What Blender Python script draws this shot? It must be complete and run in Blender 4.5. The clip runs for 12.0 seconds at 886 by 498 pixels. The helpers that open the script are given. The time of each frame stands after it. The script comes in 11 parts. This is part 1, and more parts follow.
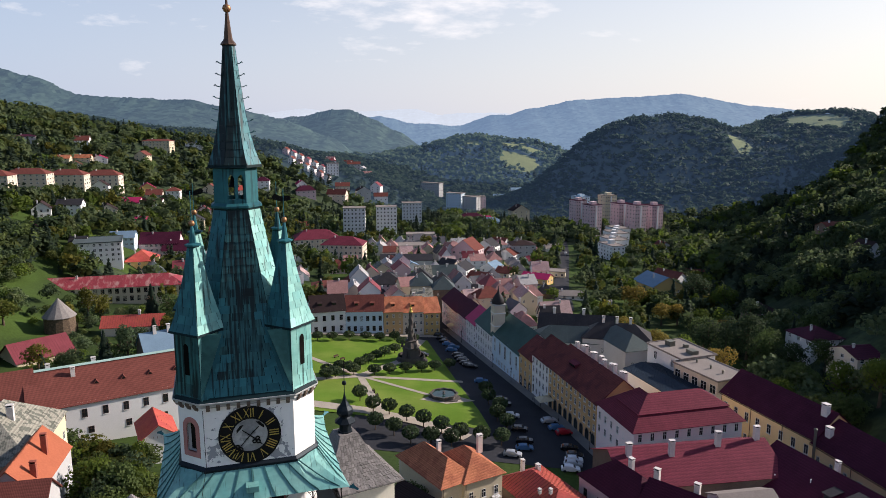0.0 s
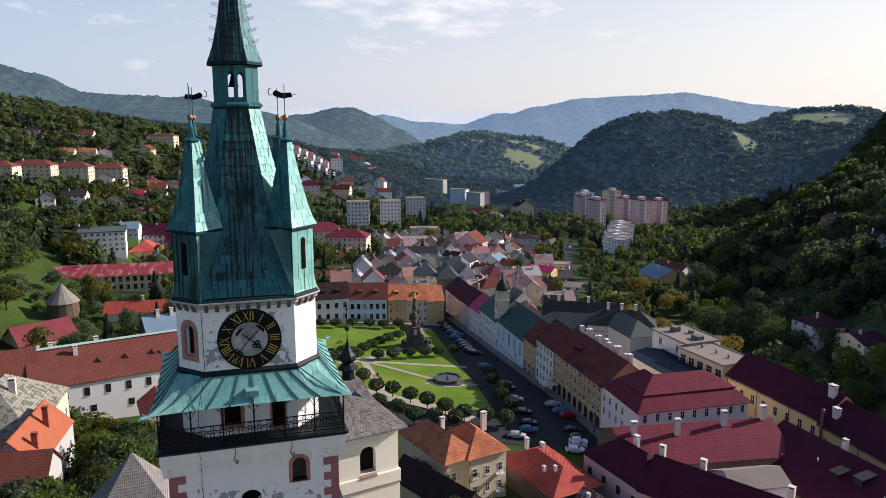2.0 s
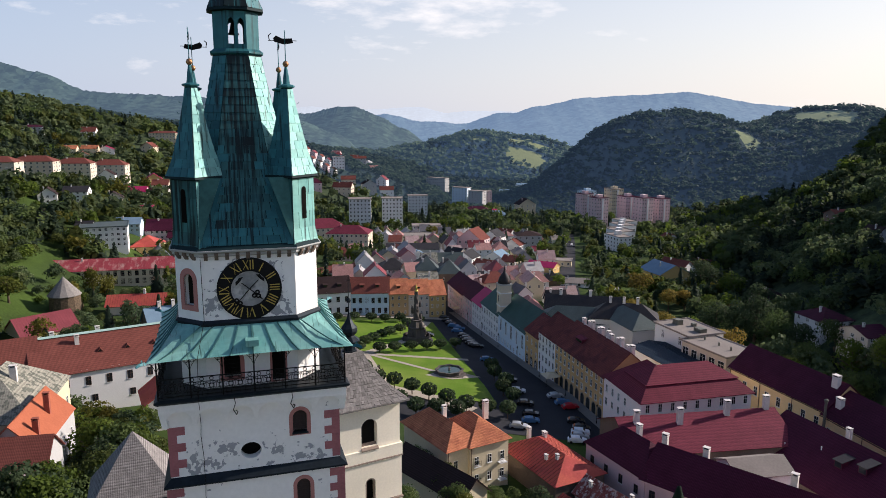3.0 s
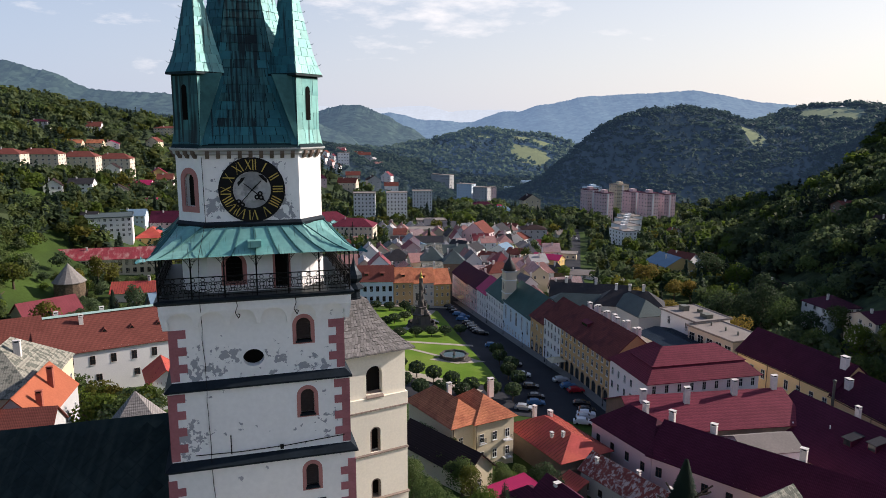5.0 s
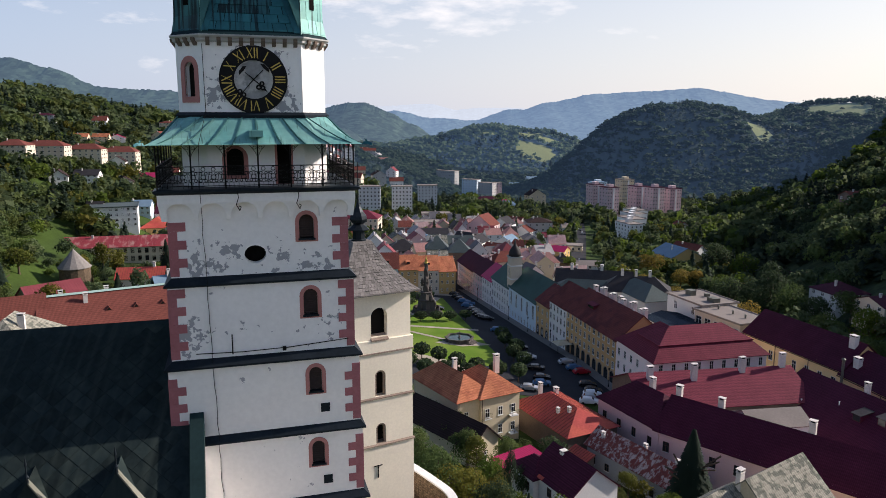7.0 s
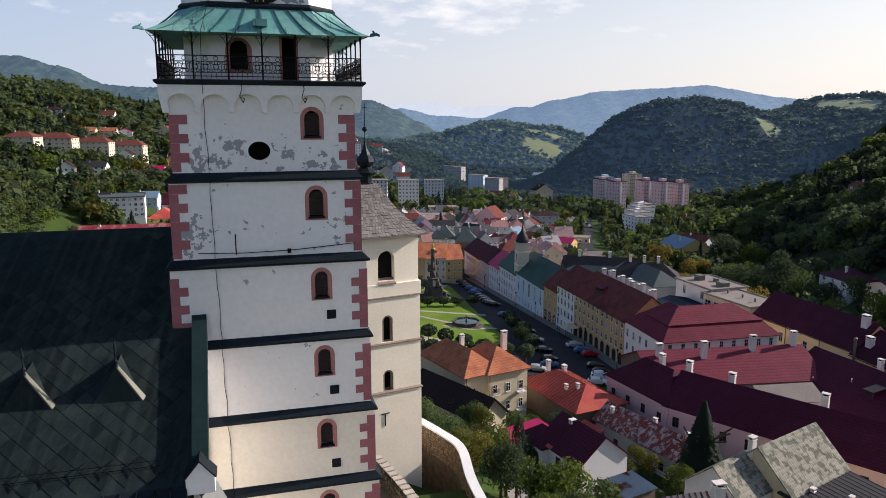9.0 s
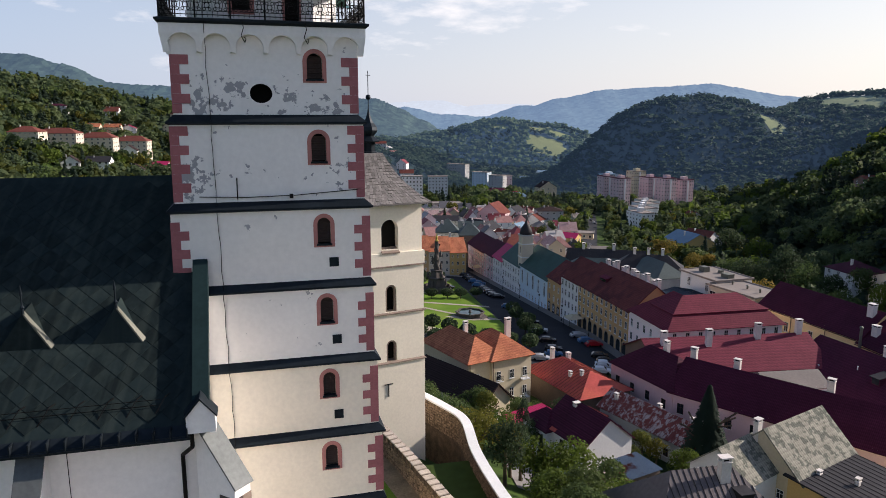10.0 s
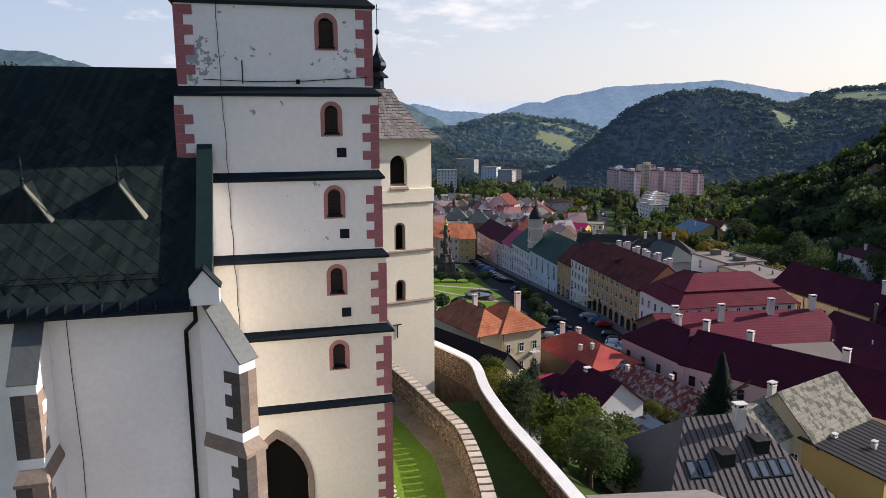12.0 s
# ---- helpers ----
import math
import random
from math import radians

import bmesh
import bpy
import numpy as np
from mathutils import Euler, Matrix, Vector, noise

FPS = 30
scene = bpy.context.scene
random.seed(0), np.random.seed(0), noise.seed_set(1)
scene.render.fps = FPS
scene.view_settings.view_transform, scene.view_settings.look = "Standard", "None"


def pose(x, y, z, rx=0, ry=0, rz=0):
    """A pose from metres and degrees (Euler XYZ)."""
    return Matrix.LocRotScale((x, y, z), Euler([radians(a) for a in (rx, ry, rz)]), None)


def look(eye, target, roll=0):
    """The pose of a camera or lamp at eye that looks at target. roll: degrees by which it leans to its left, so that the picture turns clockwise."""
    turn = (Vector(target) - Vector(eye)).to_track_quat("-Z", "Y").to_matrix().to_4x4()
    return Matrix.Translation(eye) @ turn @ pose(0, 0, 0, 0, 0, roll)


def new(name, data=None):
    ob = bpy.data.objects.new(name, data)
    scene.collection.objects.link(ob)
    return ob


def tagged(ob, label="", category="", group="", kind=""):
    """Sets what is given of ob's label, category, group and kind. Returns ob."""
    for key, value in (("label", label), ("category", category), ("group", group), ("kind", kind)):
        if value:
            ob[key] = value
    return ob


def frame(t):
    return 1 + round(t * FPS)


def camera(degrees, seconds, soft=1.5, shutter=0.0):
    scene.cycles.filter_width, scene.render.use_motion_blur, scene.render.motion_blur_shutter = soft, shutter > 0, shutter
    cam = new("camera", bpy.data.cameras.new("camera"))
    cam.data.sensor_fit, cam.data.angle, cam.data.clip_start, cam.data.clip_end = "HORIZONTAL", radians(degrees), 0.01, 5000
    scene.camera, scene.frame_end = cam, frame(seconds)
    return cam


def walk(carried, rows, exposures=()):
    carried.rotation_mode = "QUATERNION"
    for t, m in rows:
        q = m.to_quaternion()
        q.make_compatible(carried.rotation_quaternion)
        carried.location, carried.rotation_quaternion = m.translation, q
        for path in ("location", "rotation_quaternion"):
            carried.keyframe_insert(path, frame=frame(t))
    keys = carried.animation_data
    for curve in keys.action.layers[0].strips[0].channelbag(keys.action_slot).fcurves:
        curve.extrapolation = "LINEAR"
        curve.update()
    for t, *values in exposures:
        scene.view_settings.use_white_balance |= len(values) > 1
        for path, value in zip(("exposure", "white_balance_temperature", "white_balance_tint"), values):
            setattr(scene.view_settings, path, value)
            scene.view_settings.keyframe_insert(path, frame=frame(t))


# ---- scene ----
cam = camera(63.5, 12.0, 0.6)
METRES, EYE, TILT, LEAN, TURN = 27.0, 77.0, -10.2, 0.0, 0.0
ROWS = [
    (0.0, 0.0, 0.0, 0.0, 0.0, 0.0, -0.0),
    (0.5, -0.0007, 0.0095, -0.042, 0.08, -0.03, -0.03),
    (1.0, -0.0007, 0.0181, -0.0815, 0.16, -0.03, -0.08),
    (1.5, -0.0019, 0.0263, -0.1235, 0.24, -0.03, -0.11),
    (2.0, -0.0027, 0.0354, -0.165, 0.3, -0.05, -0.14),
    (2.5, -0.0041, 0.0419, -0.2084, 0.37, -0.07, -0.14),
    (3.0, -0.0035, 0.0512, -0.2487, 0.45, -0.06, -0.21),
    (5.0, -0.0078, 0.0826, -0.4062, 0.81, -0.1, -0.28),
    (5.5, -0.0079, 0.091, -0.4483, 0.92, -0.11, -0.28),
    (6.0, -0.0077, 0.0994, -0.4895, 1.01, -0.12, -0.34),
    (6.5, -0.0092, 0.1063, -0.534, 1.1, -0.16, -0.33),
    (7.0, -0.01, 0.114, -0.5723, 1.21, -0.19, -0.33),
    (9.0, -0.0151, 0.1508, -0.7287, 1.73, -0.3, -0.35),
    (9.5, -0.0154, 0.1587, -0.7702, 1.8, -0.35, -0.39),
    (10.0, -0.0157, 0.1659, -0.812, 2.02, -0.39, -0.42),
    (10.5, -0.0172, 0.1719, -0.8552, 2.22, -0.43, -0.39),
    (11.0, -0.0162, 0.1794, -0.8982, 2.43, -0.48, -0.38),
    (11.5, -0.0154, 0.1889, -0.9388, 2.56, -0.52, -0.52),
    (12.0, -0.0175, 0.1959, -0.9799, 2.74, -0.55, -0.49),
]
walk(cam, [(t, pose(0, 0, EYE, TILT, LEAN, TURN) @ pose(METRES * x, METRES * y, METRES * z, 90 + pitch, roll, yaw)) for t, x, y, z, yaw, pitch, roll in ROWS], [(0.0, 0.42, 6300, 17), (12.0, 0.42, 6300, 17)])

# ---- world, sun, exposure ----
SUN_AZ, SUN_EL = radians(19.5), radians(26.5)   # azimuth from +x towards +y
world = bpy.data.worlds.new("sky")
scene.world = world
world.use_nodes = True
wn, wl = world.node_tree.nodes, world.node_tree.links
wn.clear()
w_out = wn.new("ShaderNodeOutputWorld")
w_bg = wn.new("ShaderNodeBackground")
w_sky = wn.new("ShaderNodeTexSky")
w_sky.sky_type = 'NISHITA'
w_sky.sun_disc = False
w_sky.sun_elevation = SUN_EL
w_sky.sun_rotation = math.pi / 2 - SUN_AZ
w_sky.altitude = 600
w_sky.air_density, w_sky.dust_density, w_sky.ozone_density = 1.25, 2.2, 2.5
w_bg.inputs["Strength"].default_value = 0.096
# thin haze and scattered fair-weather clouds over the clear sky
w_co = wn.new("ShaderNodeTexCoord")
w_sep = wn.new("ShaderNodeSeparateXYZ")
wl.new(w_co.outputs["Generated"], w_sep.inputs[0])
w_map = wn.new("ShaderNodeMapping")
w_map.inputs["Scale"].default_value = (1.0, 1.0, 3.4)
w_map.inputs["Location"].default_value = (0.35, 0.1, 0.2)
wl.new(w_co.outputs["Generated"], w_map.inputs["Vector"])
w_noise = wn.new("ShaderNodeTexNoise")
w_noise.inputs["Scale"].default_value = 6.5
w_noise.inputs["Detail"].default_value = 10
w_noise.inputs["Roughness"].default_value = 0.6
wl.new(w_map.outputs["Vector"], w_noise.inputs["Vector"])
# a bank of fair-weather cumulus stands over the valley
w_dist = wn.new("ShaderNodeVectorMath")
w_dist.operation = 'DISTANCE'
w_dist.inputs[1].default_value = (-0.07, 0.98, 0.54)
w_squash = wn.new("ShaderNodeMapping")
w_squash.inputs["Scale"].default_value = (1.0, 1.0, 3.4)
wl.new(w_co.outputs["Generated"], w_squash.inputs["Vector"])
wl.new(w_squash.outputs["Vector"], w_dist.inputs[0])
w_bank = wn.new("ShaderNodeMapRange")
w_bank.inputs["From Min"].default_value, w_bank.inputs["From Max"].default_value = 0.32, 0.06
w_bank.inputs["To Max"].default_value = 0.2
wl.new(w_dist.outputs["Value"], w_bank.inputs["Value"])
w_sum = wn.new("ShaderNodeMath")
w_sum.operation = 'ADD'
wl.new(w_noise.outputs["Fac"], w_sum.inputs[0])
wl.new(w_bank.outputs[0], w_sum.inputs[1])
w_cl = wn.new("ShaderNodeMapRange")
w_cl.inputs["From Min"].default_value, w_cl.inputs["From Max"].default_value = 0.63, 0.79
w_cl.inputs["To Max"].default_value = 0.85
wl.new(w_sum.outputs[0], w_cl.inputs["Value"])
w_hz = wn.new("ShaderNodeMapRange")
w_hz.inputs["From Min"].default_value, w_hz.inputs["From Max"].default_value = 0.0, 0.56
w_hz.inputs["To Min"].default_value, w_hz.inputs["To Max"].default_value = 0.8, 0.0
wl.new(w_sep.outputs["Z"], w_hz.inputs["Value"])
w_mix = wn.new("ShaderNodeMix")
w_mix.data_type = 'RGBA'
# the haze is whiter and brighter on the sun's side
w_side = wn.new("ShaderNodeMapRange")
w_side.inputs["From Min"].default_value, w_side.inputs["From Max"].default_value = -0.6, 0.55
wl.new(w_sep.outputs["X"], w_side.inputs["Value"])
w_tone = wn.new("ShaderNodeMix")
w_tone.data_type = 'RGBA'
w_tone.inputs["A"].default_value = (4.4, 5.27, 6.7, 1)
w_tone.inputs["B"].default_value = (8.3, 8.0, 7.3, 1)
wl.new(w_side.outputs[0], w_tone.inputs["Factor"])
wl.new(w_tone.outputs["Result"], w_mix.inputs["B"])
wl.new(w_sky.outputs["Color"], w_mix.inputs["A"])
wl.new(w_hz.outputs[0], w_mix.inputs["Factor"])
w_mix2 = wn.new("ShaderNodeMix")
w_mix2.data_type = 'RGBA'
w_mix2.inputs["B"].default_value = (8.5, 8.3, 7.9, 1)
wl.new(w_mix.outputs["Result"], w_mix2.inputs["A"])
wl.new(w_cl.outputs[0], w_mix2.inputs["Factor"])
wl.new(w_mix2.outputs["Result"], w_bg.inputs["Color"])
wl.new(w_bg.outputs["Background"], w_out.inputs["Surface"])

sun_data = bpy.data.lights.new("sun", 'SUN')
sun_data.energy, sun_data.angle, sun_data.color = 5.0, radians(0.53), (1.0, 0.9, 0.76)
sun = new("sun", sun_data)
sun_dir = Vector((math.cos(SUN_AZ) * math.cos(SUN_EL), math.sin(SUN_AZ) * math.cos(SUN_EL), math.sin(SUN_EL)))
sun.matrix_world = look(sun_dir * 300 + Vector((0, 100, 0)), Vector((0, 100, 0)))

# ---- materials ----
def mat(name, color, rough=0.8, var=0.25, scale=0.6, fine=9.0, bump=0.15, metal=0.0, second=None, second_at=0.6, second_scale=0.25, second_soft=0.12, stretch=(1, 1, 1), rand=0.12, spec=0.08):
    """Two scales of noise on a base colour, an optional second colour in patches, and fine relief."""
    m = bpy.data.materials.new(name)
    m.use_nodes = True
    n, l = m.node_tree.nodes, m.node_tree.links
    b = n["Principled BSDF"]
    b.inputs["Roughness"].default_value = rough
    b.inputs["Metallic"].default_value = metal
    b.inputs["Specular IOR Level"].default_value = spec
    tc = n.new("ShaderNodeTexCoord")
    info = n.new("ShaderNodeObjectInfo")
    mp = n.new("ShaderNodeMapping")
    mp.inputs["Scale"].default_value = stretch
    l.new(tc.outputs["Object"], mp.inputs["Vector"])
    off = n.new("ShaderNodeVectorMath")
    off.operation = 'ADD'
    mul = n.new("ShaderNodeMath")
    mul.operation = 'MULTIPLY'
    mul.inputs[1].default_value = 37.0
    l.new(info.outputs["Random"], mul.inputs[0])
    l.new(mp.outputs["Vector"], off.inputs[0])
    l.new(mul.outputs[0], off.inputs[1])

    def noise_tex(sc, detail):
        t = n.new("ShaderNodeTexNoise")
        t.inputs["Scale"].default_value = sc
        t.inputs["Detail"].default_value = detail
        l.new(off.outputs["Vector"], t.inputs["Vector"])
        return t
    big, small = noise_tex(scale, 4), noise_tex(fine, 3)
    add = n.new("ShaderNodeMath")
    add.operation = 'ADD'
    l.new(big.outputs["Fac"], add.inputs[0])
    l.new(small.outputs["Fac"], add.inputs[1])
    rnd = n.new("ShaderNodeMath")
    rnd.operation = 'MULTIPLY_ADD'
    rnd.inputs[1].default_value = rand * 2
    l.new(info.outputs["Random"], rnd.inputs[0])
    l.new(add.outputs[0], rnd.inputs[2])
    rng = n.new("ShaderNodeMapRange")
    rng.inputs["From Min"].default_value = 0.6 + rand
    rng.inputs["From Max"].default_value = 1.4 + rand
    rng.inputs["To Min"].default_value = 1 - var
    rng.inputs["To Max"].default_value = 1 + var
    l.new(rnd.outputs[0], rng.inputs["Value"])
    sc = n.new("ShaderNodeVectorMath")
    sc.operation = 'SCALE'
    l.new(rng.outputs[0], sc.inputs["Scale"])
    if second:
        mixn = n.new("ShaderNodeMix")
        mixn.data_type = 'RGBA'
        mixn.inputs["A"].default_value = (*color, 1)
        mixn.inputs["B"].default_value = (*second, 1)
        patch_tex = noise_tex(second_scale, 6)
        pr = n.new("ShaderNodeMapRange")
        pr.inputs["From Min"].default_value = second_at - second_soft / 2
        pr.inputs["From Max"].default_value = second_at + second_soft / 2
        l.new(patch_tex.outputs["Fac"], pr.inputs["Value"])
        l.new(pr.outputs[0], mixn.inputs["Factor"])
        l.new(mixn.outputs["Result"], sc.inputs[0])
    else:
        sc.inputs[0].default_value = color
    l.new(sc.outputs["Vector"], b.inputs["Base Color"])
    if bump:
        bp = n.new("ShaderNodeBump")
        bp.inputs["Strength"].default_value = bump
        bp.inputs["Distance"].default_value = 0.05
        l.new(small.outputs["Fac"], bp.inputs["Height"])
        l.new(bp.outputs["Normal"], b.inputs["Normal"])
    return m


def foliage(name, color, second, var=0.35, scale=0.15):
    m = mat(name, color, 0.75, var, scale, 2.5, 0.0, second=second, second_at=0.52, second_scale=0.09, second_soft=0.2, spec=0.15, rand=0.2)
    n, l = m.node_tree.nodes, m.node_tree.links
    b = n["Principled BSDF"]
    out = n["Material Output"]
    tr = n.new("ShaderNodeBsdfTranslucent")
    mx = n.new("ShaderNodeMixShader")
    mx.inputs[0].default_value = 0.48
    src = b.inputs["Base Color"].links[0].from_socket
    l.new(src, tr.inputs["Color"])
    l.new(b.outputs[0], mx.inputs[1])
    l.new(tr.outputs[0], mx.inputs[2])
    l.new(mx.outputs[0], out.inputs["Surface"])
    return m


def canopy_grain(m, size):
    """Light and dark trees of that size over a far wooded slope."""
    n, l = m.node_tree.nodes, m.node_tree.links
    b = n["Principled BSDF"]
    tc = n.new("ShaderNodeTexCoord")
    vo = n.new("ShaderNodeTexVoronoi")
    vo.inputs["Scale"].default_value = 1 / size
    l.new(tc.outputs["Object"], vo.inputs["Vector"])
    src = b.inputs["Base Color"].links[0].from_socket
    sep = n.new("ShaderNodeSeparateColor")
    l.new(vo.outputs["Color"], sep.inputs[0])
    rg = n.new("ShaderNodeMapRange")
    rg.inputs["To Min"].default_value, rg.inputs["To Max"].default_value = 0.55, 1.45
    l.new(sep.outputs[0], rg.inputs["Value"])
    sc = n.new("ShaderNodeVectorMath")
    sc.operation = 'SCALE'
    l.new(src, sc.inputs[0])
    l.new(rg.outputs[0], sc.inputs["Scale"])
    l.new(sc.outputs["Vector"], b.inputs["Base Color"])
    return m


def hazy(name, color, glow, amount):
    """Far ridge forest: kilometres of air haze painted in as an emission."""
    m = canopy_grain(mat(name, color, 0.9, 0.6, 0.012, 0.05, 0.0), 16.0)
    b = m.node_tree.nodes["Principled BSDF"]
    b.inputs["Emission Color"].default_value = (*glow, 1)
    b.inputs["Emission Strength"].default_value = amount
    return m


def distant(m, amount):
    """Far hills: blue air haze painted in as a faint emission."""
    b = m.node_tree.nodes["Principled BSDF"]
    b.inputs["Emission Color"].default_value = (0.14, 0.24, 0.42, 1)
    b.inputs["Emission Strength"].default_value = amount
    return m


M_PLASTER = mat("white_plaster", (0.86, 0.84, 0.82), 0.85, 0.07, 0.35, 6, 0.12)
def flaked(name, color, bare, level, spots):
    """Lime plaster that has come off in sharp-edged flakes, thickest round the given spots (x, y, z, reach, push)."""
    m = mat(name, color, 0.88, 0.06, 0.4, 5, 0.12)
    n, l = m.node_tree.nodes, m.node_tree.links
    b = n["Principled BSDF"]
    src = b.inputs["Base Color"].links[0].from_socket
    tc = n.new("ShaderNodeTexCoord")
    fac = None
    for sc, det, wgt in ((0.55, 2, 0.75), (2.6, 9, 1.0)):
        t = n.new("ShaderNodeTexNoise")
        t.inputs["Scale"].default_value, t.inputs["Detail"].default_value, t.inputs["Roughness"].default_value = sc, det, 0.62
        l.new(tc.outputs["Object"], t.inputs["Vector"])
        a = n.new("ShaderNodeMath")
        a.operation = 'MULTIPLY_ADD'
        a.inputs[1].default_value = wgt
        l.new(t.outputs["Fac"], a.inputs[0])
        if fac is None:
            a.inputs[2].default_value = 0.0
        else:
            l.new(fac, a.inputs[2])
        fac = a.outputs[0]
    for x, y, z, reach, push in spots:
        d = n.new("ShaderNodeVectorMath")
        d.operation = 'DISTANCE'
        d.inputs[1].default_value = (x, y, z)
        l.new(tc.outputs["Object"], d.inputs[0])
        r = n.new("ShaderNodeMapRange")
        r.inputs["From Min"].default_value, r.inputs["From Max"].default_value = reach, reach * 0.35
        r.inputs["To Min"].default_value, r.inputs["To Max"].default_value = 0.0, push
        l.new(d.outputs["Value"], r.inputs["Value"])
        a = n.new("ShaderNodeMath")
        a.operation = 'ADD'
        l.new(fac, a.inputs[0])
        l.new(r.outputs[0], a.inputs[1])
        fac = a.outputs[0]
    e = n.new("ShaderNodeMapRange")
    e.inputs["From Min"].default_value, e.inputs["From Max"].default_value = level - 0.006, level + 0.006
    l.new(fac, e.inputs["Value"])
    mx = n.new("ShaderNodeMix")
    mx.data_type = 'RGBA'
    mx.inputs["B"].default_value = (*bare, 1)
    l.new(src, mx.inputs["A"])
    l.new(e.outputs[0], mx.inputs["Factor"])
    l.new(mx.outputs["Result"], b.inputs["Base Color"])
    bp = n.new("ShaderNodeBump")
    bp.inputs["Strength"].default_value, bp.inputs["Distance"].default_value = 0.6, 0.02
    bp.invert = True
    l.new(e.outputs[0], bp.inputs["Height"])
    l.new(b.inputs["Normal"].links[0].from_socket, bp.inputs["Normal"])
    l.new(bp.outputs["Normal"], b.inputs["Normal"])
    return m


M_PLASTER_OLD = flaked("weathered_plaster", (0.86, 0.84, 0.82), (0.36, 0.36, 0.38), 1.10, [(-1.6, -3.7, 55.0, 1.9, 0.17), (0.9, -3.7, 55.0, 1.4, 0.12), (2.4, -3.7, 55.4, 1.3, 0.12), (-3.2, -3.9, 51.9, 1.6, 0.15), (3.0, -3.9, 52.2, 1.2, 0.14)])
M_PLASTER_MID = flaked("spalled_plaster", (0.86, 0.83, 0.79), (0.42, 0.41, 0.42), 1.125, [(1.5, -4.0, 48.4, 1.8, 0.07), (-3.2, -4.0, 48.3, 1.4, 0.08)])
M_PLASTER_DIAL = flaked("flaking_plaster", (0.86, 0.84, 0.82), (0.34, 0.34, 0.36), 1.13, [(0.0, -3.08, 62.8, 2.5, 0.27), (-1.6, -3.08, 61.7, 1.0, 0.1), (1.5, -3.08, 61.7, 0.9, 0.14)])
M_CREAM = mat("cream_plaster", (0.87, 0.80, 0.67), 0.85, 0.08, 0.3, 6, 0.12)
M_PINKSTONE = mat("red_quoin_paint", (0.36, 0.14, 0.15), 0.85, 0.15, 1.2, 9, 0.15)
M_PINKFRAME = mat("salmon_window_paint", (0.42, 0.19, 0.17), 0.8, 0.12, 1.2, 9, 0.1)
def copper(name, color, deep, streak, at):
    """Verdigris sheet: each sheet a shade of its own, with black run-off streaks down the slope."""
    m = mat(name, color, 0.55, 0.2, 0.9, 4.0, 0.08, metal=0.1, second=deep, second_at=0.52, second_scale=0.55, second_soft=0.3, rand=0.3, spec=0.25)
    n, l = m.node_tree.nodes, m.node_tree.links
    b = n["Principled BSDF"]
    src = b.inputs["Base Color"].links[0].from_socket
    tc = n.new("ShaderNodeTexCoord")
    mp = n.new("ShaderNodeMapping")
    mp.inputs["Scale"].default_value = (1, 0.15, 0.02)
    l.new(tc.outputs["Object"], mp.inputs["Vector"])
    t = n.new("ShaderNodeTexNoise")
    t.inputs["Scale"].default_value, t.inputs["Detail"].default_value = 9.0, 2
    l.new(mp.outputs["Vector"], t.inputs["Vector"])
    t2 = n.new("ShaderNodeTexNoise")
    t2.inputs["Scale"].default_value, t2.inputs["Detail"].default_value = 0.8, 3
    l.new(tc.outputs["Object"], t2.inputs["Vector"])
    a = n.new("ShaderNodeMath")
    a.operation = 'MULTIPLY_ADD'
    a.inputs[1].default_value = 0.3
    l.new(t2.outputs["Fac"], a.inputs[0])
    l.new(t.outputs["Fac"], a.inputs[2])
    r = n.new("ShaderNodeMapRange")
    r.inputs["From Min"].default_value, r.inputs["From Max"].default_value = at, at + 0.14
    r.inputs["To Max"].default_value = 0.9
    l.new(a.outputs[0], r.inputs["Value"])
    mx = n.new("ShaderNodeMix")
    mx.data_type = 'RGBA'
    mx.inputs["B"].default_value = (*streak, 1)
    l.new(src, mx.inputs["A"])
    l.new(r.outputs[0], mx.inputs["Factor"])
    l.new(mx.outputs["Result"], b.inputs["Base Color"])
    return m


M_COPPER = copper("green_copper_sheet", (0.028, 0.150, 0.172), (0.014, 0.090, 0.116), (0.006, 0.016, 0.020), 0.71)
# serves run-off stains and, on turret walls, shade put into the colour
M_COPPER_STAINSHADE = copper("stain_and_shade_copper_sheet", (0.035, 0.135, 0.140), (0.020, 0.085, 0.098), (0.005, 0.010, 0.012), 0.61)
# paler sheet, partly weathering, partly sunlight put into the colour
M_COPPER_PALELIT = copper("pale_lit_copper_sheet", (0.22, 0.45, 0.41), (0.12, 0.33, 0.32), (0.03, 0.07, 0.07), 0.75)
M_COPPER_JOINT = mat("black_copper_joint", (0.008, 0.022, 0.026), 0.6, 0.3, 0.8, 4, 0.06)
M_COPPER_BLACK = copper("run_off_blackened_copper", (0.030, 0.120, 0.128), (0.014, 0.062, 0.074), (0.004, 0.007, 0.009), 0.53)
M_COPPER_DARK = mat("dark_copper_sheet", (0.05, 0.14, 0.14), 0.5, 0.3, 0.8, 4, 0.06, metal=0.2)
M_BROWNCU = mat("brown_copper", (0.10, 0.065, 0.05), 0.5, 0.2, 2, 12, 0.05, metal=0.5)
M_GOLDBALL = mat("tarnished_gilt", (0.35, 0.18, 0.09), 0.45, 0.2, 3, 12, 0.05, metal=0.6)
M_LEDGE = mat("dark_sheet_metal", (0.017, 0.023, 0.029), 0.45, 0.3, 1.0, 6, 0.1, metal=0.3)
M_IRON = mat("black_wrought_iron", (0.015, 0.014, 0.014), 0.5, 0.2, 2, 20, 0.05, metal=0.4)
M_BLACK = mat("clock_black", (0.012, 0.012, 0.013), 0.5, 0.2, 2, 12, 0.05)
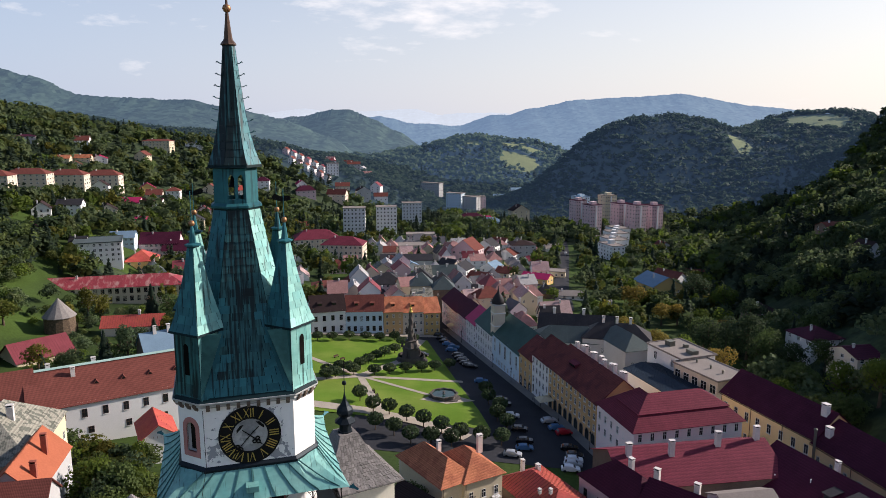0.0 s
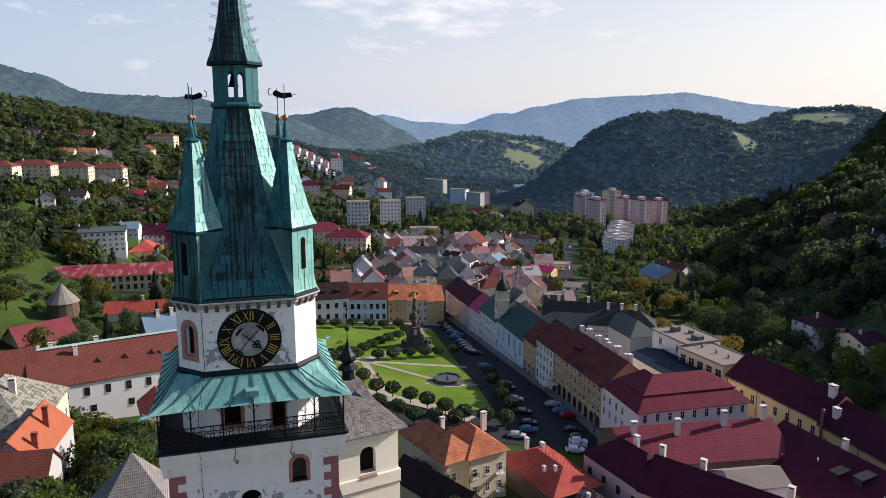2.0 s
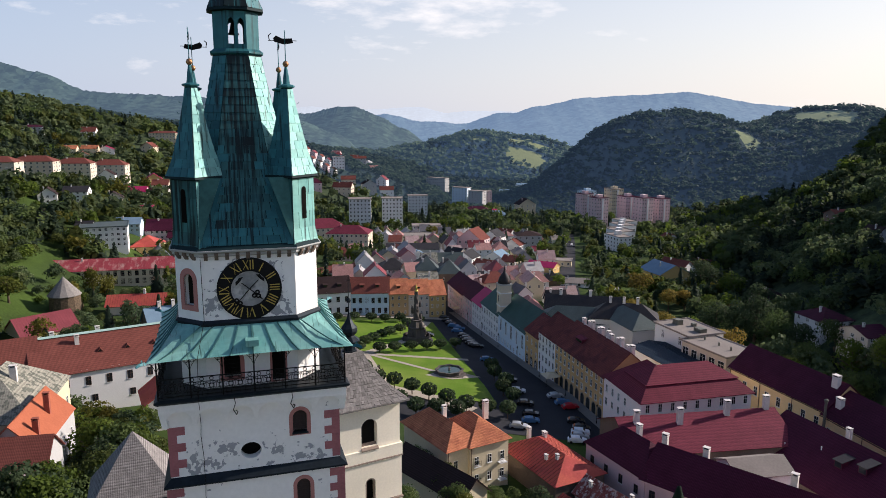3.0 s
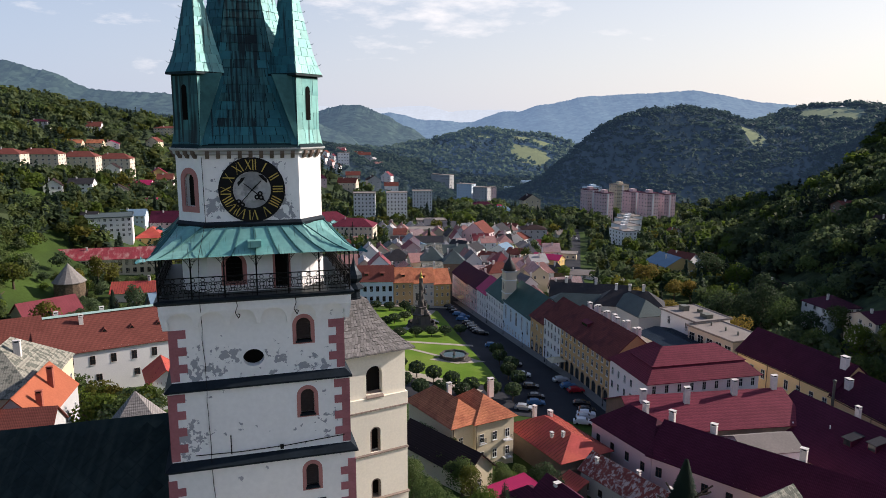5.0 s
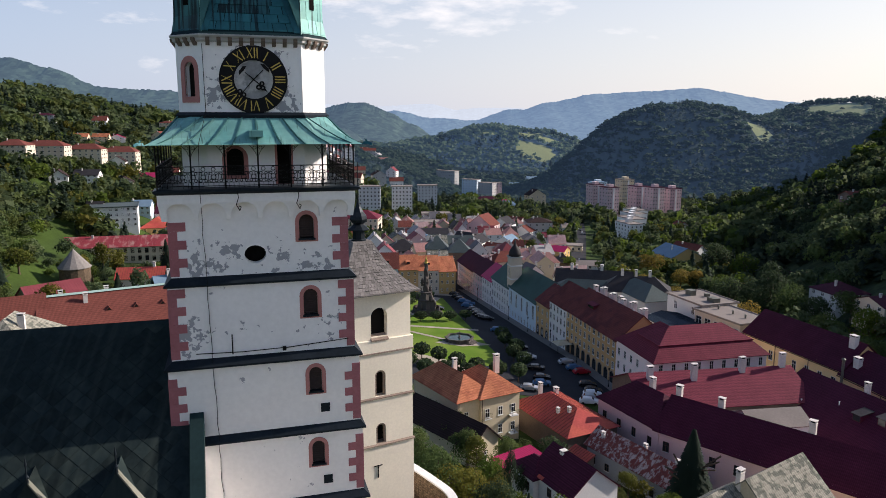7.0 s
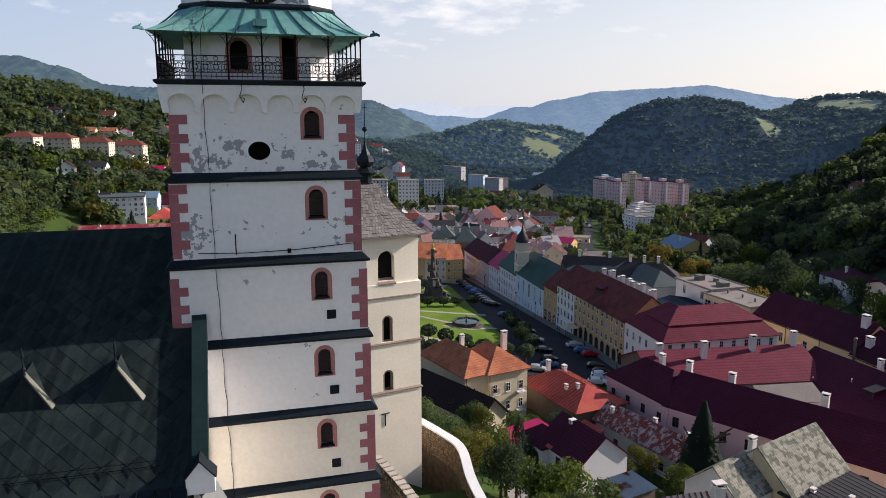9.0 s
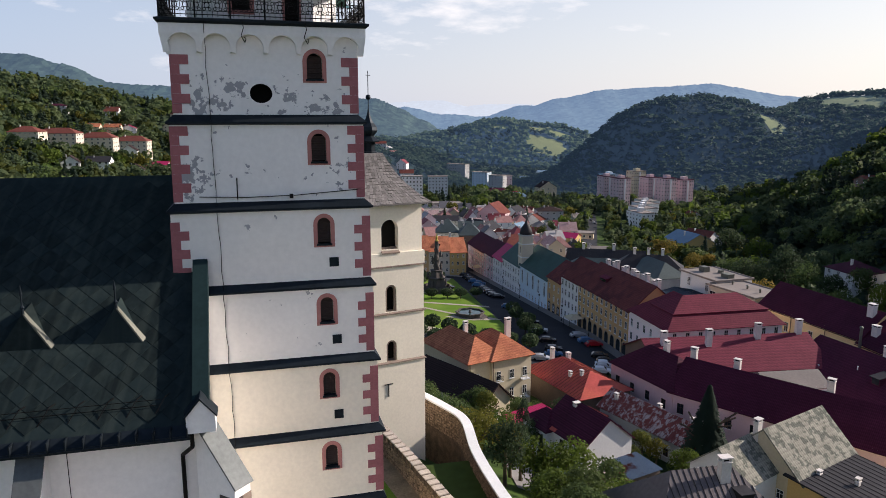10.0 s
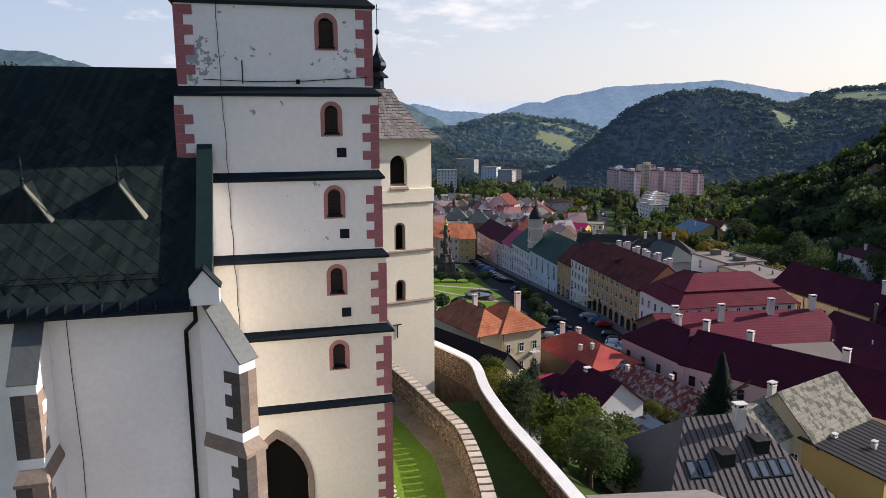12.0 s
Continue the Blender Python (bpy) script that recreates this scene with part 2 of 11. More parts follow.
M_GOLD = mat("gilded_numeral", (0.50, 0.38, 0.10), 0.4, 0.2, 3, 14, 0.05, metal=0.5)
M_DIALGREY = mat("worn_dial_grey", (0.45, 0.44, 0.43), 0.8, 0.25, 1.3, 6, 0.1, second=(0.28, 0.28, 0.28), second_at=0.5, second_scale=1.1, second_soft=0.05)
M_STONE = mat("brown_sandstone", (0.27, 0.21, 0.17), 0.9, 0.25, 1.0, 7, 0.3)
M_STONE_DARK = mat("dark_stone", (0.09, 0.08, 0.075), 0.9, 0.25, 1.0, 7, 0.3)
M_RUBBLE = mat("rubble_stone", (0.13, 0.095, 0.065), 0.92, 0.35, 2.2, 8, 0.5, second=(0.08, 0.06, 0.045), second_at=0.5, second_scale=1.6, second_soft=0.2)
M_COPING = mat("white_coping", (0.66, 0.66, 0.66), 0.7, 0.12, 0.6, 8, 0.15)
M_PLANK = mat("weathered_coping_board", (0.30, 0.24, 0.20), 0.85, 0.2, 1.4, 9, 0.2)
M_SHINGLE = mat("grey_wood_shingle", (0.20, 0.185, 0.175), 0.9, 0.3, 1.5, 9, 0.3, rand=0.35)
M_NAVEROOF = mat("dark_green_roof_sheet", (0.012, 0.0195, 0.0205), 0.65, 0.35, 0.7, 5, 0.1, rand=0.35, second=(0.023, 0.033, 0.031), second_at=0.6, second_scale=0.9, second_soft=0.2)


def run_off(m, color, level, amount):
    """Pale streaks that rain has drawn down a sheet roof."""
    n, l = m.node_tree.nodes, m.node_tree.links
    b = n["Principled BSDF"]
    src = b.inputs["Base Color"].links[0].from_socket
    geo = n.new("ShaderNodeNewGeometry")
    mp = n.new("ShaderNodeMapping")
    mp.inputs["Scale"].default_value = (2.6, 0.04, 0.04)
    t = n.new("ShaderNodeTexNoise")
    t.inputs["Scale"].default_value, t.inputs["Detail"].default_value = 1.0, 6
    r = n.new("ShaderNodeMapRange")
    r.inputs["From Min"].default_value, r.inputs["From Max"].default_value, r.inputs["To Max"].default_value = level, level + 0.2, amount
    mix = n.new("ShaderNodeMix")
    mix.data_type = "RGBA"
    mix.inputs["B"].default_value = (*color, 1)
    l.new(geo.outputs["Position"], mp.inputs["Vector"])
    l.new(mp.outputs["Vector"], t.inputs["Vector"])
    l.new(t.outputs["Fac"], r.inputs["Value"])
    l.new(r.outputs["Result"], mix.inputs["Factor"])
    l.new(src, mix.inputs["A"])
    l.new(mix.outputs["Result"], b.inputs["Base Color"])


run_off(M_NAVEROOF, (0.036, 0.048, 0.043), 0.48, 0.55)
M_GREENCOPING = mat("green_coping_sheet", (0.018, 0.036, 0.037), 0.5, 0.2, 0.8, 5, 0.08, metal=0.2)
M_COPPERPALE = mat("pale_edge_sheet", (0.17, 0.17, 0.14), 0.5, 0.15, 1, 6, 0.05, metal=0.3)
M_CAPSHEET = mat("grey_cap_sheet", (0.12, 0.13, 0.13), 0.5, 0.2, 1, 6, 0.05, metal=0.2)
# near-black fill that paints in the shade inside openings
M_SHADEFILL = mat("interior_shade_fill", (0.012, 0.011, 0.010), 0.9, 0.2, 1, 6, 0)
M_LOUVRE = mat("dark_louvre_wood", (0.065, 0.048, 0.042), 0.8, 0.2, 2, 10, 0.1)
M_GLASS = mat("window_glass", (0.022, 0.026, 0.03), 0.08, 0.2, 0.5, 2, 0.0, spec=0.4)
M_WHITE = mat("white_window_paint", (0.75, 0.75, 0.74), 0.5, 0.05, 1, 9, 0.0)
M_BROWNWOOD = mat("brown_window_wood", (0.10, 0.06, 0.045), 0.6, 0.2, 1, 9, 0.0)

M_GRASS = mat("meadow_grass", (0.045, 0.075, 0.016), 0.9, 0.3, 0.05, 1.2, 0.3, second=(0.028, 0.045, 0.014), second_at=0.5, second_scale=0.03, second_soft=0.2)
M_LAWN = mat("mown_lawn", (0.10, 0.18, 0.018), 0.9, 0.18, 0.12, 3, 0.3, second=(0.15, 0.20, 0.035), second_at=0.55, second_scale=0.06, second_soft=0.25)
M_WATER = mat("fountain_water", (0.02, 0.045, 0.04), 0.08, 0.2, 0.5, 4, 0.05, spec=0.6)
M_TYRE = mat("black_tyre", (0.02, 0.02, 0.02), 0.8, 0.1, 1, 8, 0)
M_YARD = mat("churchyard_grass", (0.11, 0.19, 0.02), 0.9, 0.25, 0.4, 7, 0.4)
M_GRAVEL = mat("gravel_path", (0.34, 0.30, 0.25), 0.9, 0.18, 0.5, 6, 0.2)
M_ASPHALT = mat("asphalt", (0.035, 0.036, 0.042), 0.85, 0.2, 0.2, 5, 0.2)
M_PAVING = mat("paving", (0.20, 0.19, 0.18), 0.85, 0.2, 0.2, 4, 0.2)

R_SCHOOL = mat("faded_crimson_sheet", (0.25, 0.045, 0.055), 0.55, 0.25, 0.4, 3.0, 0.1, second=(0.36, 0.20, 0.18), second_at=0.6, second_scale=0.5, second_soft=0.15, stretch=(1, 0.25, 1))
R_ORANGE = mat("orange_clay_tile", (0.42, 0.155, 0.082), 0.85, 0.3, 0.4, 3.5, 0.25, second=(0.33, 0.115, 0.065), second_at=0.55, second_scale=0.5)
R_RED = mat("dark_red_tile", (0.135, 0.026, 0.042), 0.75, 0.25, 0.3, 3.0, 0.25)
R_ROW = mat("red_brown_row_tile", (0.135, 0.040, 0.037), 0.85, 0.3, 0.4, 3.5, 0.25, second=(0.095, 0.030, 0.032), second_at=0.55, second_scale=0.3)
R_MAROON = mat("maroon_roof", (0.058, 0.011, 0.026), 0.7, 0.25, 0.3, 3.0, 0.2)
R_BROWN = mat("brown_tile", (0.15, 0.05, 0.04), 0.85, 0.2, 0.4, 3.5, 0.25)
R_BROWNDK = mat("dark_brown_tile", (0.035, 0.022, 0.022), 0.85, 0.2, 0.4, 3.5, 0.25)
R_MAGENTA = mat("raspberry_sheet_roof", (0.42, 0.03, 0.11), 0.5, 0.15, 0.4, 4, 0.1)
R_REDSHEET = mat("weathered_red_sheet", (0.40, 0.085, 0.06), 0.55, 0.25, 0.4, 3.0, 0.1, second=(0.38, 0.07, 0.06), second_at=0.5, second_scale=0.3)
R_RUST = mat("rusty_peeling_sheet", (0.17, 0.05, 0.045), 0.7, 0.4, 0.8, 5, 0.15, second=(0.34, 0.28, 0.27), second_at=0.53, second_scale=1.3, second_soft=0.06)
R_SLATE = mat("dark_grey_sheet", (0.035, 0.033, 0.036), 0.55, 0.25, 0.4, 3, 0.1)
R_SEAMGREY = mat("grey_standing_seam_sheet", (0.13, 0.115, 0.118), 0.5, 0.2, 0.4, 3, 0.08, metal=0.2)
R_SLATELT = mat("mossy_light_slate", (0.25, 0.24, 0.20), 0.85, 0.25, 0.6, 4, 0.2, second=(0.12, 0.125, 0.105), second_at=0.53, second_scale=1.1, second_soft=0.06)
R_GREEN = mat("green_sheet_roof", (0.04, 0.085, 0.075), 0.55, 0.2, 0.3, 3, 0.1)
R_GREYGREEN = mat("grey_green_sheet", (0.075, 0.095, 0.095), 0.55, 0.2, 0.3, 3, 0.1)
R_BLUE = mat("blue_grey_sheet", (0.16, 0.24, 0.32), 0.55, 0.15, 0.3, 3, 0.1)
R_SALMON = mat("salmon_orange_roof", (0.34, 0.105, 0.056), 0.7, 0.15, 0.3, 3, 0.1)
R_MAROONLT = mat("mauve_red_sheet", (0.20, 0.05, 0.06), 0.55, 0.2, 0.3, 3, 0.1)
R_BLUEDK = mat("dark_blue_corrugated", (0.03, 0.045, 0.065), 0.5, 0.2, 0.3, 3, 0.1)
R_PALE = mat("pale_flat_roof", (0.24, 0.21, 0.19), 0.9, 0.15, 0.2, 3, 0.1)
R_LIGHTPINK = mat("light_pink_tile", (0.32, 0.175, 0.16), 0.85, 0.25, 0.4, 3.5, 0.25)
R_SLATEMID = mat("mid_grey_sheet", (0.13, 0.125, 0.135), 0.6, 0.25, 0.4, 3, 0.1)
R_ROSE = mat("pale_rose_tile", (0.40, 0.28, 0.27), 0.85, 0.25, 0.4, 3.5, 0.2)
R_GREYLT = mat("pale_grey_sheet", (0.34, 0.33, 0.33), 0.6, 0.2, 0.4, 3, 0.1)
R_COPPERROOF = mat("pale_green_ridge_sheet", (0.30, 0.42, 0.38), 0.6, 0.15, 0.3, 3, 0.1)

W_WHITE = mat("white_facade", (0.74, 0.73, 0.72), 0.85, 0.08, 0.2, 4, 0.05)
W_OCHRE = mat("ochre_facade", (0.52, 0.34, 0.17), 0.85, 0.1, 0.2, 4, 0.05)
W_YELLOW = mat("yellow_facade", (0.60, 0.41, 0.17), 0.85, 0.1, 0.2, 4, 0.05)
W_CREAMF = mat("cream_facade", (0.58, 0.50, 0.36), 0.85, 0.1, 0.2, 4, 0.05)
W_BLUE = mat("light_blue_facade", (0.55, 0.66, 0.74), 0.85, 0.08, 0.2, 4, 0.05)
W_PINK = mat("pink_facade", (0.62, 0.46, 0.47), 0.85, 0.08, 0.2, 4, 0.05)
W_GREY = mat("grey_facade", (0.42, 0.42, 0.42), 0.85, 0.1, 0.2, 4, 0.05)
W_BEIGE = mat("beige_facade", (0.60, 0.52, 0.42), 0.85, 0.1, 0.2, 4, 0.05)
W_STRAW = mat("straw_yellow_facade", (0.84, 0.64, 0.34), 0.85, 0.08, 0.2, 4, 0.05)
W_ROSEWHITE = mat("rosy_white_facade", (0.84, 0.75, 0.75), 0.85, 0.07, 0.2, 4, 0.05)
W_PALE = mat("pale_concrete_facade", (0.66, 0.66, 0.67), 0.85, 0.1, 0.2, 4, 0.05)
W_STONEW = mat("stone_facade", (0.15, 0.115, 0.095), 0.9, 0.2, 0.5, 4, 0.2)

# F_TREE, F_DARK, F_CONIFER, F_FOREST lifted bluish: some haze is in the colour
F_TREE = foliage("leaf_green", (0.074, 0.110, 0.036), (0.100, 0.130, 0.040))
F_DARK = foliage("leaf_dark", (0.048, 0.074, 0.036), (0.062, 0.086, 0.038))
F_YELLOW = foliage("leaf_yellowing", (0.12, 0.11, 0.02), (0.08, 0.10, 0.02))
# turning leaves set extra bright: part of the backlight is put into the colour
F_AUTUMN = foliage("leaf_turning", (0.23, 0.165, 0.035), (0.15, 0.13, 0.03))
F_BRIGHT = foliage("leaf_bright", (0.10, 0.14, 0.022), (0.07, 0.11, 0.02))
F_CONIFER = foliage("needle_green", (0.030, 0.050, 0.034), (0.042, 0.062, 0.036))
F_FOREST = foliage("forest_canopy", (0.078, 0.110, 0.052), (0.105, 0.130, 0.056), scale=0.02)
F_OLIVE = foliage("olive_canopy", (0.075, 0.088, 0.022), (0.05, 0.07, 0.02), scale=0.02)
# far woods, floors and meadow: air haze is painted in as blue emission
F_FARWOOD = distant(foliage("haze_glow_far_canopy", (0.038, 0.062, 0.044), (0.050, 0.075, 0.046), var=0.2, scale=0.02), 0.12)
F_FARFIR = distant(foliage("haze_glow_far_fir", (0.030, 0.050, 0.040), (0.040, 0.060, 0.042), scale=0.02), 0.12)
F_REMOTEWOOD = distant(foliage("haze_glow_remote_canopy", (0.062, 0.095, 0.056), (0.085, 0.115, 0.060), var=0.3, scale=0.02), 0.22)
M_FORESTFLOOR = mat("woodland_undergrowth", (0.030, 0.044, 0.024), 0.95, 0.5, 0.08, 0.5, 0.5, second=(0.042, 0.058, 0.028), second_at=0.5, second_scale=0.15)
M_FARFLOOR = distant(mat("haze_glow_far_floor", (0.020, 0.032, 0.022), 0.95, 0.4, 0.05, 0.3, 0.0), 0.11)
M_REMOTEFLOOR = distant(mat("haze_glow_remote_floor", (0.030, 0.046, 0.030), 0.95, 0.4, 0.05, 0.3, 0.0), 0.2)
M_MEADOW = distant(mat("haze_glow_hill_meadow", (0.17, 0.19, 0.08), 0.95, 0.2, 0.02, 0.4, 0.2), 0.12)
M_BARK = mat("bark", (0.10, 0.075, 0.055), 0.95, 0.25, 1.2, 9, 0.4)


def tiled(m, row=0.32, col=0.24, depth=0.35):
    """Courses and columns of roof tiles on a sloping roof whose eaves run along local x."""
    n, l = m.node_tree.nodes, m.node_tree.links
    b = n["Principled BSDF"]
    src = b.inputs["Base Color"].links[0].from_socket
    tc = n.new("ShaderNodeTexCoord")
    fac = None
    for axis, size in (('Z', row), ('X', col)):
        w = n.new("ShaderNodeTexWave")
        w.bands_direction = axis
        w.wave_profile = 'SAW' if axis == 'Z' else 'SIN'
        w.inputs["Scale"].default_value = 0.314 / size
        w.inputs["Distortion"].default_value = 0.6
        w.inputs["Detail Scale"].default_value = 2.0
        l.new(tc.outputs["Object"], w.inputs["Vector"])
        if fac is None:
            fac = w.outputs["Fac"]
        else:
            a = n.new("ShaderNodeMath")
            a.operation = 'ADD'
            l.new(fac, a.inputs[0])
            l.new(w.outputs["Fac"], a.inputs[1])
            fac = a.outputs[0]
    r = n.new("ShaderNodeMapRange")
    r.inputs["From Max"].default_value = 2.0
    r.inputs["To Min"].default_value, r.inputs["To Max"].default_value = 1 - depth, 1 + depth
    l.new(fac, r.inputs["Value"])
    s = n.new("ShaderNodeVectorMath")
    s.operation = 'SCALE'
    l.new(src, s.inputs[0])
    l.new(r.outputs[0], s.inputs["Scale"])
    l.new(s.outputs["Vector"], b.inputs["Base Color"])
    return m


for roof_mat in (R_ORANGE, R_LIGHTPINK, R_ROW, R_ROSE, R_RED, R_MAROON, R_BROWN, R_BROWNDK):
    tiled(roof_mat)
tiled(R_SLATELT, 0.4, 0.4, 0.25)

M_BOUNCEGROUND = mat("pale_bounce_ground", (0.62, 0.56, 0.47), 0.9, 0.15, 0.4, 5, 0.2)
M_SHINGLEROW = tiled(mat("grey_shingle_rows", (0.21, 0.195, 0.19), 0.9, 0.35, 1.5, 9, 0.3), 0.26, 0.2, 0.5)
M_COBBLE = mat("brown_cobbles", (0.19, 0.15, 0.10), 0.9, 0.45, 0.8, 7.5, 0.9)
M_BRICK = mat("red_brick_chimney", (0.30, 0.10, 0.07), 0.9, 0.25, 1.0, 8, 0.2)
M_SKYLIGHT = mat("skylight_glass", (0.10, 0.13, 0.16), 0.06, 0.1, 1, 4, 0.0, spec=1.0)
M_SLABTOP = mat("weathered_wall_slab", (0.44, 0.38, 0.32), 0.9, 0.25, 1.4, 9, 0.25, rand=0.25)

# ---- geometry tools ----
class Geo:
    """Points and faces of one mesh, with a material slot for each face."""
    def __init__(self):
        self.v, self.f, self.m = [], [], []
        self.slot = 0

    def add(self, pts, faces):
        o = len(self.v)
        self.v += [tuple(p) for p in pts]
        for f in faces:
            self.f.append([i + o for i in f])
            self.m.append(self.slot)
        return self

    def poly(self, *pts):
        return self.add(pts, [list(range(len(pts)))])

    def box(self, x0, x1, y0, y1, z0, z1):
        p = [(x, y, z) for z in (z0, z1) for x, y in ((x0, y0), (x1, y0), (x1, y1), (x0, y1))]
        return self.add(p, [(3, 2, 1, 0), (4, 5, 6, 7), (0, 1, 5, 4), (1, 2, 6, 5), (2, 3, 7, 6), (3, 0, 4, 7)])

    def loft(self, rings, cap=True):
        """Rings of equally many points, joined one after another."""
        k = len(rings[0])
        pts = [p for r in rings for p in r]
        fs = []
        for a in range(len(rings) - 1):
            for i in range(k):
                j = (i + 1) % k
                fs.append((a * k + i, a * k + j, (a + 1) * k + j, (a + 1) * k + i))
        if cap:
            fs.append(tuple(range(k - 1, -1, -1)))
            fs.append(tuple((len(rings) - 1) * k + i for i in range(k)))
        return self.add(pts, fs)

    def lathe(self, prof, n=16, cx=0, cy=0, turn=0.0):
        rings = [[(cx + r * math.cos(turn + 2 * math.pi * i / n), cy + r * math.sin(turn + 2 * math.pi * i / n), z) for i in range(n)] for r, z in prof]
        return self.loft(rings)

    def prism(self, poly, z0, z1):
        return self.loft([[(x, y, z0) for x, y in poly], [(x, y, z1) for x, y in poly]])

    def slab(self, pts, t):
        """A flat sheet of thickness t below its outline."""
        a = [Vector(p) for p in pts]
        nrm = (a[1] - a[0]).cross(a[2] - a[0]).normalized()
        if nrm.z < 0:
            nrm = -nrm
        return self.loft([[p - nrm * t for p in a], a])

    def rod(self, p, q, r, n=6):
        p, q = Vector(p), Vector(q)
        d = (q - p).normalized()
        a = d.orthogonal().normalized()
        b = d.cross(a)
        ring = [a * math.cos(2 * math.pi * i / n) * r + b * math.sin(2 * math.pi * i / n) * r for i in range(n)]
        return self.loft([[p + o for o in ring], [q + o for o in ring]])

    def sweep(self, path, r, n=4, closed=False):
        for i in range(len(path) - 1 + (1 if closed else 0)):
            self.rod(path[i], path[(i + 1) % len(path)], r, n)
        return self

    def moved(self, m):
        self.v = [tuple(m @ Vector(p)) for p in self.v]
        return self

    def mesh(self, name, mats, smooth=False):
        me = bpy.data.meshes.new(name)
        me.from_pydata(self.v, [], self.f)
        for m in (mats if isinstance(mats, (list, tuple)) else [mats]):
            me.materials.append(m)
        me.polygons.foreach_set("material_index", self.m)
        if smooth:
            me.polygons.foreach_set("use_smooth", [True] * len(self.f))
        bm = bmesh.new()
        bm.from_mesh(me)
        bmesh.ops.recalc_face_normals(bm, faces=bm.faces)
        bm.to_mesh(me)
        bm.free()
        return me


def thing(name, label, category, m=None, group="", kind=""):
    ob = new(name)
    ob.empty_display_size = 0.5
    if m is not None:
        ob.matrix_world = m
    return tagged(ob, label, category, group, kind)


def part(name, geo, material, parent, label="", smooth=False, at=None):
    ob = new(name, geo if isinstance(geo, bpy.types.Mesh) else geo.mesh(name, material, smooth))
    ob.parent = parent
    if at is not None:
        ob.matrix_basis = at
    return tagged(ob, label)


def solid(name, geo, material, label, category, group="", kind="", smooth=False):
    return tagged(new(name, geo.mesh(name, material, smooth)), label, category, group, kind)


def smooth01(t):
    t = max(0.0, min(1.0, t))
    return t * t * (3 - 2 * t)


CACHE = {}


# ---- the lie of the land ----
def town(x, y):
    z = -0.3 - 0.065 * (max(-180, min(105, x)) + 2)
    return z - 0.08 * (max(180, min(290, y)) - 190) - 0.055 * (max(290, min(1500, y)) - 290)


def soft_min(a, b, k):
    h = max(0.0, min(1.0, 0.5 + 0.5 * (b - a) / k))
    return b * (1 - h) + a * h - k * h * (1 - h)


def bump_hill(x, y, cx, cy, sx, sy, h):
    return h * math.exp(-((x - cx) / sx) ** 2 - ((y - cy) / sy) ** 2)


def castle_r(x, y):
    return math.hypot(x + 30, (y - 22) / 1.1)


def ground_z(x, y):
    z = town(x, y)
    r = castle_r(x, y)
    hill = 30.9 if r < 30.3 else 28.2 * math.exp(-max(0.0, r - 38.5) / 31) if r > 32.2 else 30.9 - 2.7 * (r - 30.3) / 1.9
    if r < 150:
        low = z * smooth01((r - 38) / 50)
        z = low + hill
    else:
        z += hill
    # valley side with the villas
    d = -x - 150 - 0.12 * (min(y, 620) - 350) + 0.55 * max(0, min(y, 950) - 620)
    if d > 0:
        cap = 62 + 0.11 * max(0, min(500, -x - 60)) + 7 * noise.noise((x / 160, y / 160, 0))
        z += (soft_min(0.37 * d, cap, 40) if d > 8 else 0.37 * d * d / 16) * smooth01((1600 - y) / 600)
    # wooded valley side opposite
    d = x - 115 - 0.235 * (y - 235) - 0.55 * max(0, y - 480)
    if d > 0:
        side = soft_min(0.66 * d, 27 + 0.35 * d, 12) if d > 8 else 0.66 * d * d / 16
        z += soft_min(side, 128 + 22 * noise.noise((x / 130, y / 130, 3)), 30) if d > 8 else side
        z += 9 * noise.noise((x / 70, y / 70, 9)) * min(1.0, d / 60)
    # wooded hills down the valley
    z += bump_hill(x, y, 335, 1130, 125, 150, 97) + bump_hill(x, y, 225, 1090, 90, 120, 56) + bump_hill(x, y, 405, 1140, 60, 100, 9)
    z += bump_hill(x, y, 70, 1500, 170, 160, 105) + bump_hill(x, y, 240, 1570, 110, 130, 62) + bump_hill(x, y, -150, 1400, 200, 200, 38)
    z += bump_hill(x, y, 650, 1250, 260, 260, 155) + bump_hill(x, y, 590, 820, 150, 200, 100)
    if y > 500:
        z += 5 * noise.noise((x / 90, y / 90, 7)) * min(1, (y - 500) / 300)
    return z

# ---- ground, roads, lawns ----
MEADOWS = [(600, 1175, 46, 70), (150, 1405, 42, 34), (165, 1475, 46, 22), (436, 1065, 17, 34), (505, 1110, 16, 24), (60, 1440, 20, 14)]


def wooded(x, y):
    """Where woods stand on the land: 0 to 1."""
    dl = -x - 150 - 0.12 * (y - 350)
    dr = x - 115 - 0.235 * (y - 235)
    v = 0.0
    if dr > -8:
        v = 0.97 if dr < 70 or y > 850 else 0.72 + 0.25 * noise.noise((x / 35, y / 35, 4))
    if dl > 170:
        v = 0.97
    elif dl > -20 and y > 260:
        v = 0.42 + 0.2 * noise.noise((x / 40, y / 40, 1))
    if y > 640 and v < 0.9:
        v = 0.7
    if y > 800:
        v = 0.97
    for mx, my, ax, ay in MEADOWS:
        if ((x - mx) / ax) ** 2 + ((y - my) / ay) ** 2 < 1 + 0.5 * noise.noise((x / 30, y / 30, 2)):
            v = 0.03
    return v


def axis_lines(near, step, reach, grow):
    out, s = [near], step
    while out[-1] < reach:
        s *= grow
        out.append(out[-1] + s)
    return out


gx = [i * 2.5 - 100 for i in range(81)]
gx = [-100 - (v - 0) for v in reversed(axis_lines(0, 2.5, 3600, 1.035)[1:])] + gx + [100 + v for v in axis_lines(0, 2.5, 3600, 1.035)[1:]]
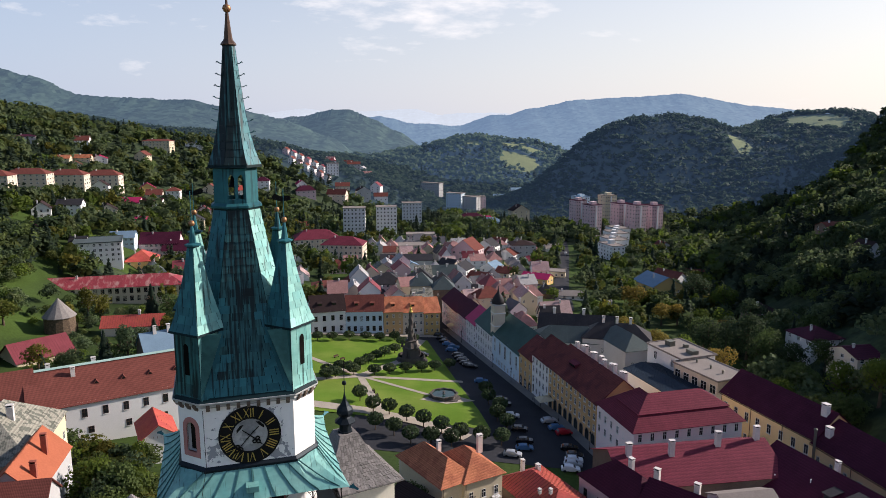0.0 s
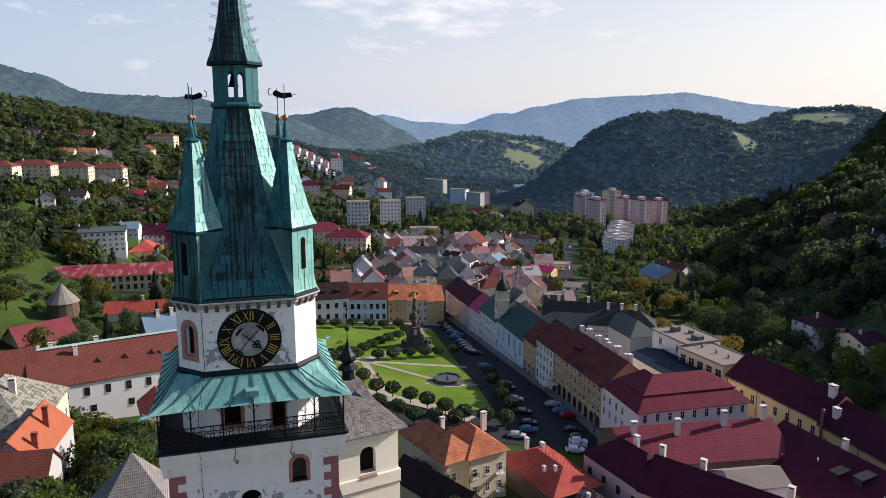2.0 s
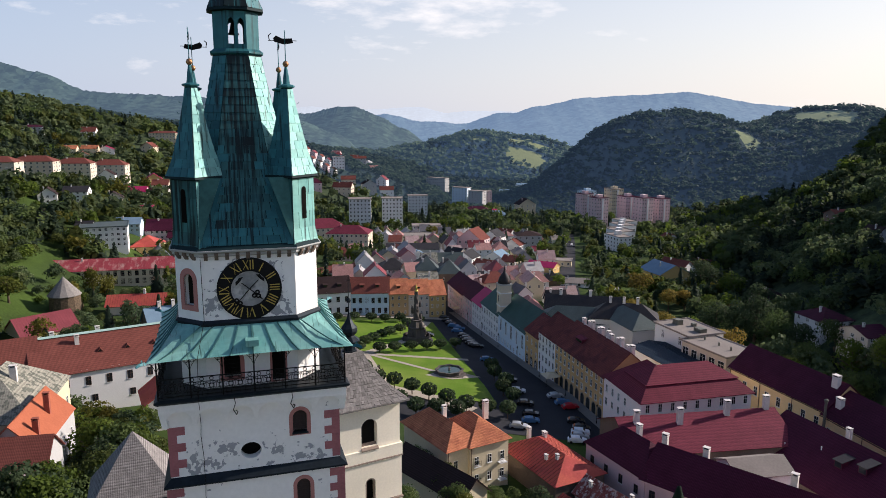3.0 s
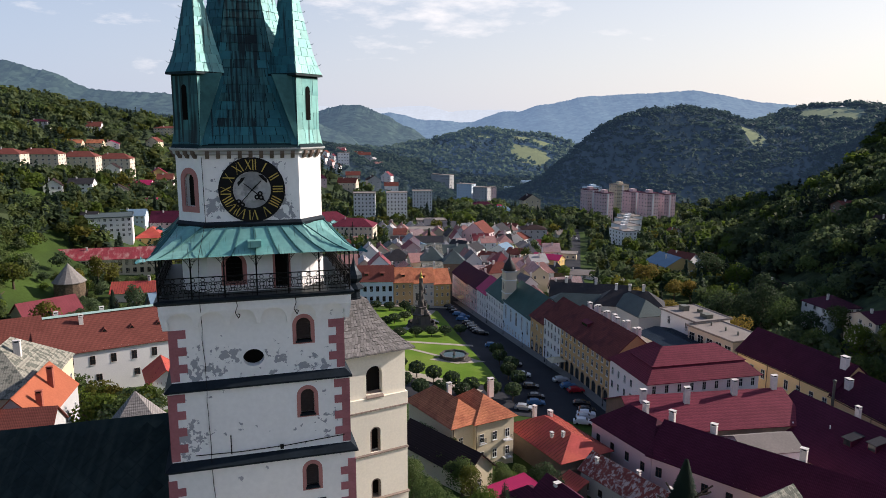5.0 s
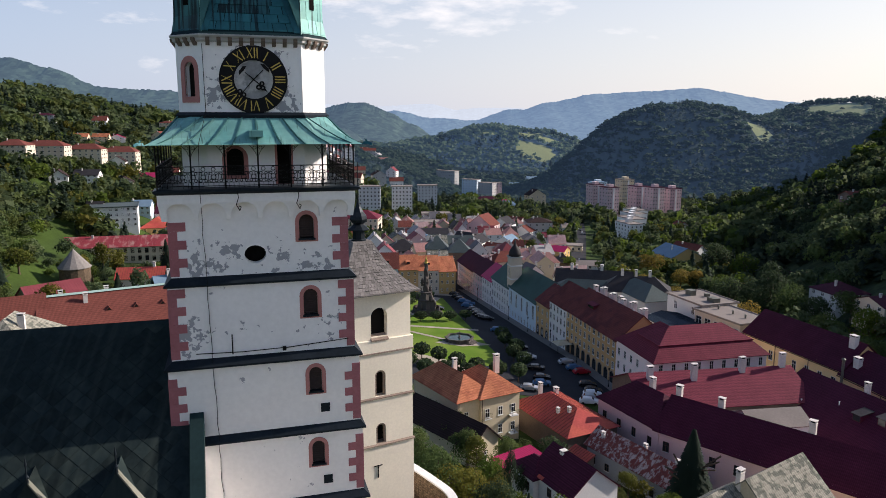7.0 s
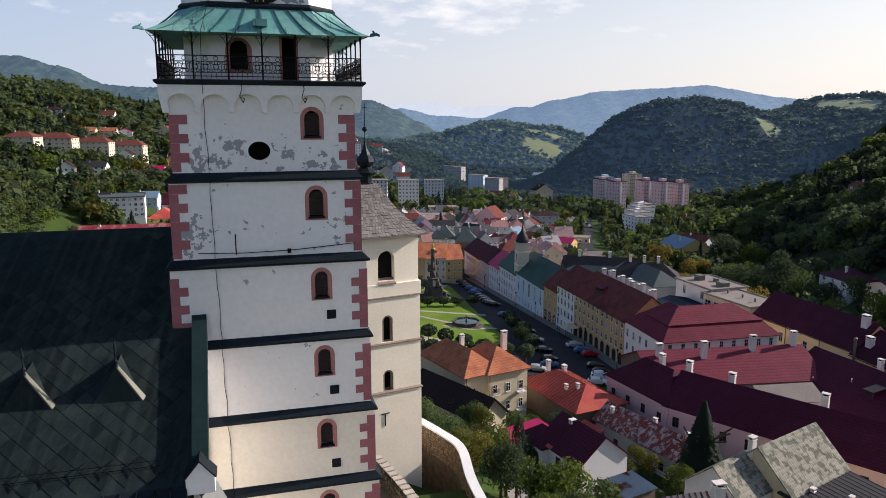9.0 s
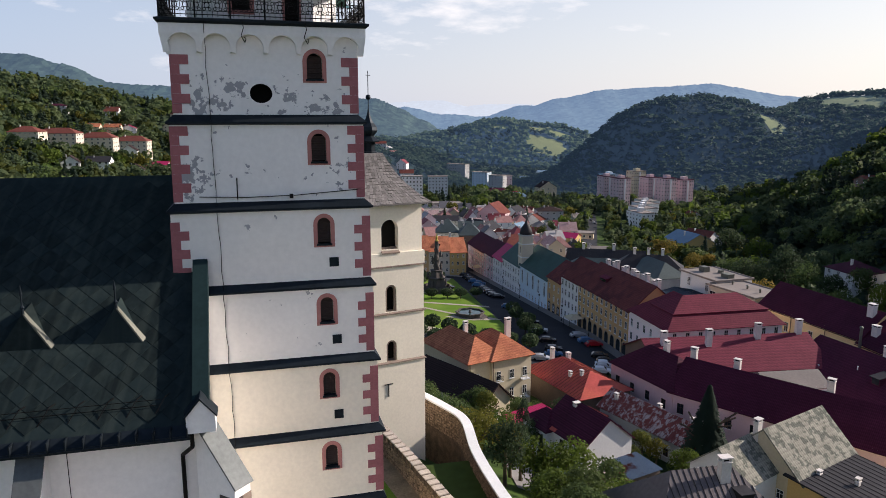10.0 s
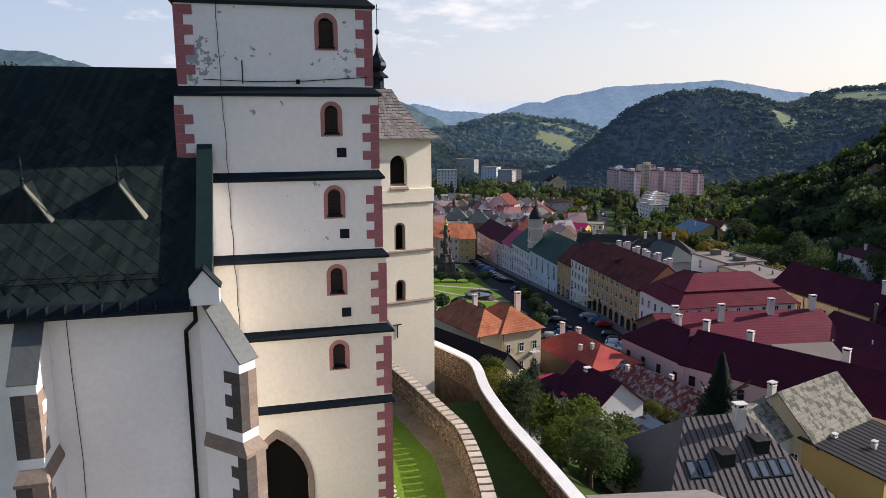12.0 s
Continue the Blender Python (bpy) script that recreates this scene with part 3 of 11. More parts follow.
gy = [-v - 20 for v in reversed(axis_lines(0, 3, 420, 1.12)[1:])] + [-20 + i * 2.5 for i in range(133)]
gy = gy + [310 + v for v in axis_lines(0, 2.5, 2400, 1.018)[1:]]
nx, ny = len(gx), len(gy)
g = Geo()
g.v = [(x, y, ground_z(x, y)) for y in gy for x in gx]
g.f = [(j * nx + i, j * nx + i + 1, (j + 1) * nx + i + 1, (j + 1) * nx + i) for j in range(ny - 1) for i in range(nx - 1)]
g.m = [0] * len(g.f)
me = bpy.data.meshes.new("ground")
me.from_pydata(g.v, [], g.f)
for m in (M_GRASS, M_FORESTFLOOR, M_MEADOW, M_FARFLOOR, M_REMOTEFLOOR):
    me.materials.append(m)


# slots 2, 3 and 4 are far grounds with the painted haze glow
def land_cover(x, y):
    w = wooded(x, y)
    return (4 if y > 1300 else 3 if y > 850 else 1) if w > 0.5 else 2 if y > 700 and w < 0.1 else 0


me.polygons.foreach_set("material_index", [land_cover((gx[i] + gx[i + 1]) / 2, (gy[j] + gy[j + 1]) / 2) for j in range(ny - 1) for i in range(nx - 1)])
me.polygons.foreach_set("use_smooth", [True] * len(g.f))
tagged(new("ground", me), "rolling green valley ground with rough meadow grass", "ground", kind="structure")


def patch(name, a, b, c, d, dz, material, label, category, step=3.0):
    """A sheet over the ground between four corners, in order round it."""
    a, b, c, d = (Vector(p) for p in (a, b, c, d))
    nu = max(1, int((b - a).length / step))
    nv = max(1, int((d - a).length / step))
    q = Geo()
    pts = []
    for j in range(nv + 1):
        for i in range(nu + 1):
            u, v = i / nu, j / nv
            p = a * (1 - u) * (1 - v) + b * u * (1 - v) + c * u * v + d * (1 - u) * v
            pts.append((p.x, p.y, ground_z(p.x, p.y) + dz))
    k = nu + 1
    q.add(pts, [(j * k + i, j * k + i + 1, (j + 1) * k + i + 1, (j + 1) * k + i) for j in range(nv) for i in range(nu)])
    return solid(name, q, material, label, category, kind="structure")


def ribbon(name, pts, width, dz, material, label, category):
    """A path or road of even width along a line."""
    line = []
    for (x0, y0), (x1, y1) in zip(pts, pts[1:]):
        n = max(2, int(math.hypot(x1 - x0, y1 - y0) / 2.5))
        line += [Vector((x0 + (x1 - x0) * i / n, y0 + (y1 - y0) * i / n)) for i in range(n)]
    line.append(Vector(pts[-1]))
    q, rows = Geo(), []
    for i, p in enumerate(line):
        t = (line[min(i + 1, len(line) - 1)] - line[max(i - 1, 0)]).normalized()
        s = Vector((-t.y, t.x)) * width / 2
        rows.append([(e.x, e.y, ground_z(e.x, e.y) + dz) for e in (p + s, p, p - s)])
    q.add([p for r in rows for p in r], [(3 * i + j, 3 * i + j + 1, 3 * i + j + 4, 3 * i + j + 3) for i in range(len(rows) - 1) for j in range(2)])
    return solid(name, q, material, label, category, kind="structure")


def row_x(y):
    """The line of fronts along the square."""
    return 26.44 - 0.2745 * (y - 200.17)


patch("road", (-24, 152), (row_x(148), 148), (row_x(300), 300), (-12, 300), 0.10, M_ASPHALT, "dark asphalt street with parking along the square", "road")
patch("pavement", (row_x(148) - 3.2, 148), (row_x(148), 148), (row_x(300), 300), (row_x(300) - 3.2, 300), 0.24, M_PAVING, "grey paved footway along the house fronts", "pavement")
patch("lawn", (-56, 176), (12, 168), (-6, 262), (-62, 252), 0.22, M_LAWN, "sunny mown lawn of the town square park", "lawn", 2.5)
ribbon("path", [(-58, 240), (-25.2, 207.4), (-16, 175), (-14.5, 170)], 2.2, 0.30, M_GRAVEL, "light gravel park path", "path")
ribbon("path", [(-40, 200), (-25.2, 207.4), (-14, 229), (-8, 262)], 3.0, 0.31, M_GRAVEL, "wide light gravel park path", "path")
ribbon("path", [(-24, 206.6), (-4, 192)], 1.6, 0.29, M_GRAVEL, "narrow gravel park path to the fountain", "path")
ribbon("path", [(-25, 207), (6, 208)], 2.2, 0.28, M_GRAVEL, "gravel park path", "path")
ribbon("path", [(-60, 182), (-20, 175.2), (-5.3, 169.6), (6, 162)], 4.2, 0.32, M_GRAVEL, "broad gravel walk under small round trees", "path")
ribbon("path", [(-52, 262), (-15, 268), (-2, 270)], 4.0, 0.3, M_GRAVEL, "gravel footway before the houses", "path")

# out of view; pale ground added to bounce sunlight up the tower front
patch("castle_yard", (-17, -22), (6, -22), (2, 29), (-15, 24), 0.12, M_BOUNCEGROUND, "pale gravel castle yard before the church", "yard", 2.5)

# ---- church tower ----
from mathutils import geometry

TM = pose(-9.787, 33.783, 0, 0, 0, 17.5)


def panel(geo, outline, holes, place, depth):
    """A sheet with holes: outline and holes in (u, v), place(u, v, d) gives the point d behind the face."""
    loops = [outline] + holes
    flat = [p for lp in loops for p in lp]
    tris = geometry.tessellate_polygon([[Vector((u, v, 0)) for u, v in lp] for lp in loops])
    n = len(flat)
    pts = [place(u, v, 0) for u, v in flat] + [place(u, v, depth) for u, v in flat]
    faces = [tuple(t) for t in tris] + [tuple(i + n for i in reversed(t)) for t in tris]
    o = 0
    for lp in loops:
        k = len(lp)
        faces += [(o + i, o + (i + 1) % k, n + o + (i + 1) % k, n + o + i) for i in range(k)]
        o += k
    return geo.add(pts, faces)


def arch(cx, z0, w, h, n=8, point=False):
    """Outline of an opening with a round or pointed head."""
    r = w / 2
    pts = [(cx - r, z0), (cx + r, z0)]
    if point:
        for i in range(n + 1):
            a = math.pi / 3 * i / n
            pts.append((cx - r + 2 * r * math.cos(a), z0 + h - 1.732 * r + 2 * r * math.sin(a)))
        for i in range(n - 1, -1, -1):
            a = math.pi / 3 * i / n
            pts.append((cx + r - 2 * r * math.cos(a), z0 + h - 1.732 * r + 2 * r * math.sin(a)))
    else:
        for i in range(n + 1):
            a = math.pi * i / n
            pts.append((cx + r * math.cos(a), z0 + h - r + r * math.sin(a)))
    return pts


def disc(cx, cz, rx, rz, n=24):
    return [(cx + rx * math.cos(2 * math.pi * i / n), cz + rz * math.sin(2 * math.pi * i / n)) for i in range(n)]


tower = thing("church_tower", "tall white plastered church tower with green copper spires and clock", "tower", TM)

LEVELS = [(30.4, 37.35, 4.40), (37.35, 40.65, 4.40), (40.65, 44.0, 4.25), (44.0, 47.4, 4.13), (47.4, 50.85, 4.05), (50.85, 54.4, 3.87), (54.4, 58.25, 3.70)]
TOWER_WINDOWS = [(2.10, 38.95, 0.88, 1.36), (2.10, 42.28, 0.88, 1.38), (2.10, 45.62, 0.9, 1.42), (2.08, 49.07, 0.9, 1.44), (1.98, 52.56, 0.95, 1.48), (1.92, 55.95, 0.97, 1.36)]


def louvre_window(cx, z0, w, h, y, parent):
    """Painted round-headed surround with slatted shutters set deep in the wall."""
    win = part("window", panel(Geo(), arch(cx, z0, w, h, 10), [arch(cx, z0 + 0.13, w - 0.34, h - 0.30, 10)], lambda u, v, d: (u, y - 0.03 + d, v), 0.10), M_PINKFRAME, parent, "salmon painted round-headed window surround")
    sl = Geo()
    iw, zz = w - 0.34, z0 + 0.2
    while zz < z0 + h - 0.3:
        sl.add([(cx - iw / 2, y + 0.16, zz), (cx + iw / 2, y + 0.16, zz), (cx + iw / 2, y + 0.24, zz + 0.11), (cx - iw / 2, y + 0.24, zz + 0.11), (cx - iw / 2, y + 0.18, zz - 0.02), (cx + iw / 2, y + 0.18, zz - 0.02), (cx + iw / 2, y + 0.26, zz + 0.09), (cx - iw / 2, y + 0.26, zz + 0.09)], [(0, 1, 2, 3), (7, 6, 5, 4), (0, 4, 5, 1), (3, 2, 6, 7)])
        zz += 0.10
    part("shutter", sl, M_LOUVRE, win, "dark slatted wooden shutter")
    part("sill", Geo().box(cx - iw / 2 - 0.05, cx + iw / 2 + 0.05, y - 0.09, y + 0.2, z0 + 0.07, z0 + 0.15), M_LEDGE, win, "dark metal window sill")


for k, (z0, z1, h) in enumerate(LEVELS):
    gz = Geo()
    holes = []
    if k:
        cx, wz, ww, wh = TOWER_WINDOWS[k - 1]
        holes.append(arch(cx, wz + 0.1, ww - 0.32, wh - 0.26, 10))
    if k == 6:
        holes.append(disc(-0.27, 55.5, 0.46, 0.40, 20))
    if k == 0:
        holes.append(arch(-0.72, 31.4, 2.6, 4.75, 8, True))
    panel(gz, [(-h, z0), (h, z0), (h, z1), (-h, z1)], holes, lambda u, v, d, h=h: (u, -h + d, v), 0.45)
    o = len(gz.v)
    gz.v += [(x, y, z) for z in (z0, z1) for x, y in ((h, h), (-h, h), (h - 0.45, h - 0.45), (-h + 0.45, h - 0.45), (h - 0.45, -h + 0.45), (-h + 0.45, -h + 0.45))]
    n = len(gz.v)
    # front corners of the sheet: 0 bottom left, 1 bottom right, 2 top right, 3 top left
    faces = [(1, o, o + 6, 2), (o, o + 1, o + 7, o + 6), (o + 1, 0, 3, o + 7), (o + 4, o + 10, o + 8, o + 2), (o + 2, o + 8, o + 9, o + 3), (o + 3, o + 9, o + 11, o + 5), (2, o + 6, o + 8, o + 10), (o + 6, o + 7, o + 9, o + 8), (o + 7, 3, o + 11, o + 9)]
    gz.f += [list(f) for f in faces]
    gz.m += [0] * len(faces)
    # plaster tone by storey, warmer towards the foot
    part("wall_storey", gz, M_PLASTER_OLD if k >= 5 else M_PLASTER_MID if k >= 3 else M_CREAM, tower, "flaking white plaster storey" if k >= 4 else "white plaster storey")
    if k:
        louvre_window(*TOWER_WINDOWS[k - 1], -h, tower)
    if k < 6:
        hi = LEVELS[k + 1][2]
        lo = h + 0.14
        rings = []
        for hh, zz in ((h + 0.02, z1 - 0.16), (lo, z1 - 0.12), (lo, z1 - 0.04), (hi - 0.02, z1 + 0.26)):
            rings.append([(-hh, -hh, zz), (hh, -hh, zz), (hh, hh, zz), (-hh, hh, zz)])
        part("ledge", Geo().loft(rings), M_LEDGE, tower, "dark sheet metal string course")
# near-black block in place of the shade inside the tower
part("dark_core", Geo().box(-3.0, 3.0, -3.0, 3.0, 31.5, 58.0), M_SHADEFILL, tower, "dark unlit interior")

# round sound hole with its rim
part("round_opening", panel(Geo(), disc(-0.27, 55.5, 0.56, 0.49, 24), [disc(-0.27, 55.5, 0.45, 0.39, 24)], lambda u, v, d: (u, -3.73 + d, v), 0.06), M_PLASTER, tower, "oval sound hole with plain rim")
for px, pz in ((2.47, 48.40), (2.50, 44.95), (2.48, 41.5)):
    hh = [h for a, b, h in LEVELS if a < pz < b][0]
    part("plaque", Geo().box(px - 0.2, px + 0.2, -hh - 0.035, -hh, pz - 0.2, pz + 0.2), M_LEDGE, tower, "small dark stone plaque")

# pointed doorway at the foot
door_arch = Geo()
panel(door_arch, arch(-0.72, 31.3, 3.1, 5.15, 8, True), [arch(-0.72, 31.3, 2.6, 4.75, 8, True)], lambda u, v, d: (u, -4.46 + d, v), 0.3)
part("door_surround", door_arch, M_STONE, tower, "pointed sandstone doorway surround")

# corner stones
long_q, short_q = {}, {}
for k, (z0, z1, h) in enumerate(LEVELS):
    top = z1 - 0.2 if k < 6 else 57.0
    z, i = z0 + 0.3, 0
    while z + 0.36 < top:
        for side in ((1,) if k < 4 else (1, -1)):
            w = 0.68 if i % 2 else 0.34
            key = (side, i % 2)
            if key not in long_q:
                long_q[key] = Geo().box(*((-w, 0.025) if side > 0 else (-0.025, w)), -0.025, w * 0.7, 0, 0.375).mesh("quoin", M_PINKSTONE)
            part("quoin", long_q[key], None, tower, at=pose(side * h, -h, z))
        z += 0.38
        i += 1

# arcaded corbel table and gallery floor
for s in range(4):
    outl = [(-4.02, 58.2), (-4.02, 57.75)]
    n_arch = 6
    pitch = 7.7 / n_arch
    for a in range(n_arch):
        c = -3.85 + pitch * (a + 0.5)
        r = pitch / 2 - 0.1
        outl += [(c - r - 0.2, 57.05 + 0.05), (c - r, 57.05)] if a else [(c - r - 0.08, 57.05)]
        outl += [(c + r * math.cos(math.pi - math.pi * q / 8), 57.28 + r * 0.95 * math.sin(math.pi * q / 8)) for q in range(9)]
        outl += [(c + r, 57.05)]
    outl += [(3.93, 57.05), (4.02, 57.75), (4.02, 58.2)]
    gz = Geo()
    panel(gz, outl, [], lambda u, v, d: (u, -4.02 + 0.16 * max(0, 57.8 - v) + d, v), 0.25)
    part("corbel_table", gz.moved(pose(0, 0, 0, 0, 0, 90 * s)), M_PLASTER, tower, "arcaded white plaster corbel table")
part("gallery_floor", Geo().loft([[(-h, -h, z), (h, -h, z), (h, h, z), (-h, h, z)] for h, z in ((4.04, 58.14), (4.16, 58.24), (4.16, 58.32), (4.0, 58.36))]), M_LEDGE, tower, "gallery floor slab with dark edge")

# eight-sided clock storey
A, B = 3.08, 2.0
OCT = [(-B, -A), (B, -A), (A, -B), (A, B), (B, A), (-B, A), (-A, B), (-A, -B)]


def octagon(a, b, z):
    return [(x, y, z) for x, y in ((-b, -a), (b, -a), (a, -b), (a, b), (b, a), (-b, a), (-a, b), (-a, -b))]


for s in range(8):
    (x0, y0), (x1, y1) = OCT[s], OCT[(s + 1) % 8]
    ln = math.hypot(x1 - x0, y1 - y0)
    ux, uy = (x1 - x0) / ln, (y1 - y0) / ln
    holes = []
    if s == 0:
        holes = [arch(ln / 2 - 0.9, 58.8, 0.75, 1.2, 8), [(ln / 2 + 0.82, 58.4), (ln / 2 + 1.42, 58.4), (ln / 2 + 1.42, 60.25), (ln / 2 + 0.82, 60.25)]]
    if s in (7, 3):
        holes = [arch(ln / 2, 62.1, 0.56, 1.4, 8)]
    gz = Geo()
    panel(gz, [(0, 58.36), (ln, 58.36), (ln, 64.5), (0, 64.5)], holes, lambda u, v, d: (x0 + ux * u - uy * d, y0 + uy * u + ux * d, v), 0.3)
    part("clock_storey_wall", gz, M_PLASTER_DIAL if s in (0, 7) else M_PLASTER, tower, "flaking white plaster wall")
    if s in (7, 3):
        gz = Geo()
        panel(gz, arch(ln / 2, 61.85, 1.0, 1.9, 10), [arch(ln / 2, 62.1, 0.56, 1.4, 8)], lambda u, v, d: (x0 + ux * u - uy * (d - 0.03), y0 + uy * u + ux * (d - 0.03), v), 0.1)
        wn_ = part("window", gz, M_PINKFRAME, tower, "salmon painted round-headed window surround")
        part("opening", panel(Geo(), arch(ln / 2, 62.05, 0.62, 1.5, 8), [], lambda u, v, d: (x0 + ux * u - uy * (d + 0.24), y0 + uy * u + ux * (d + 0.24), v), 0.02), M_SHADEFILL, wn_, "dark opening")
    if s == 0:
        gz = Geo()
        panel(gz, arch(ln / 2 - 0.9, 58.66, 1.06, 1.42, 10), [arch(ln / 2 - 0.9, 58.82, 0.70, 1.14, 10)], lambda u, v, d: (x0 + ux * u - uy * (d - 0.03), y0 + uy * u + ux * (d - 0.03), v), 0.1)
        win = part("window", gz, M_PINKFRAME, tower, "red painted gallery window with iron bars")
        bars = Geo()
        for i in range(5):
            bars.rod((x0 + ln / 2 - 1.2 + 0.15 * i, y0 - 0.05, 58.8), (x0 + ln / 2 - 1.2 + 0.15 * i, y0 - 0.05, 59.85), 0.012, 4)
        for i in range(6):
            bars.rod((x0 + ln / 2 - 1.24, y0 - 0.05, 58.86 + 0.19 * i), (x0 + ln / 2 - 0.56, y0 - 0.05, 58.86 + 0.19 * i), 0.012, 4)
        part("grille", bars, M_IRON, win)
        dg = Geo()
        panel(dg, [(ln / 2 + 0.74, 58.4), (ln / 2 + 1.5, 58.4), (ln / 2 + 1.5, 60.35), (ln / 2 + 0.74, 60.35)], [[(ln / 2 + 0.84, 58.42), (ln / 2 + 1.4, 58.42), (ln / 2 + 1.4, 60.23), (ln / 2 + 0.84, 60.23)]], lambda u, v, d: (x0 + u, y0 - 0.03 + d, v), 0.1)
        part("door_frame", dg, M_PINKFRAME, tower, "red painted gallery door frame")
part("dark_core", Geo().loft([octagon(A - 0.6, B - 0.4, 58.4), octagon(A - 0.6, B - 0.4, 64.4)]), M_SHADEFILL, tower, "dark unlit interior")

# clock
clock = part("clock", panel(Geo(), disc(0, 62.8, 1.39, 1.39, 48), [disc(0, 62.8, 0.79, 0.79, 36)], lambda u, v, d: (u, -A - 0.07 + d, v), 0.07), M_BLACK, tower, "black clock ring with gilded roman numerals")
part("dial", panel(Geo(), disc(0, 62.8, 0.8, 0.8, 36), [], lambda u, v, d: (u, -A - 0.035 + d, v), 0.03), M_DIALGREY, clock, "worn grey inner dial")
NUM = ["XII", "I", "II", "III", "IIII", "V", "VI", "VII", "VIII", "IX", "X", "XI"]


def roman(txt):
    """Strokes of a roman numeral, centred, 1 high."""
    out, x = [], 0.0
    for ch in txt:
        if ch == "I":
            out.append(((x + 0.1, 0), (x + 0.1, 1), 0.11))
            x += 0.26
        elif ch == "V":
            out.append(((x + 0.05, 1), (x + 0.32, 0), 0.12))
            out.append(((x + 0.60, 1), (x + 0.34, 0), 0.05))
            x += 0.70
        else:
            out.append(((x + 0.05, 1), (x + 0.55, 0), 0.12))
            out.append(((x + 0.55, 1), (x + 0.05, 0), 0.05))
            x += 0.66
    return [((a[0] - x / 2, a[1] - 0.5), (b[0] - x / 2, b[1] - 0.5), w) for a, b, w in out]


for i, txt in enumerate(NUM):
    gz = Geo()
    for p, q, w in roman(txt):
        gz.add([(p[0] - w / 2, -0.012, p[1]), (p[0] + w / 2, -0.012, p[1]), (q[0] + w / 2, -0.012, q[1]), (q[0] - w / 2, -0.012, q[1]), (p[0] - w / 2, 0, p[1]), (p[0] + w / 2, 0, p[1]), (q[0] + w / 2, 0, q[1]), (q[0] - w / 2, 0, q[1])], [(0, 1, 2, 3), (0, 4, 5, 1), (1, 5, 6, 2), (2, 6, 7, 3), (3, 7, 4, 0)])
    gz.moved(Matrix.Diagonal((0.43, 1, 0.43, 1)))
    part("numeral", gz, M_GOLD, clock, "", at=pose(0, -A - 0.07, 62.8) @ pose(0, 0, 0, 0, 30 * i, 0) @ pose(0, 0, 1.08))


def clock_arm(ang, length, big):
    gz = Geo()
    gz.box(-0.018, 0.018, -0.02, 0, -0.25, length)
    if big:
        for dx, dz in ((-0.1, 0), (0.1, 0), (0, 0.14)):
            panel(gz, disc(dx, length + dz, 0.11, 0.11, 12), [disc(dx, length + dz, 0.045, 0.045, 8)], lambda u, v, d: (u, -0.02 + d, v), 0.02)
        gz.add([(-0.05, -0.02, length + 0.2), (0.05, -0.02, length + 0.2), (0, -0.02, length + 0.42)], [(0, 1, 2)])
    else:
        gz.add([(-0.26, -0.02, length + 0.1), (-0.12, -0.02, length + 0.22), (0, -0.02, length + 0.2), (0.12, -0.02, length + 0.22), (0.26, -0.02, length + 0.1), (0.13, -0.02, length + 0.09), (0, -0.02, length + 0.08), (-0.13, -0.02, length + 0.09)], [(0, 1, 7), (1, 2, 6, 7), (2, 3, 5, 6), (3, 4, 5)])
    part("clock_pointer", gz, M_IRON, clock, "black wrought clock pointer", at=pose(0, -A - 0.09, 62.8, 0, ang, 0))


clock_arm(-50, 0.45, False)
clock_arm(45, 0.55, False)
clock_arm(133, 0.35, True)
clock_arm(222, 0.75, True)

# copper hem, cornice and gallery roof
part("cornice", Geo().loft([octagon(A + a, B + b, z) for a, b, z in ((0.02, 0.01, 64.28), (0.10, 0.05, 64.34), (0.10, 0.05, 64.42), (0.22, 0.1, 64.52), (0.22, 0.1, 64.58))]), W_GREY, tower, "grey moulded eaves cornice")
bracket = Geo().loft([[(-0.08, -0.06, 64.14), (0.08, -0.06, 64.14), (0.08, 0.0, 64.14), (-0.08, 0.0, 64.14)], [(-0.08, -0.2, 64.34), (0.08, -0.2, 64.34), (0.08, 0.0, 64.34), (-0.08, 0.0, 64.34)], [(-0.08, -0.22, 64.46), (0.08, -0.22, 64.46), (0.08, 0.0, 64.46), (-0.08, 0.0, 64.46)]]).mesh("bracket", W_STONEW)
for s in range(4):
    for i in range(9):
        part("bracket", bracket, None, tower, at=pose(0, 0, 0, 0, 0, 90 * s) @ pose(-1.76 + 0.44 * i, -A, 0))
    for i in range(3):
        part("bracket", bracket, None, tower, at=pose(0, 0, 0, 0, 0, 90 * s + 45) @ pose(-0.44 + 0.44 * i, -(A + B) / math.sqrt(2), 0))
gal = []
for t, z in ((0.0, 60.15), (0.12, 60.24), (0.3, 60.42), (0.55, 60.72), (0.8, 61.06), (1.0, 61.34)):
    ring = []
    for s in range(4):
        c, sn = round(math.cos(math.pi / 2 * s)), round(math.sin(math.pi / 2 * s))
        for (ex, ey), (ox, oy) in (((-2.7, -4.2), (-2, -A)), ((0, -4.2), (0, -A)), ((2.7, -4.2), (2, -A)), ((4.35, -4.35), (2.54, -2.54))):
            x, y = ex + (ox - ex) * t, ey + (oy - ey) * t
            ring.append((x * c - y * sn, x * sn + y * c, z))
    gal.append(ring)
gallery_roof = part("gallery_roof", Geo().loft(gal), M_COPPER_PALELIT, tower, "flared pale green copper skirt roof with standing seams")
seams = Geo()
part("foot_flashing", Geo().loft([octagon(A + a, B + b, z) for a, b, z in ((0.12, 0.06, 61.22), (0.14, 0.06, 61.34), (0.03, 0.02, 61.46))]), M_LEDGE, tower, "dark flashing at the foot of the clock storey")
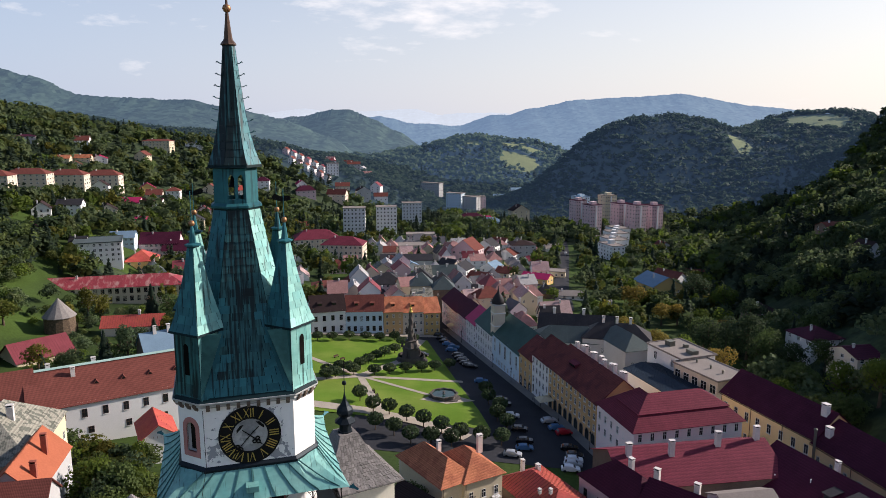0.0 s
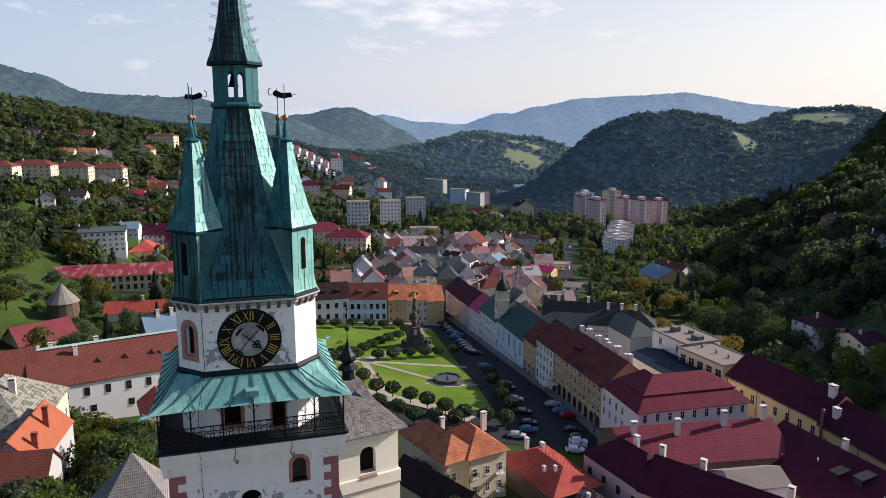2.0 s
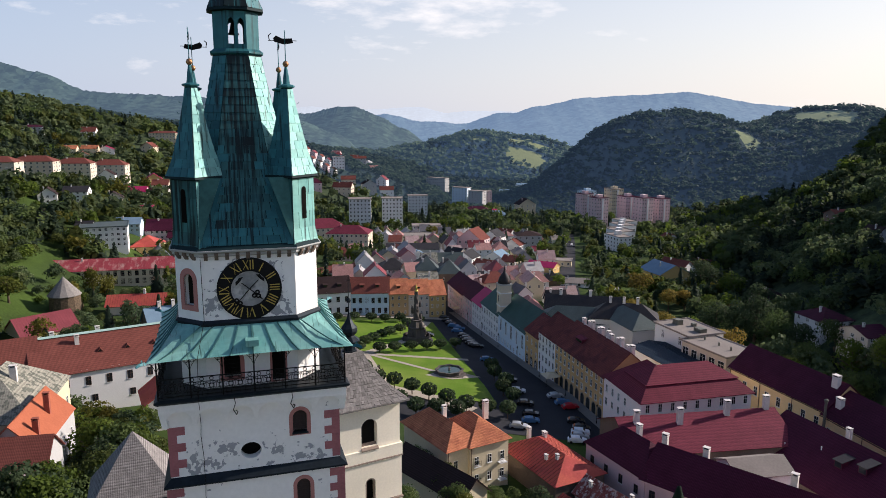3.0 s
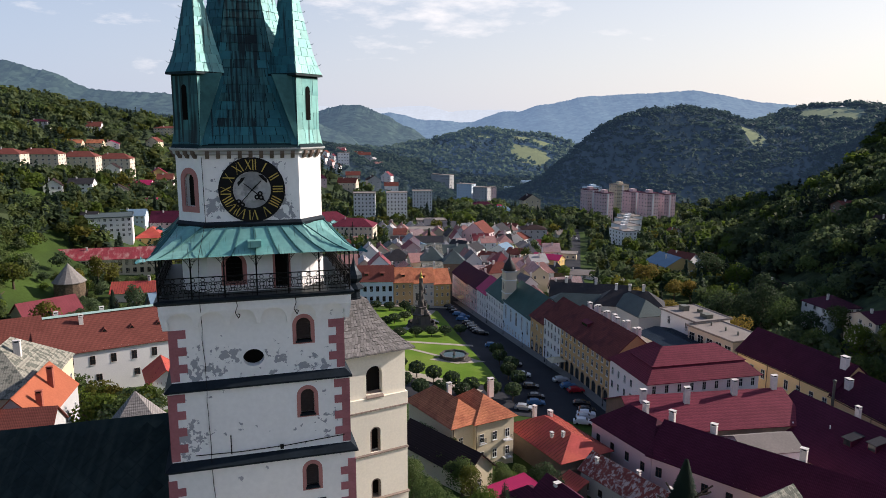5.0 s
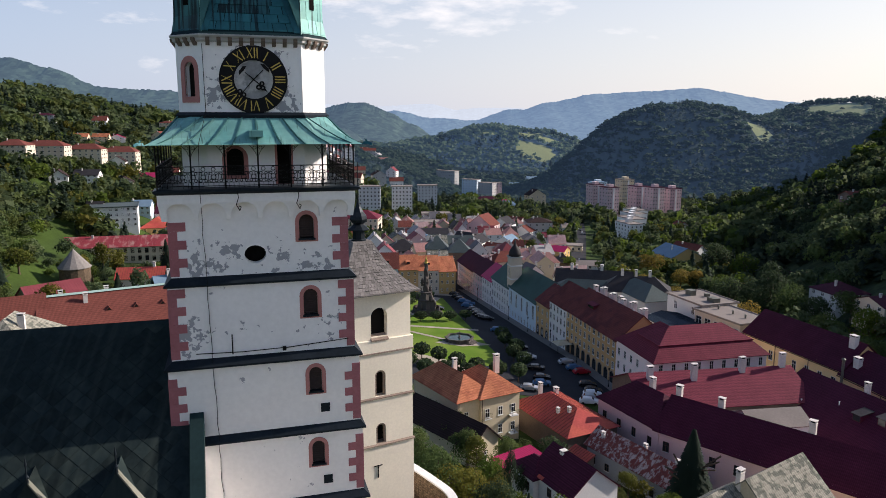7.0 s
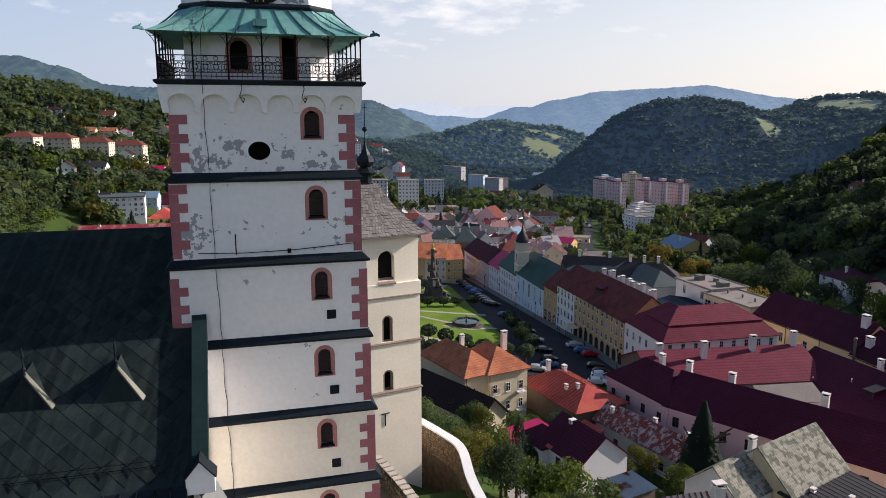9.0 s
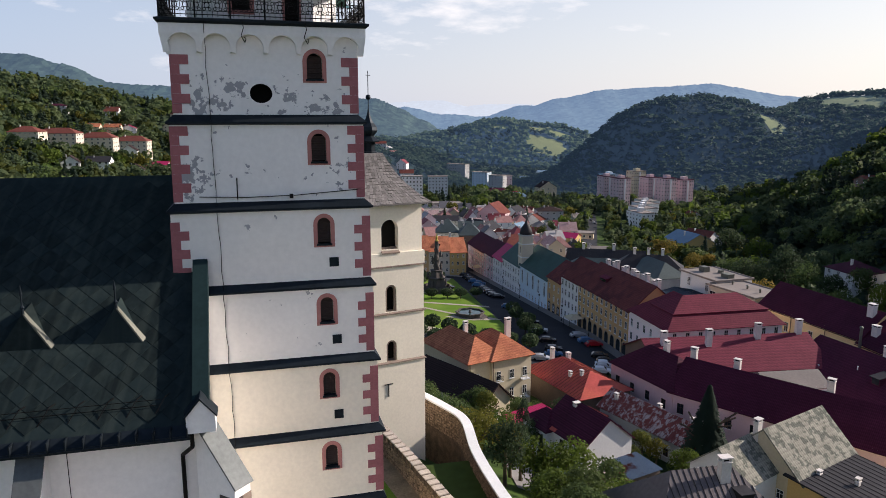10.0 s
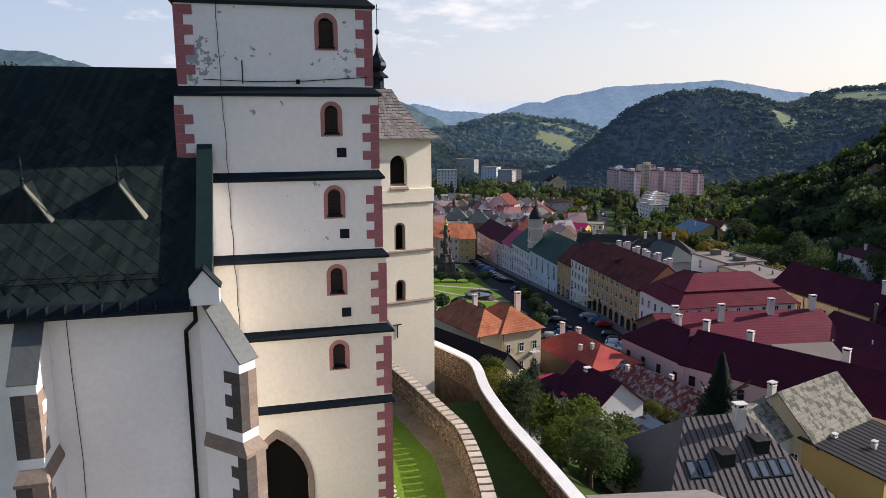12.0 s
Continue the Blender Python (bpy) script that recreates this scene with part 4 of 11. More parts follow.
for s in range(4):
    for i in range(9):
        f = -1 + 2 * i / 8
        path = []
        for t, z in ((0.0, 60.15), (0.3, 60.42), (0.55, 60.72), (0.8, 61.06), (1.0, 61.34)):
            ex, ox = 3.9 * f, 2.0 * f
            path.append((ex + (ox - ex) * t, -4.22 + (4.22 - A) * t, z + 0.02))
        seam = Geo().sweep(path, 0.034, 4)
        # dark seam colour also paints in the seams' shadow lines
        part("seam", seam.moved(pose(0, 0, 0, 0, 0, 90 * s)), M_COPPER_DARK, gallery_roof)
part("hatch", Geo().box(-0.3, 0.25, -4.1, -3.5, 60.45, 60.72), M_COPPER_PALELIT, gallery_roof, "small copper roof hatch")
for s in range(4):
    gz = Geo()
    gz.loft([[(4.25, -4.4 + 0.0, 60.1), (4.4, -4.25, 60.1), (4.35, -4.35, 60.32)], [(4.6, -4.75, 60.16), (4.75, -4.6, 60.16), (4.68, -4.68, 60.36)], [(4.82, -4.92, 60.08), (4.92, -4.82, 60.08), (4.9, -4.9, 60.22)]])
    gz.add([(4.5, -4.5, 60.3), (4.55, -4.4, 60.55), (4.65, -4.6, 60.32), (4.4, -4.55, 60.55)], [(0, 1, 2), (0, 2, 3)])
    gz.v = [(4.35 + (x - 4.35) * 0.6, -4.35 + (y + 4.35) * 0.6, 60.15 + (z - 60.15) * 0.6) for x, y, z in gz.v]
    part("waterspout", gz.moved(pose(0, 0, 0, 0, 0, 90 * s)), M_COPPER, gallery_roof, "winged copper waterspout")


# wrought iron gallery railing
def iron_ring(geo, cx, cz, r, y, n=10, th=0.014, a0=0, a1=360):
    path = [(cx + r * math.cos(radians(a0 + (a1 - a0) * i / n)), y, cz + r * math.sin(radians(a0 + (a1 - a0) * i / n))) for i in range(n + 1)]
    geo.sweep(path, th, 4)


for s in range(4):
    rail = Geo()
    y = -3.98
    for zz, th in ((58.48, 0.022), (58.62, 0.014), (59.05, 0.014), (59.27, 0.026)):
        rail.rod((-3.98, y, zz), (3.98, y, zz), th, 4)
    for i in range(41):
        x = -3.98 + 7.96 * i / 40
        rail.rod((x, y, 58.40), (x, y, 58.62), 0.012, 4)
        if i % 2 == 0:
            rail.rod((x, y, 58.62), (x, y, 59.05), 0.014, 4)
            if i < 40:
                cx = x + 0.199
                iron_ring(rail, cx, 58.84, 0.10, y, 8, 0.022)
                for ax, az in ((0.14, 0.16), (-0.14, 0.16), (0.14, -0.16), (-0.14, -0.16)):
                    iron_ring(rail, cx + ax * 0.75, 58.84 + az * 0.9, 0.06, y, 6, 0.019)
                iron_ring(rail, cx, 59.16, 0.085, y, 6, 0.017)
    railing = part("railing", rail.moved(pose(0, 0, 0, 0, 0, 90 * s)), M_IRON, tower, "black wrought iron scrollwork railing")
    for i in range(6):
        x = -3.98 + 7.96 * i / 6
        post = Geo().rod((x, y, 58.36), (x, y, 60.22), 0.035, 6)
        for sg in (-1, 1):
            post.sweep([(x, y, 59.6), (x + sg * 0.10, y, 59.85), (x + sg * 0.32, y, 60.12)], 0.014, 4)
            iron_ring(post, x + sg * 0.12, 60.02, 0.07, y, 6, 0.012)
        part("gallery_post", post.moved(pose(0, 0, 0, 0, 0, 90 * s)), M_IRON, tower, "slender black iron roof post")

# main copper roof
SP = [(64.56, 3.28, 2.12), (64.75, 3.12, 2.06), (65.4, 2.90, 1.86), (66.3, 2.58, 1.62), (67.4, 2.24, 1.36), (69.0, 1.84, 1.02), (71.0, 1.40, 0.72), (72.3, 1.14, 0.54), (73.0, 1.03, 0.46)]
spire_low = part("lower_spire", Geo().loft([octagon(a, b, z) for z, a, b in SP]), M_COPPER_JOINT, tower, "steep eight-sided green copper roof with dark run-off stains")
part("lantern_base", Geo().loft([octagon(a, b, z) for a, b, z in ((1.05, 0.46, 72.96), (1.15, 0.5, 73.02), (1.15, 0.5, 73.10), (1.0, 0.43, 73.22))]), M_COPPER, tower)
lantern = None
LA, LB = 0.99, 0.43
lo8 = [(x, y) for x, y, z in octagon(LA, LB, 0)]
for s in range(8):
    (x0, y0), (x1, y1) = lo8[s], lo8[(s + 1) % 8]
    ln = math.hypot(x1 - x0, y1 - y0)
    ux, uy = (x1 - x0) / ln, (y1 - y0) / ln
    gz = Geo()
    holes = [arch(ln / 2 - 0.21, 73.42, 0.27, 1.12, 8, True), arch(ln / 2 + 0.21, 73.42, 0.27, 1.12, 8, True)] if s % 2 == 0 else []
    panel(gz, [(0, 73.15), (ln, 73.15), (ln, 74.86), (0, 74.86)], holes, lambda u, v, d: (x0 + ux * u - uy * d, y0 + uy * u + ux * d, v), 0.1)
    part("lantern_side", gz, M_COPPER, tower, "copper clad lantern side")
bell = Geo().lathe([(0.02, 74.45), (0.10, 74.42), (0.14, 74.2), (0.2, 74.0), (0.27, 73.9)], 12)
part("bell", bell.moved(pose(-0.1, 0, 0)), M_LEDGE, tower, "small dark bronze bell", smooth=True)
CAP = [(74.82, 1.02, 0.42), (74.86, 1.22, 0.5), (74.95, 1.2, 0.5), (75.25, 1.08, 0.45), (75.7, 0.93, 0.38), (76.5, 0.74, 0.3), (77.4, 0.58, 0.24), (78.8, 0.42, 0.17), (80.35, 0.27, 0.11)]
cap = part("upper_spire", Geo().loft([octagon(a, b, z) for z, a, b in CAP]), M_COPPER_JOINT, tower, "slender eight-sided green copper spire with crockets")
for sx in (-1, 1):
    for sy in (-1, 1):
        for i in range(8):
            z = 75.9 + 0.52 * i
            w = 0.9 - (z - 75.7) * 0.145
            x, y = sx * w * 0.96, sy * w * 0.5
            gz = Geo().sweep([(x * 0.9, y, z), (x + sx * 0.12, y + sy * 0.02, z + 0.03), (x + sx * 0.2, y + sy * 0.03, z + 0.1), (x + sx * 0.26, y + sy * 0.03, z + 0.06)], 0.016, 4)
            part("crocket", gz, M_COPPER_DARK, cap)
part("needle", Geo().lathe([(0.26, 80.32), (0.36, 80.38), (0.34, 80.44), (0.2, 80.62), (0.13, 81.2), (0.075, 81.75), (0.05, 82.4), (0.03, 83.6)], 8), M_BROWNCU, tower, "dark brown copper needle")
part("ball", Geo().lathe([(0.02, 81.78), (0.14, 81.84), (0.2, 81.98), (0.14, 82.12), (0.02, 82.18)], 14), M_GOLDBALL, tower, "tarnished gilt ball", smooth=True)


def diamond(cx, cy, h, z):
    """Square ring with its corners on the tower's axes."""
    return [(cx, cy - h, z), (cx + h, cy, z), (cx, cy + h, z), (cx - h, cy, z)]


turrets = []
for s in range(4):
    m = pose(0, 0, 0, 0, 0, 90 * s)
    tur = part("turret", Geo().loft([diamond(2.0, -2.0, h, z) for h, z in ((1.22, 64.56), (1.12, 64.8), (1.06, 65.0), (1.06, 67.7))]).moved(m), M_COPPER_JOINT, tower, "corner turret clad in green copper with a slit window")
    trf = part("turret_roof", Geo().loft([diamond(2.0, -2.0, h, z) for h, z in ((1.0, 67.6), (1.3, 67.62), (1.27, 67.7), (1.02, 68.2), (0.78, 69.0), (0.52, 70.1), (0.33, 71.0), (0.25, 71.5))]).moved(m), M_COPPER_JOINT, tur, "concave green copper turret spire")
    turrets.append((tur, trf))
    part("turret_finial", Geo().lathe([(0.25, 71.48), (0.36, 71.54), (0.36, 71.6), (0.16, 71.66), (0.12, 72.0), (0.06, 72.38), (0.02, 72.75), (0.018, 73.95)], 8, 2.0, -2.0).moved(m), M_COPPER, tur)
    part("ball", Geo().lathe([(0.02, 72.38), (0.10, 72.42), (0.14, 72.52), (0.10, 72.62), (0.02, 72.66)], 12, 2.0, -2.0).moved(m), M_GOLDBALL, tur, "tarnished gilt ball", smooth=True)
    vane = Geo()
    vane.add([(1.55, -2.0, 73.45), (1.95, -2.0, 73.35), (2.35, -2.0, 73.42), (2.3, -2.0, 73.62), (1.9, -2.0, 73.6), (1.62, -2.0, 73.72), (1.5, -2.0, 73.6)], [(0, 1, 4, 5, 6), (1, 2, 3, 4)])
    vane.rod((1.3, -2.0, 73.5), (2.5, -2.0, 73.52), 0.02, 4)
    vane.sweep([(1.35, -2.0, 73.5), (1.3, -2.0, 73.7), (1.42, -2.0, 73.8)], 0.025, 4)
    part("weather_vane", vane.moved(m), M_IRON, tur, "dark iron weather vane")
    slit = Geo()
    # flat near-black panel paints in the slit's shade
    panel(slit, arch(0, 65.75, 0.3, 1.45, 6), [], lambda u, v, d: (2.0 + 0.53 + 0.707 * u + 0.02, -2.0 - 0.53 + 0.707 * u - 0.02, v), 0.0)
    part("slit_window", slit.moved(m), M_SHADEFILL, tur, "dark slit window")
    gab = Geo()
    for sg in (-1, 1):
        # small cheek roofs where the turret meets the main slope
        q = [(1.0, -3.03, 67.66), (1.98, -3.12, 64.78), (2.0, -2.9, 67.66)] if sg < 0 else [(3.03, -1.0, 67.66), (3.12, -1.98, 64.78), (2.9, -2.0, 67.66)]
        gab.slab(q, 0.05)
    part("turret_cheek", gab.moved(m), M_COPPER_DARK, tur)


# ---- copper plates, lapped in courses ----
def along(rings, z, i):
    """The point of edge i at height z."""
    k = 0
    while k < len(rings) - 2 and rings[k + 1][0][2] < z:
        k += 1
    a, b = Vector(rings[k][i]), Vector(rings[k + 1][i])
    return a + (b - a) * ((z - a.z) / (b.z - a.z))


def plates(name, parent, rings, side, z0, z1, row, col, material, proud=0.03, gap=0.012, joined=False, drop=0.0, seed=0, stained=None):
    """Courses of lapped plates over one side of a tapering roof; rings run from low to high."""
    rng = random.Random(seed + side)
    n = len(rings[0])
    j = (side + 1) % n
    rows = max(1, round((z1 - z0) / row))
    h = (z1 - z0) / rows
    mid = Vector(rings[0][side]).lerp(Vector(rings[0][j]), 0.5)
    axis = sum((Vector(p) for p in rings[0]), Vector()) / n
    both = Geo()
    for r in range(rows):
        za, zb = z0 + r * h, z0 + (r + 1) * h
        la, ra, lb, rb = along(rings, za, side), along(rings, za, j), along(rings, zb, side), along(rings, zb, j)
        nrm = (ra - la).cross(lb - la)
        if nrm.length < 1e-6:
            continue
        nrm.normalize()
        if nrm.dot(mid - axis) < 0:
            nrm = -nrm
        wide = (ra - la).length
        cols = max(1, round(wide / col))
        cuts = [0.0] + [(c + (0.5 if r % 2 else 0.0) + rng.uniform(-0.06, 0.06)) / cols for c in range(0 if r % 2 else 1, cols)] + [1.0]
        for u0, u1 in zip(cuts, cuts[1:]):
            if u1 - u0 < 0.02:
                continue
            e = gap / wide / 2
            p, q = u0 + e, u1 - e
            lift = proud + rng.uniform(-0.3, 0.3) * proud
            sag = Vector((0, 0, rng.uniform(-drop, drop)))
            base = [la.lerp(ra, p), la.lerp(ra, q), lb.lerp(rb, q), lb.lerp(rb, p)]
            top = [base[0] + nrm * lift + sag, base[1] + nrm * lift + sag, base[2] + nrm * 0.008, base[3] + nrm * 0.008]
            g = both if joined else Geo()
            g.loft([base, top])
            if not joined:
                mid_top = (base[0] + base[2]) / 2
                part(name, g, (stained[0] if abs(mid_top.x) < 0.45 and mid_top.z > 68.5 + rng.uniform(-1, 1) else stained[1] if abs(mid_top.x) < rng.uniform(0.6, 1.3) and mid_top.z > 65.5 else material) if stained else material, parent)
    if joined:
        tagged(part(name, both, material, parent), kind="stuff")


low_rings = [octagon(a, b, z) for z, a, b in SP]
# sunward sides 1 and 2 get the paler sheet, sunlight partly painted in
for side, m in ((0, M_COPPER), (7, M_COPPER), (1, M_COPPER_PALELIT), (2, M_COPPER_PALELIT), (6, M_COPPER)):
    plates("plate", spire_low, low_rings, side, 64.76, 72.9, 0.36, 0.55, m, 0.03, 0.03, joined=side in (2, 6), stained=(M_COPPER_BLACK, M_COPPER_STAINSHADE) if side == 0 else None)
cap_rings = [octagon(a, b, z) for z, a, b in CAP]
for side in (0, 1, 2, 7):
    # front sides blackened by run-off and painted shade, sunward sides left lighter
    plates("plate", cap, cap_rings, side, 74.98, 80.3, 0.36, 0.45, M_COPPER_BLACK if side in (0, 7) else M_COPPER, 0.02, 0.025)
for s in range(4):
    m = pose(0, 0, 0, 0, 0, 90 * s)
    rr = [[tuple(m @ Vector(p)) for p in diamond(2.0, -2.0, h, z)] for h, z in ((1.27, 67.7), (1.02, 68.2), (0.78, 69.0), (0.52, 70.1), (0.33, 71.0), (0.25, 71.5))]
    wr = [[tuple(m @ Vector(p)) for p in diamond(2.0, -2.0, h, z)] for h, z in ((1.22, 64.58), (1.12, 64.8), (1.06, 65.0), (1.06, 67.62))]
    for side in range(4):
        # one side per turret is painted lit, the others darker as if shaded
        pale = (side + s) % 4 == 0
        mt = M_COPPER_PALELIT if pale else M_COPPER
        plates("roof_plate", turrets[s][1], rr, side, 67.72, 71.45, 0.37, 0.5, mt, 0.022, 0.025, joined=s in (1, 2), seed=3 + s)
        plates("wall_plate", turrets[s][0], wr, side, 64.6, 67.55, 0.74, 0.6, mt if pale else M_COPPER_STAINSHADE, 0.014, 0.025, joined=s in (1, 2), seed=9 + s)
    # small hooks up the turret edges
    for e in range(4):
        for i in range(7):
            z = 68.1 + 0.45 * i
            p = along(rr, z, e)
            o = (p - (m @ Vector((2.0, -2.0, z)))).normalized()
            part("hook", Geo().sweep([p, p + o * 0.10 + Vector((0, 0, 0.02)), p + o * 0.14 + Vector((0, 0, 0.08))], 0.012, 4), M_COPPER_DARK, turrets[s][1])
    # flashing in the valleys beside the turret
    for sg in (-1, 1):
        pts = [(2.02, -3.13, 64.72), (1.12, -2.24, 67.6), (0.86, -2.24, 67.6), (1.72, -3.13, 64.72)]
        pts = [(x, y - 0.05, z) for x, y, z in pts] if sg < 0 else [(-y + 0.05, -x, z) for x, y, z in pts]
        part("valley_flashing", Geo().slab([m @ Vector(p) for p in pts], 0.05), M_COPPER, spire_low)

# conductor wire down the front, with loose ends below the gallery
wr = random.Random(5)
pts = [(-2.0 + 0.03 * wr.uniform(-1, 1), -3.12, z) for z in (64.2, 63.4, 62.3, 61.5)] + [(-2.3, -4.25, 60.15), (-2.35, -4.2, 58.3)]
z = 57.6
while z > 31.5:
    h = [q for a, b, q in LEVELS if a - 0.01 <= z <= b + 0.01][0]
    ledge = min(abs(z - a) for a, b, q in LEVELS)
    pts.append((-2.35 + 0.03 * wr.uniform(-1, 1) + 0.02 * (57 - z), -h - (0.17 if ledge < 0.3 else 0.04) - (0.2 if z > 57 else 0), z))
    z -= 0.55
part("conductor_wire", Geo().sweep(pts, 0.016, 4), M_IRON, tower, "thin black lightning conductor wire")
for x in (-0.9, 1.55):
    part("loose_cable", Geo().sweep([(x, -4.2, 58.3), (x + 0.05, -4.22, 58.0), (x - 0.05, -4.2, 57.7), (x + 0.08, -4.18, 57.45), (x + 0.14, -4.18, 57.6), (x + 0.05, -4.19, 57.65)], 0.022, 4), M_IRON, tower, "loose hanging black cable")
part("wall_cable", Geo().sweep([(-2.9, -3.95, 51.35), (-1.0, -3.93, 51.28), (1.0, -3.93, 51.32), (3.6, -3.93, 51.5)], 0.022, 4), M_IRON, tower, "black cable along the ledge")
part("lamp_bracket", Geo().rod((-1.4, -3.9, 51.2), (-1.4, -3.93, 52.1), 0.025, 5), M_IRON, tower)
part("junction_box", Geo().box(0.7, 0.85, -4.0, -3.88, 51.2, 51.38), M_IRON, tower)

# ---- church nave ----
nave = thing("church_nave", "white church nave with a steep dark green sheet roof", "church", TM)
NX0, NX1 = -42.0, -2.95
NY, NE = -8.35, 43.75
part("wall", Geo().box(NX0, NX1, NY, NY + 0.6, 30.5, NE).box(NX1 - 0.6, NX1, NY + 0.6, -4.4, 30.5, NE), M_PLASTER, nave, "smooth white plastered nave wall")
part("gable_wall", Geo().loft([[(x, NY, NE - 0.3), (x, -0.2, 52.0 - 0.35), (x, -0.2, NE - 0.3)] for x in (NX1 - 0.45, NX1)]), M_PLASTER, nave, "white plastered west gable")
part("back_wall", Geo().box(NX0, NX1, 7.4, 8.0, 30.5, NE), M_PLASTER, nave)
part("cornice", Geo().loft([[(NX0, y, z), (NX1, y, z), (NX1, NY + 0.1, z), (NX0, NY + 0.1, z)] for y, z in ((NY - 0.02, NE - 0.35), (NY - 0.12, NE - 0.3), (NY - 0.12, NE - 0.2), (NY - 0.3, NE - 0.08), (NY - 0.3, NE))]), M_PLASTER, nave, "moulded white eaves cornice")


def nave_z(y):
    return 48.1 + 0.957 * (y + 4.25)


nroof = part("roof", Geo().slab([(NX0, -8.95, nave_z(-8.95)), (-3.3, -8.95, nave_z(-8.95)), (-3.3, -0.2, nave_z(-0.2)), (NX0, -0.2, nave_z(-0.2))], 0.12).slab([(NX0, 8.5, nave_z(-8.9)), (-3.9, 8.5, nave_z(-8.9)), (-3.9, -0.2, nave_z(-0.2)), (NX0, -0.2, nave_z(-0.2))], 0.12), M_NAVEROOF, nave, "dark green patterned sheet metal roof")
part("parapet", Geo().loft([[(x, y, z) for x in (-3.3, -2.72) for z in (nave_z(y) - 0.2, nave_z(y) + 0.62)][0:2] + [(-2.72, y, nave_z(y) + 0.62), (-2.72, y, nave_z(y) - 0.2)] for y in (-8.7, -4.15)]), M_GREENCOPING, nave, "raised gable parapet capped with green sheet")
part("gablet", Geo().loft([[(-3.5, y, 43.5), (-2.5, y, 43.5), (-2.5, y, 44.2), (-3.0, y, 44.75), (-3.5, y, 44.2)] for y in (-9.25, -8.6)]), M_PLASTER, nave, "small white gablet at the eaves corner")
part("gablet_cap", Geo().slab([(-3.58, -9.32, 44.12), (-3.0, -9.32, 44.82), (-3.0, -8.5, 44.82), (-3.58, -8.5, 44.12)], 0.05).slab([(-2.42, -9.32, 44.12), (-3.0, -9.32, 44.82), (-3.0, -8.5, 44.82), (-2.42, -8.5, 44.12)], 0.05), M_LEDGE, nave)
part("gutter", Geo().box(NX0, -3.4, -9.30, -9.02, 43.3, 43.46), M_LEDGE, nave, "black box gutter")
eave = Geo().slab([(-0.26, -9.34, 43.40), (0.26, -9.34, 43.40), (0.26, -8.94, 43.74), (-0.26, -8.94, 43.74)], 0.03).box(0.25, 0.29, -9.36, -8.94, 43.42, 43.76).mesh("eaves_plate", M_LEDGE)
for i in range(44):
    part("eaves_plate", eave, None, nroof, at=pose(-3.75 - 0.56 * i, 0, 0))
# diamond-laid sheets
sl = math.hypot(1, 0.957)
DP = 0.375
diamond_plate = Geo().loft([[(DP * u, DP * v / sl, DP * v / sl * 0.957 + k) for u, v in ((-1, 0), (0, -1), (1, 0), (0, 1))] for k in (0.0, 0.016)]).mesh("roof_sheet", M_NAVEROOF)
rest = Geo()
dr = random.Random(8)
for r in range(30):
    for q in range(48):
        x = -4.0 - 2 * (DP + 0.02) * q - ((DP + 0.02) if r % 2 else 0.0)
        y = -8.45 + r * (DP + 0.02) / sl
        if x > -4.0 or y > -0.7:
            continue
        if x > -14.6 and r < 21:
            part("roof_sheet", diamond_plate, None, nroof, at=pose(x, y, nave_z(y) + dr.uniform(0.004, 0.018)))
        elif x > -40:
            rest.loft([[(x + DP * u, y + DP * v / sl, nave_z(y) + DP * v / sl * 0.957 + k) for u, v in ((-1, 0), (0, -1), (1, 0), (0, 1))] for k in (0.005, 0.021)])
tagged(part("roof_sheet", rest, M_NAVEROOF, nroof), kind="stuff")
wire = [(-7.6, -8.4, 43.3), (-7.58, -8.42, 41.0), (-7.5, -8.42, 38.0), (-7.55, -8.42, 35.0), (-7.45, -8.42, 31.5)]
part("conductor_wire", Geo().sweep(wire, 0.015, 4), M_IRON, nave, "thin black conductor wire")
part("downpipe", Geo().sweep([(-3.35, -9.0, 43.6), (-3.35, -9.0, 42.9), (-3.75, -8.5, 42.4), (-3.75, -8.5, 31.5)], 0.075, 8), M_IRON, nave, "black rainwater downpipe")
guard = Geo()
for i in range(24):
    x = -4.6 - 0.95 * i
    guard.rod((x, -8.5, nave_z(-8.5)), (x + 0.35, -8.2, nave_z(-8.5) + 0.55), 0.02, 4)
    guard.rod((x + 0.35, -8.2, nave_z(-8.5) + 0.55), (x + 0.5, -7.9, nave_z(-7.9)), 0.02, 4)
for k in (0.12, 0.3, 0.48):
    guard.rod((-4.4, -8.42 + k * 0.4, nave_z(-8.5) + k), (-28, -8.42 + k * 0.4, nave_z(-8.5) + k), 0.014, 4)
part("snow_guard", guard, M_IRON, nave, "row of iron snow guards")
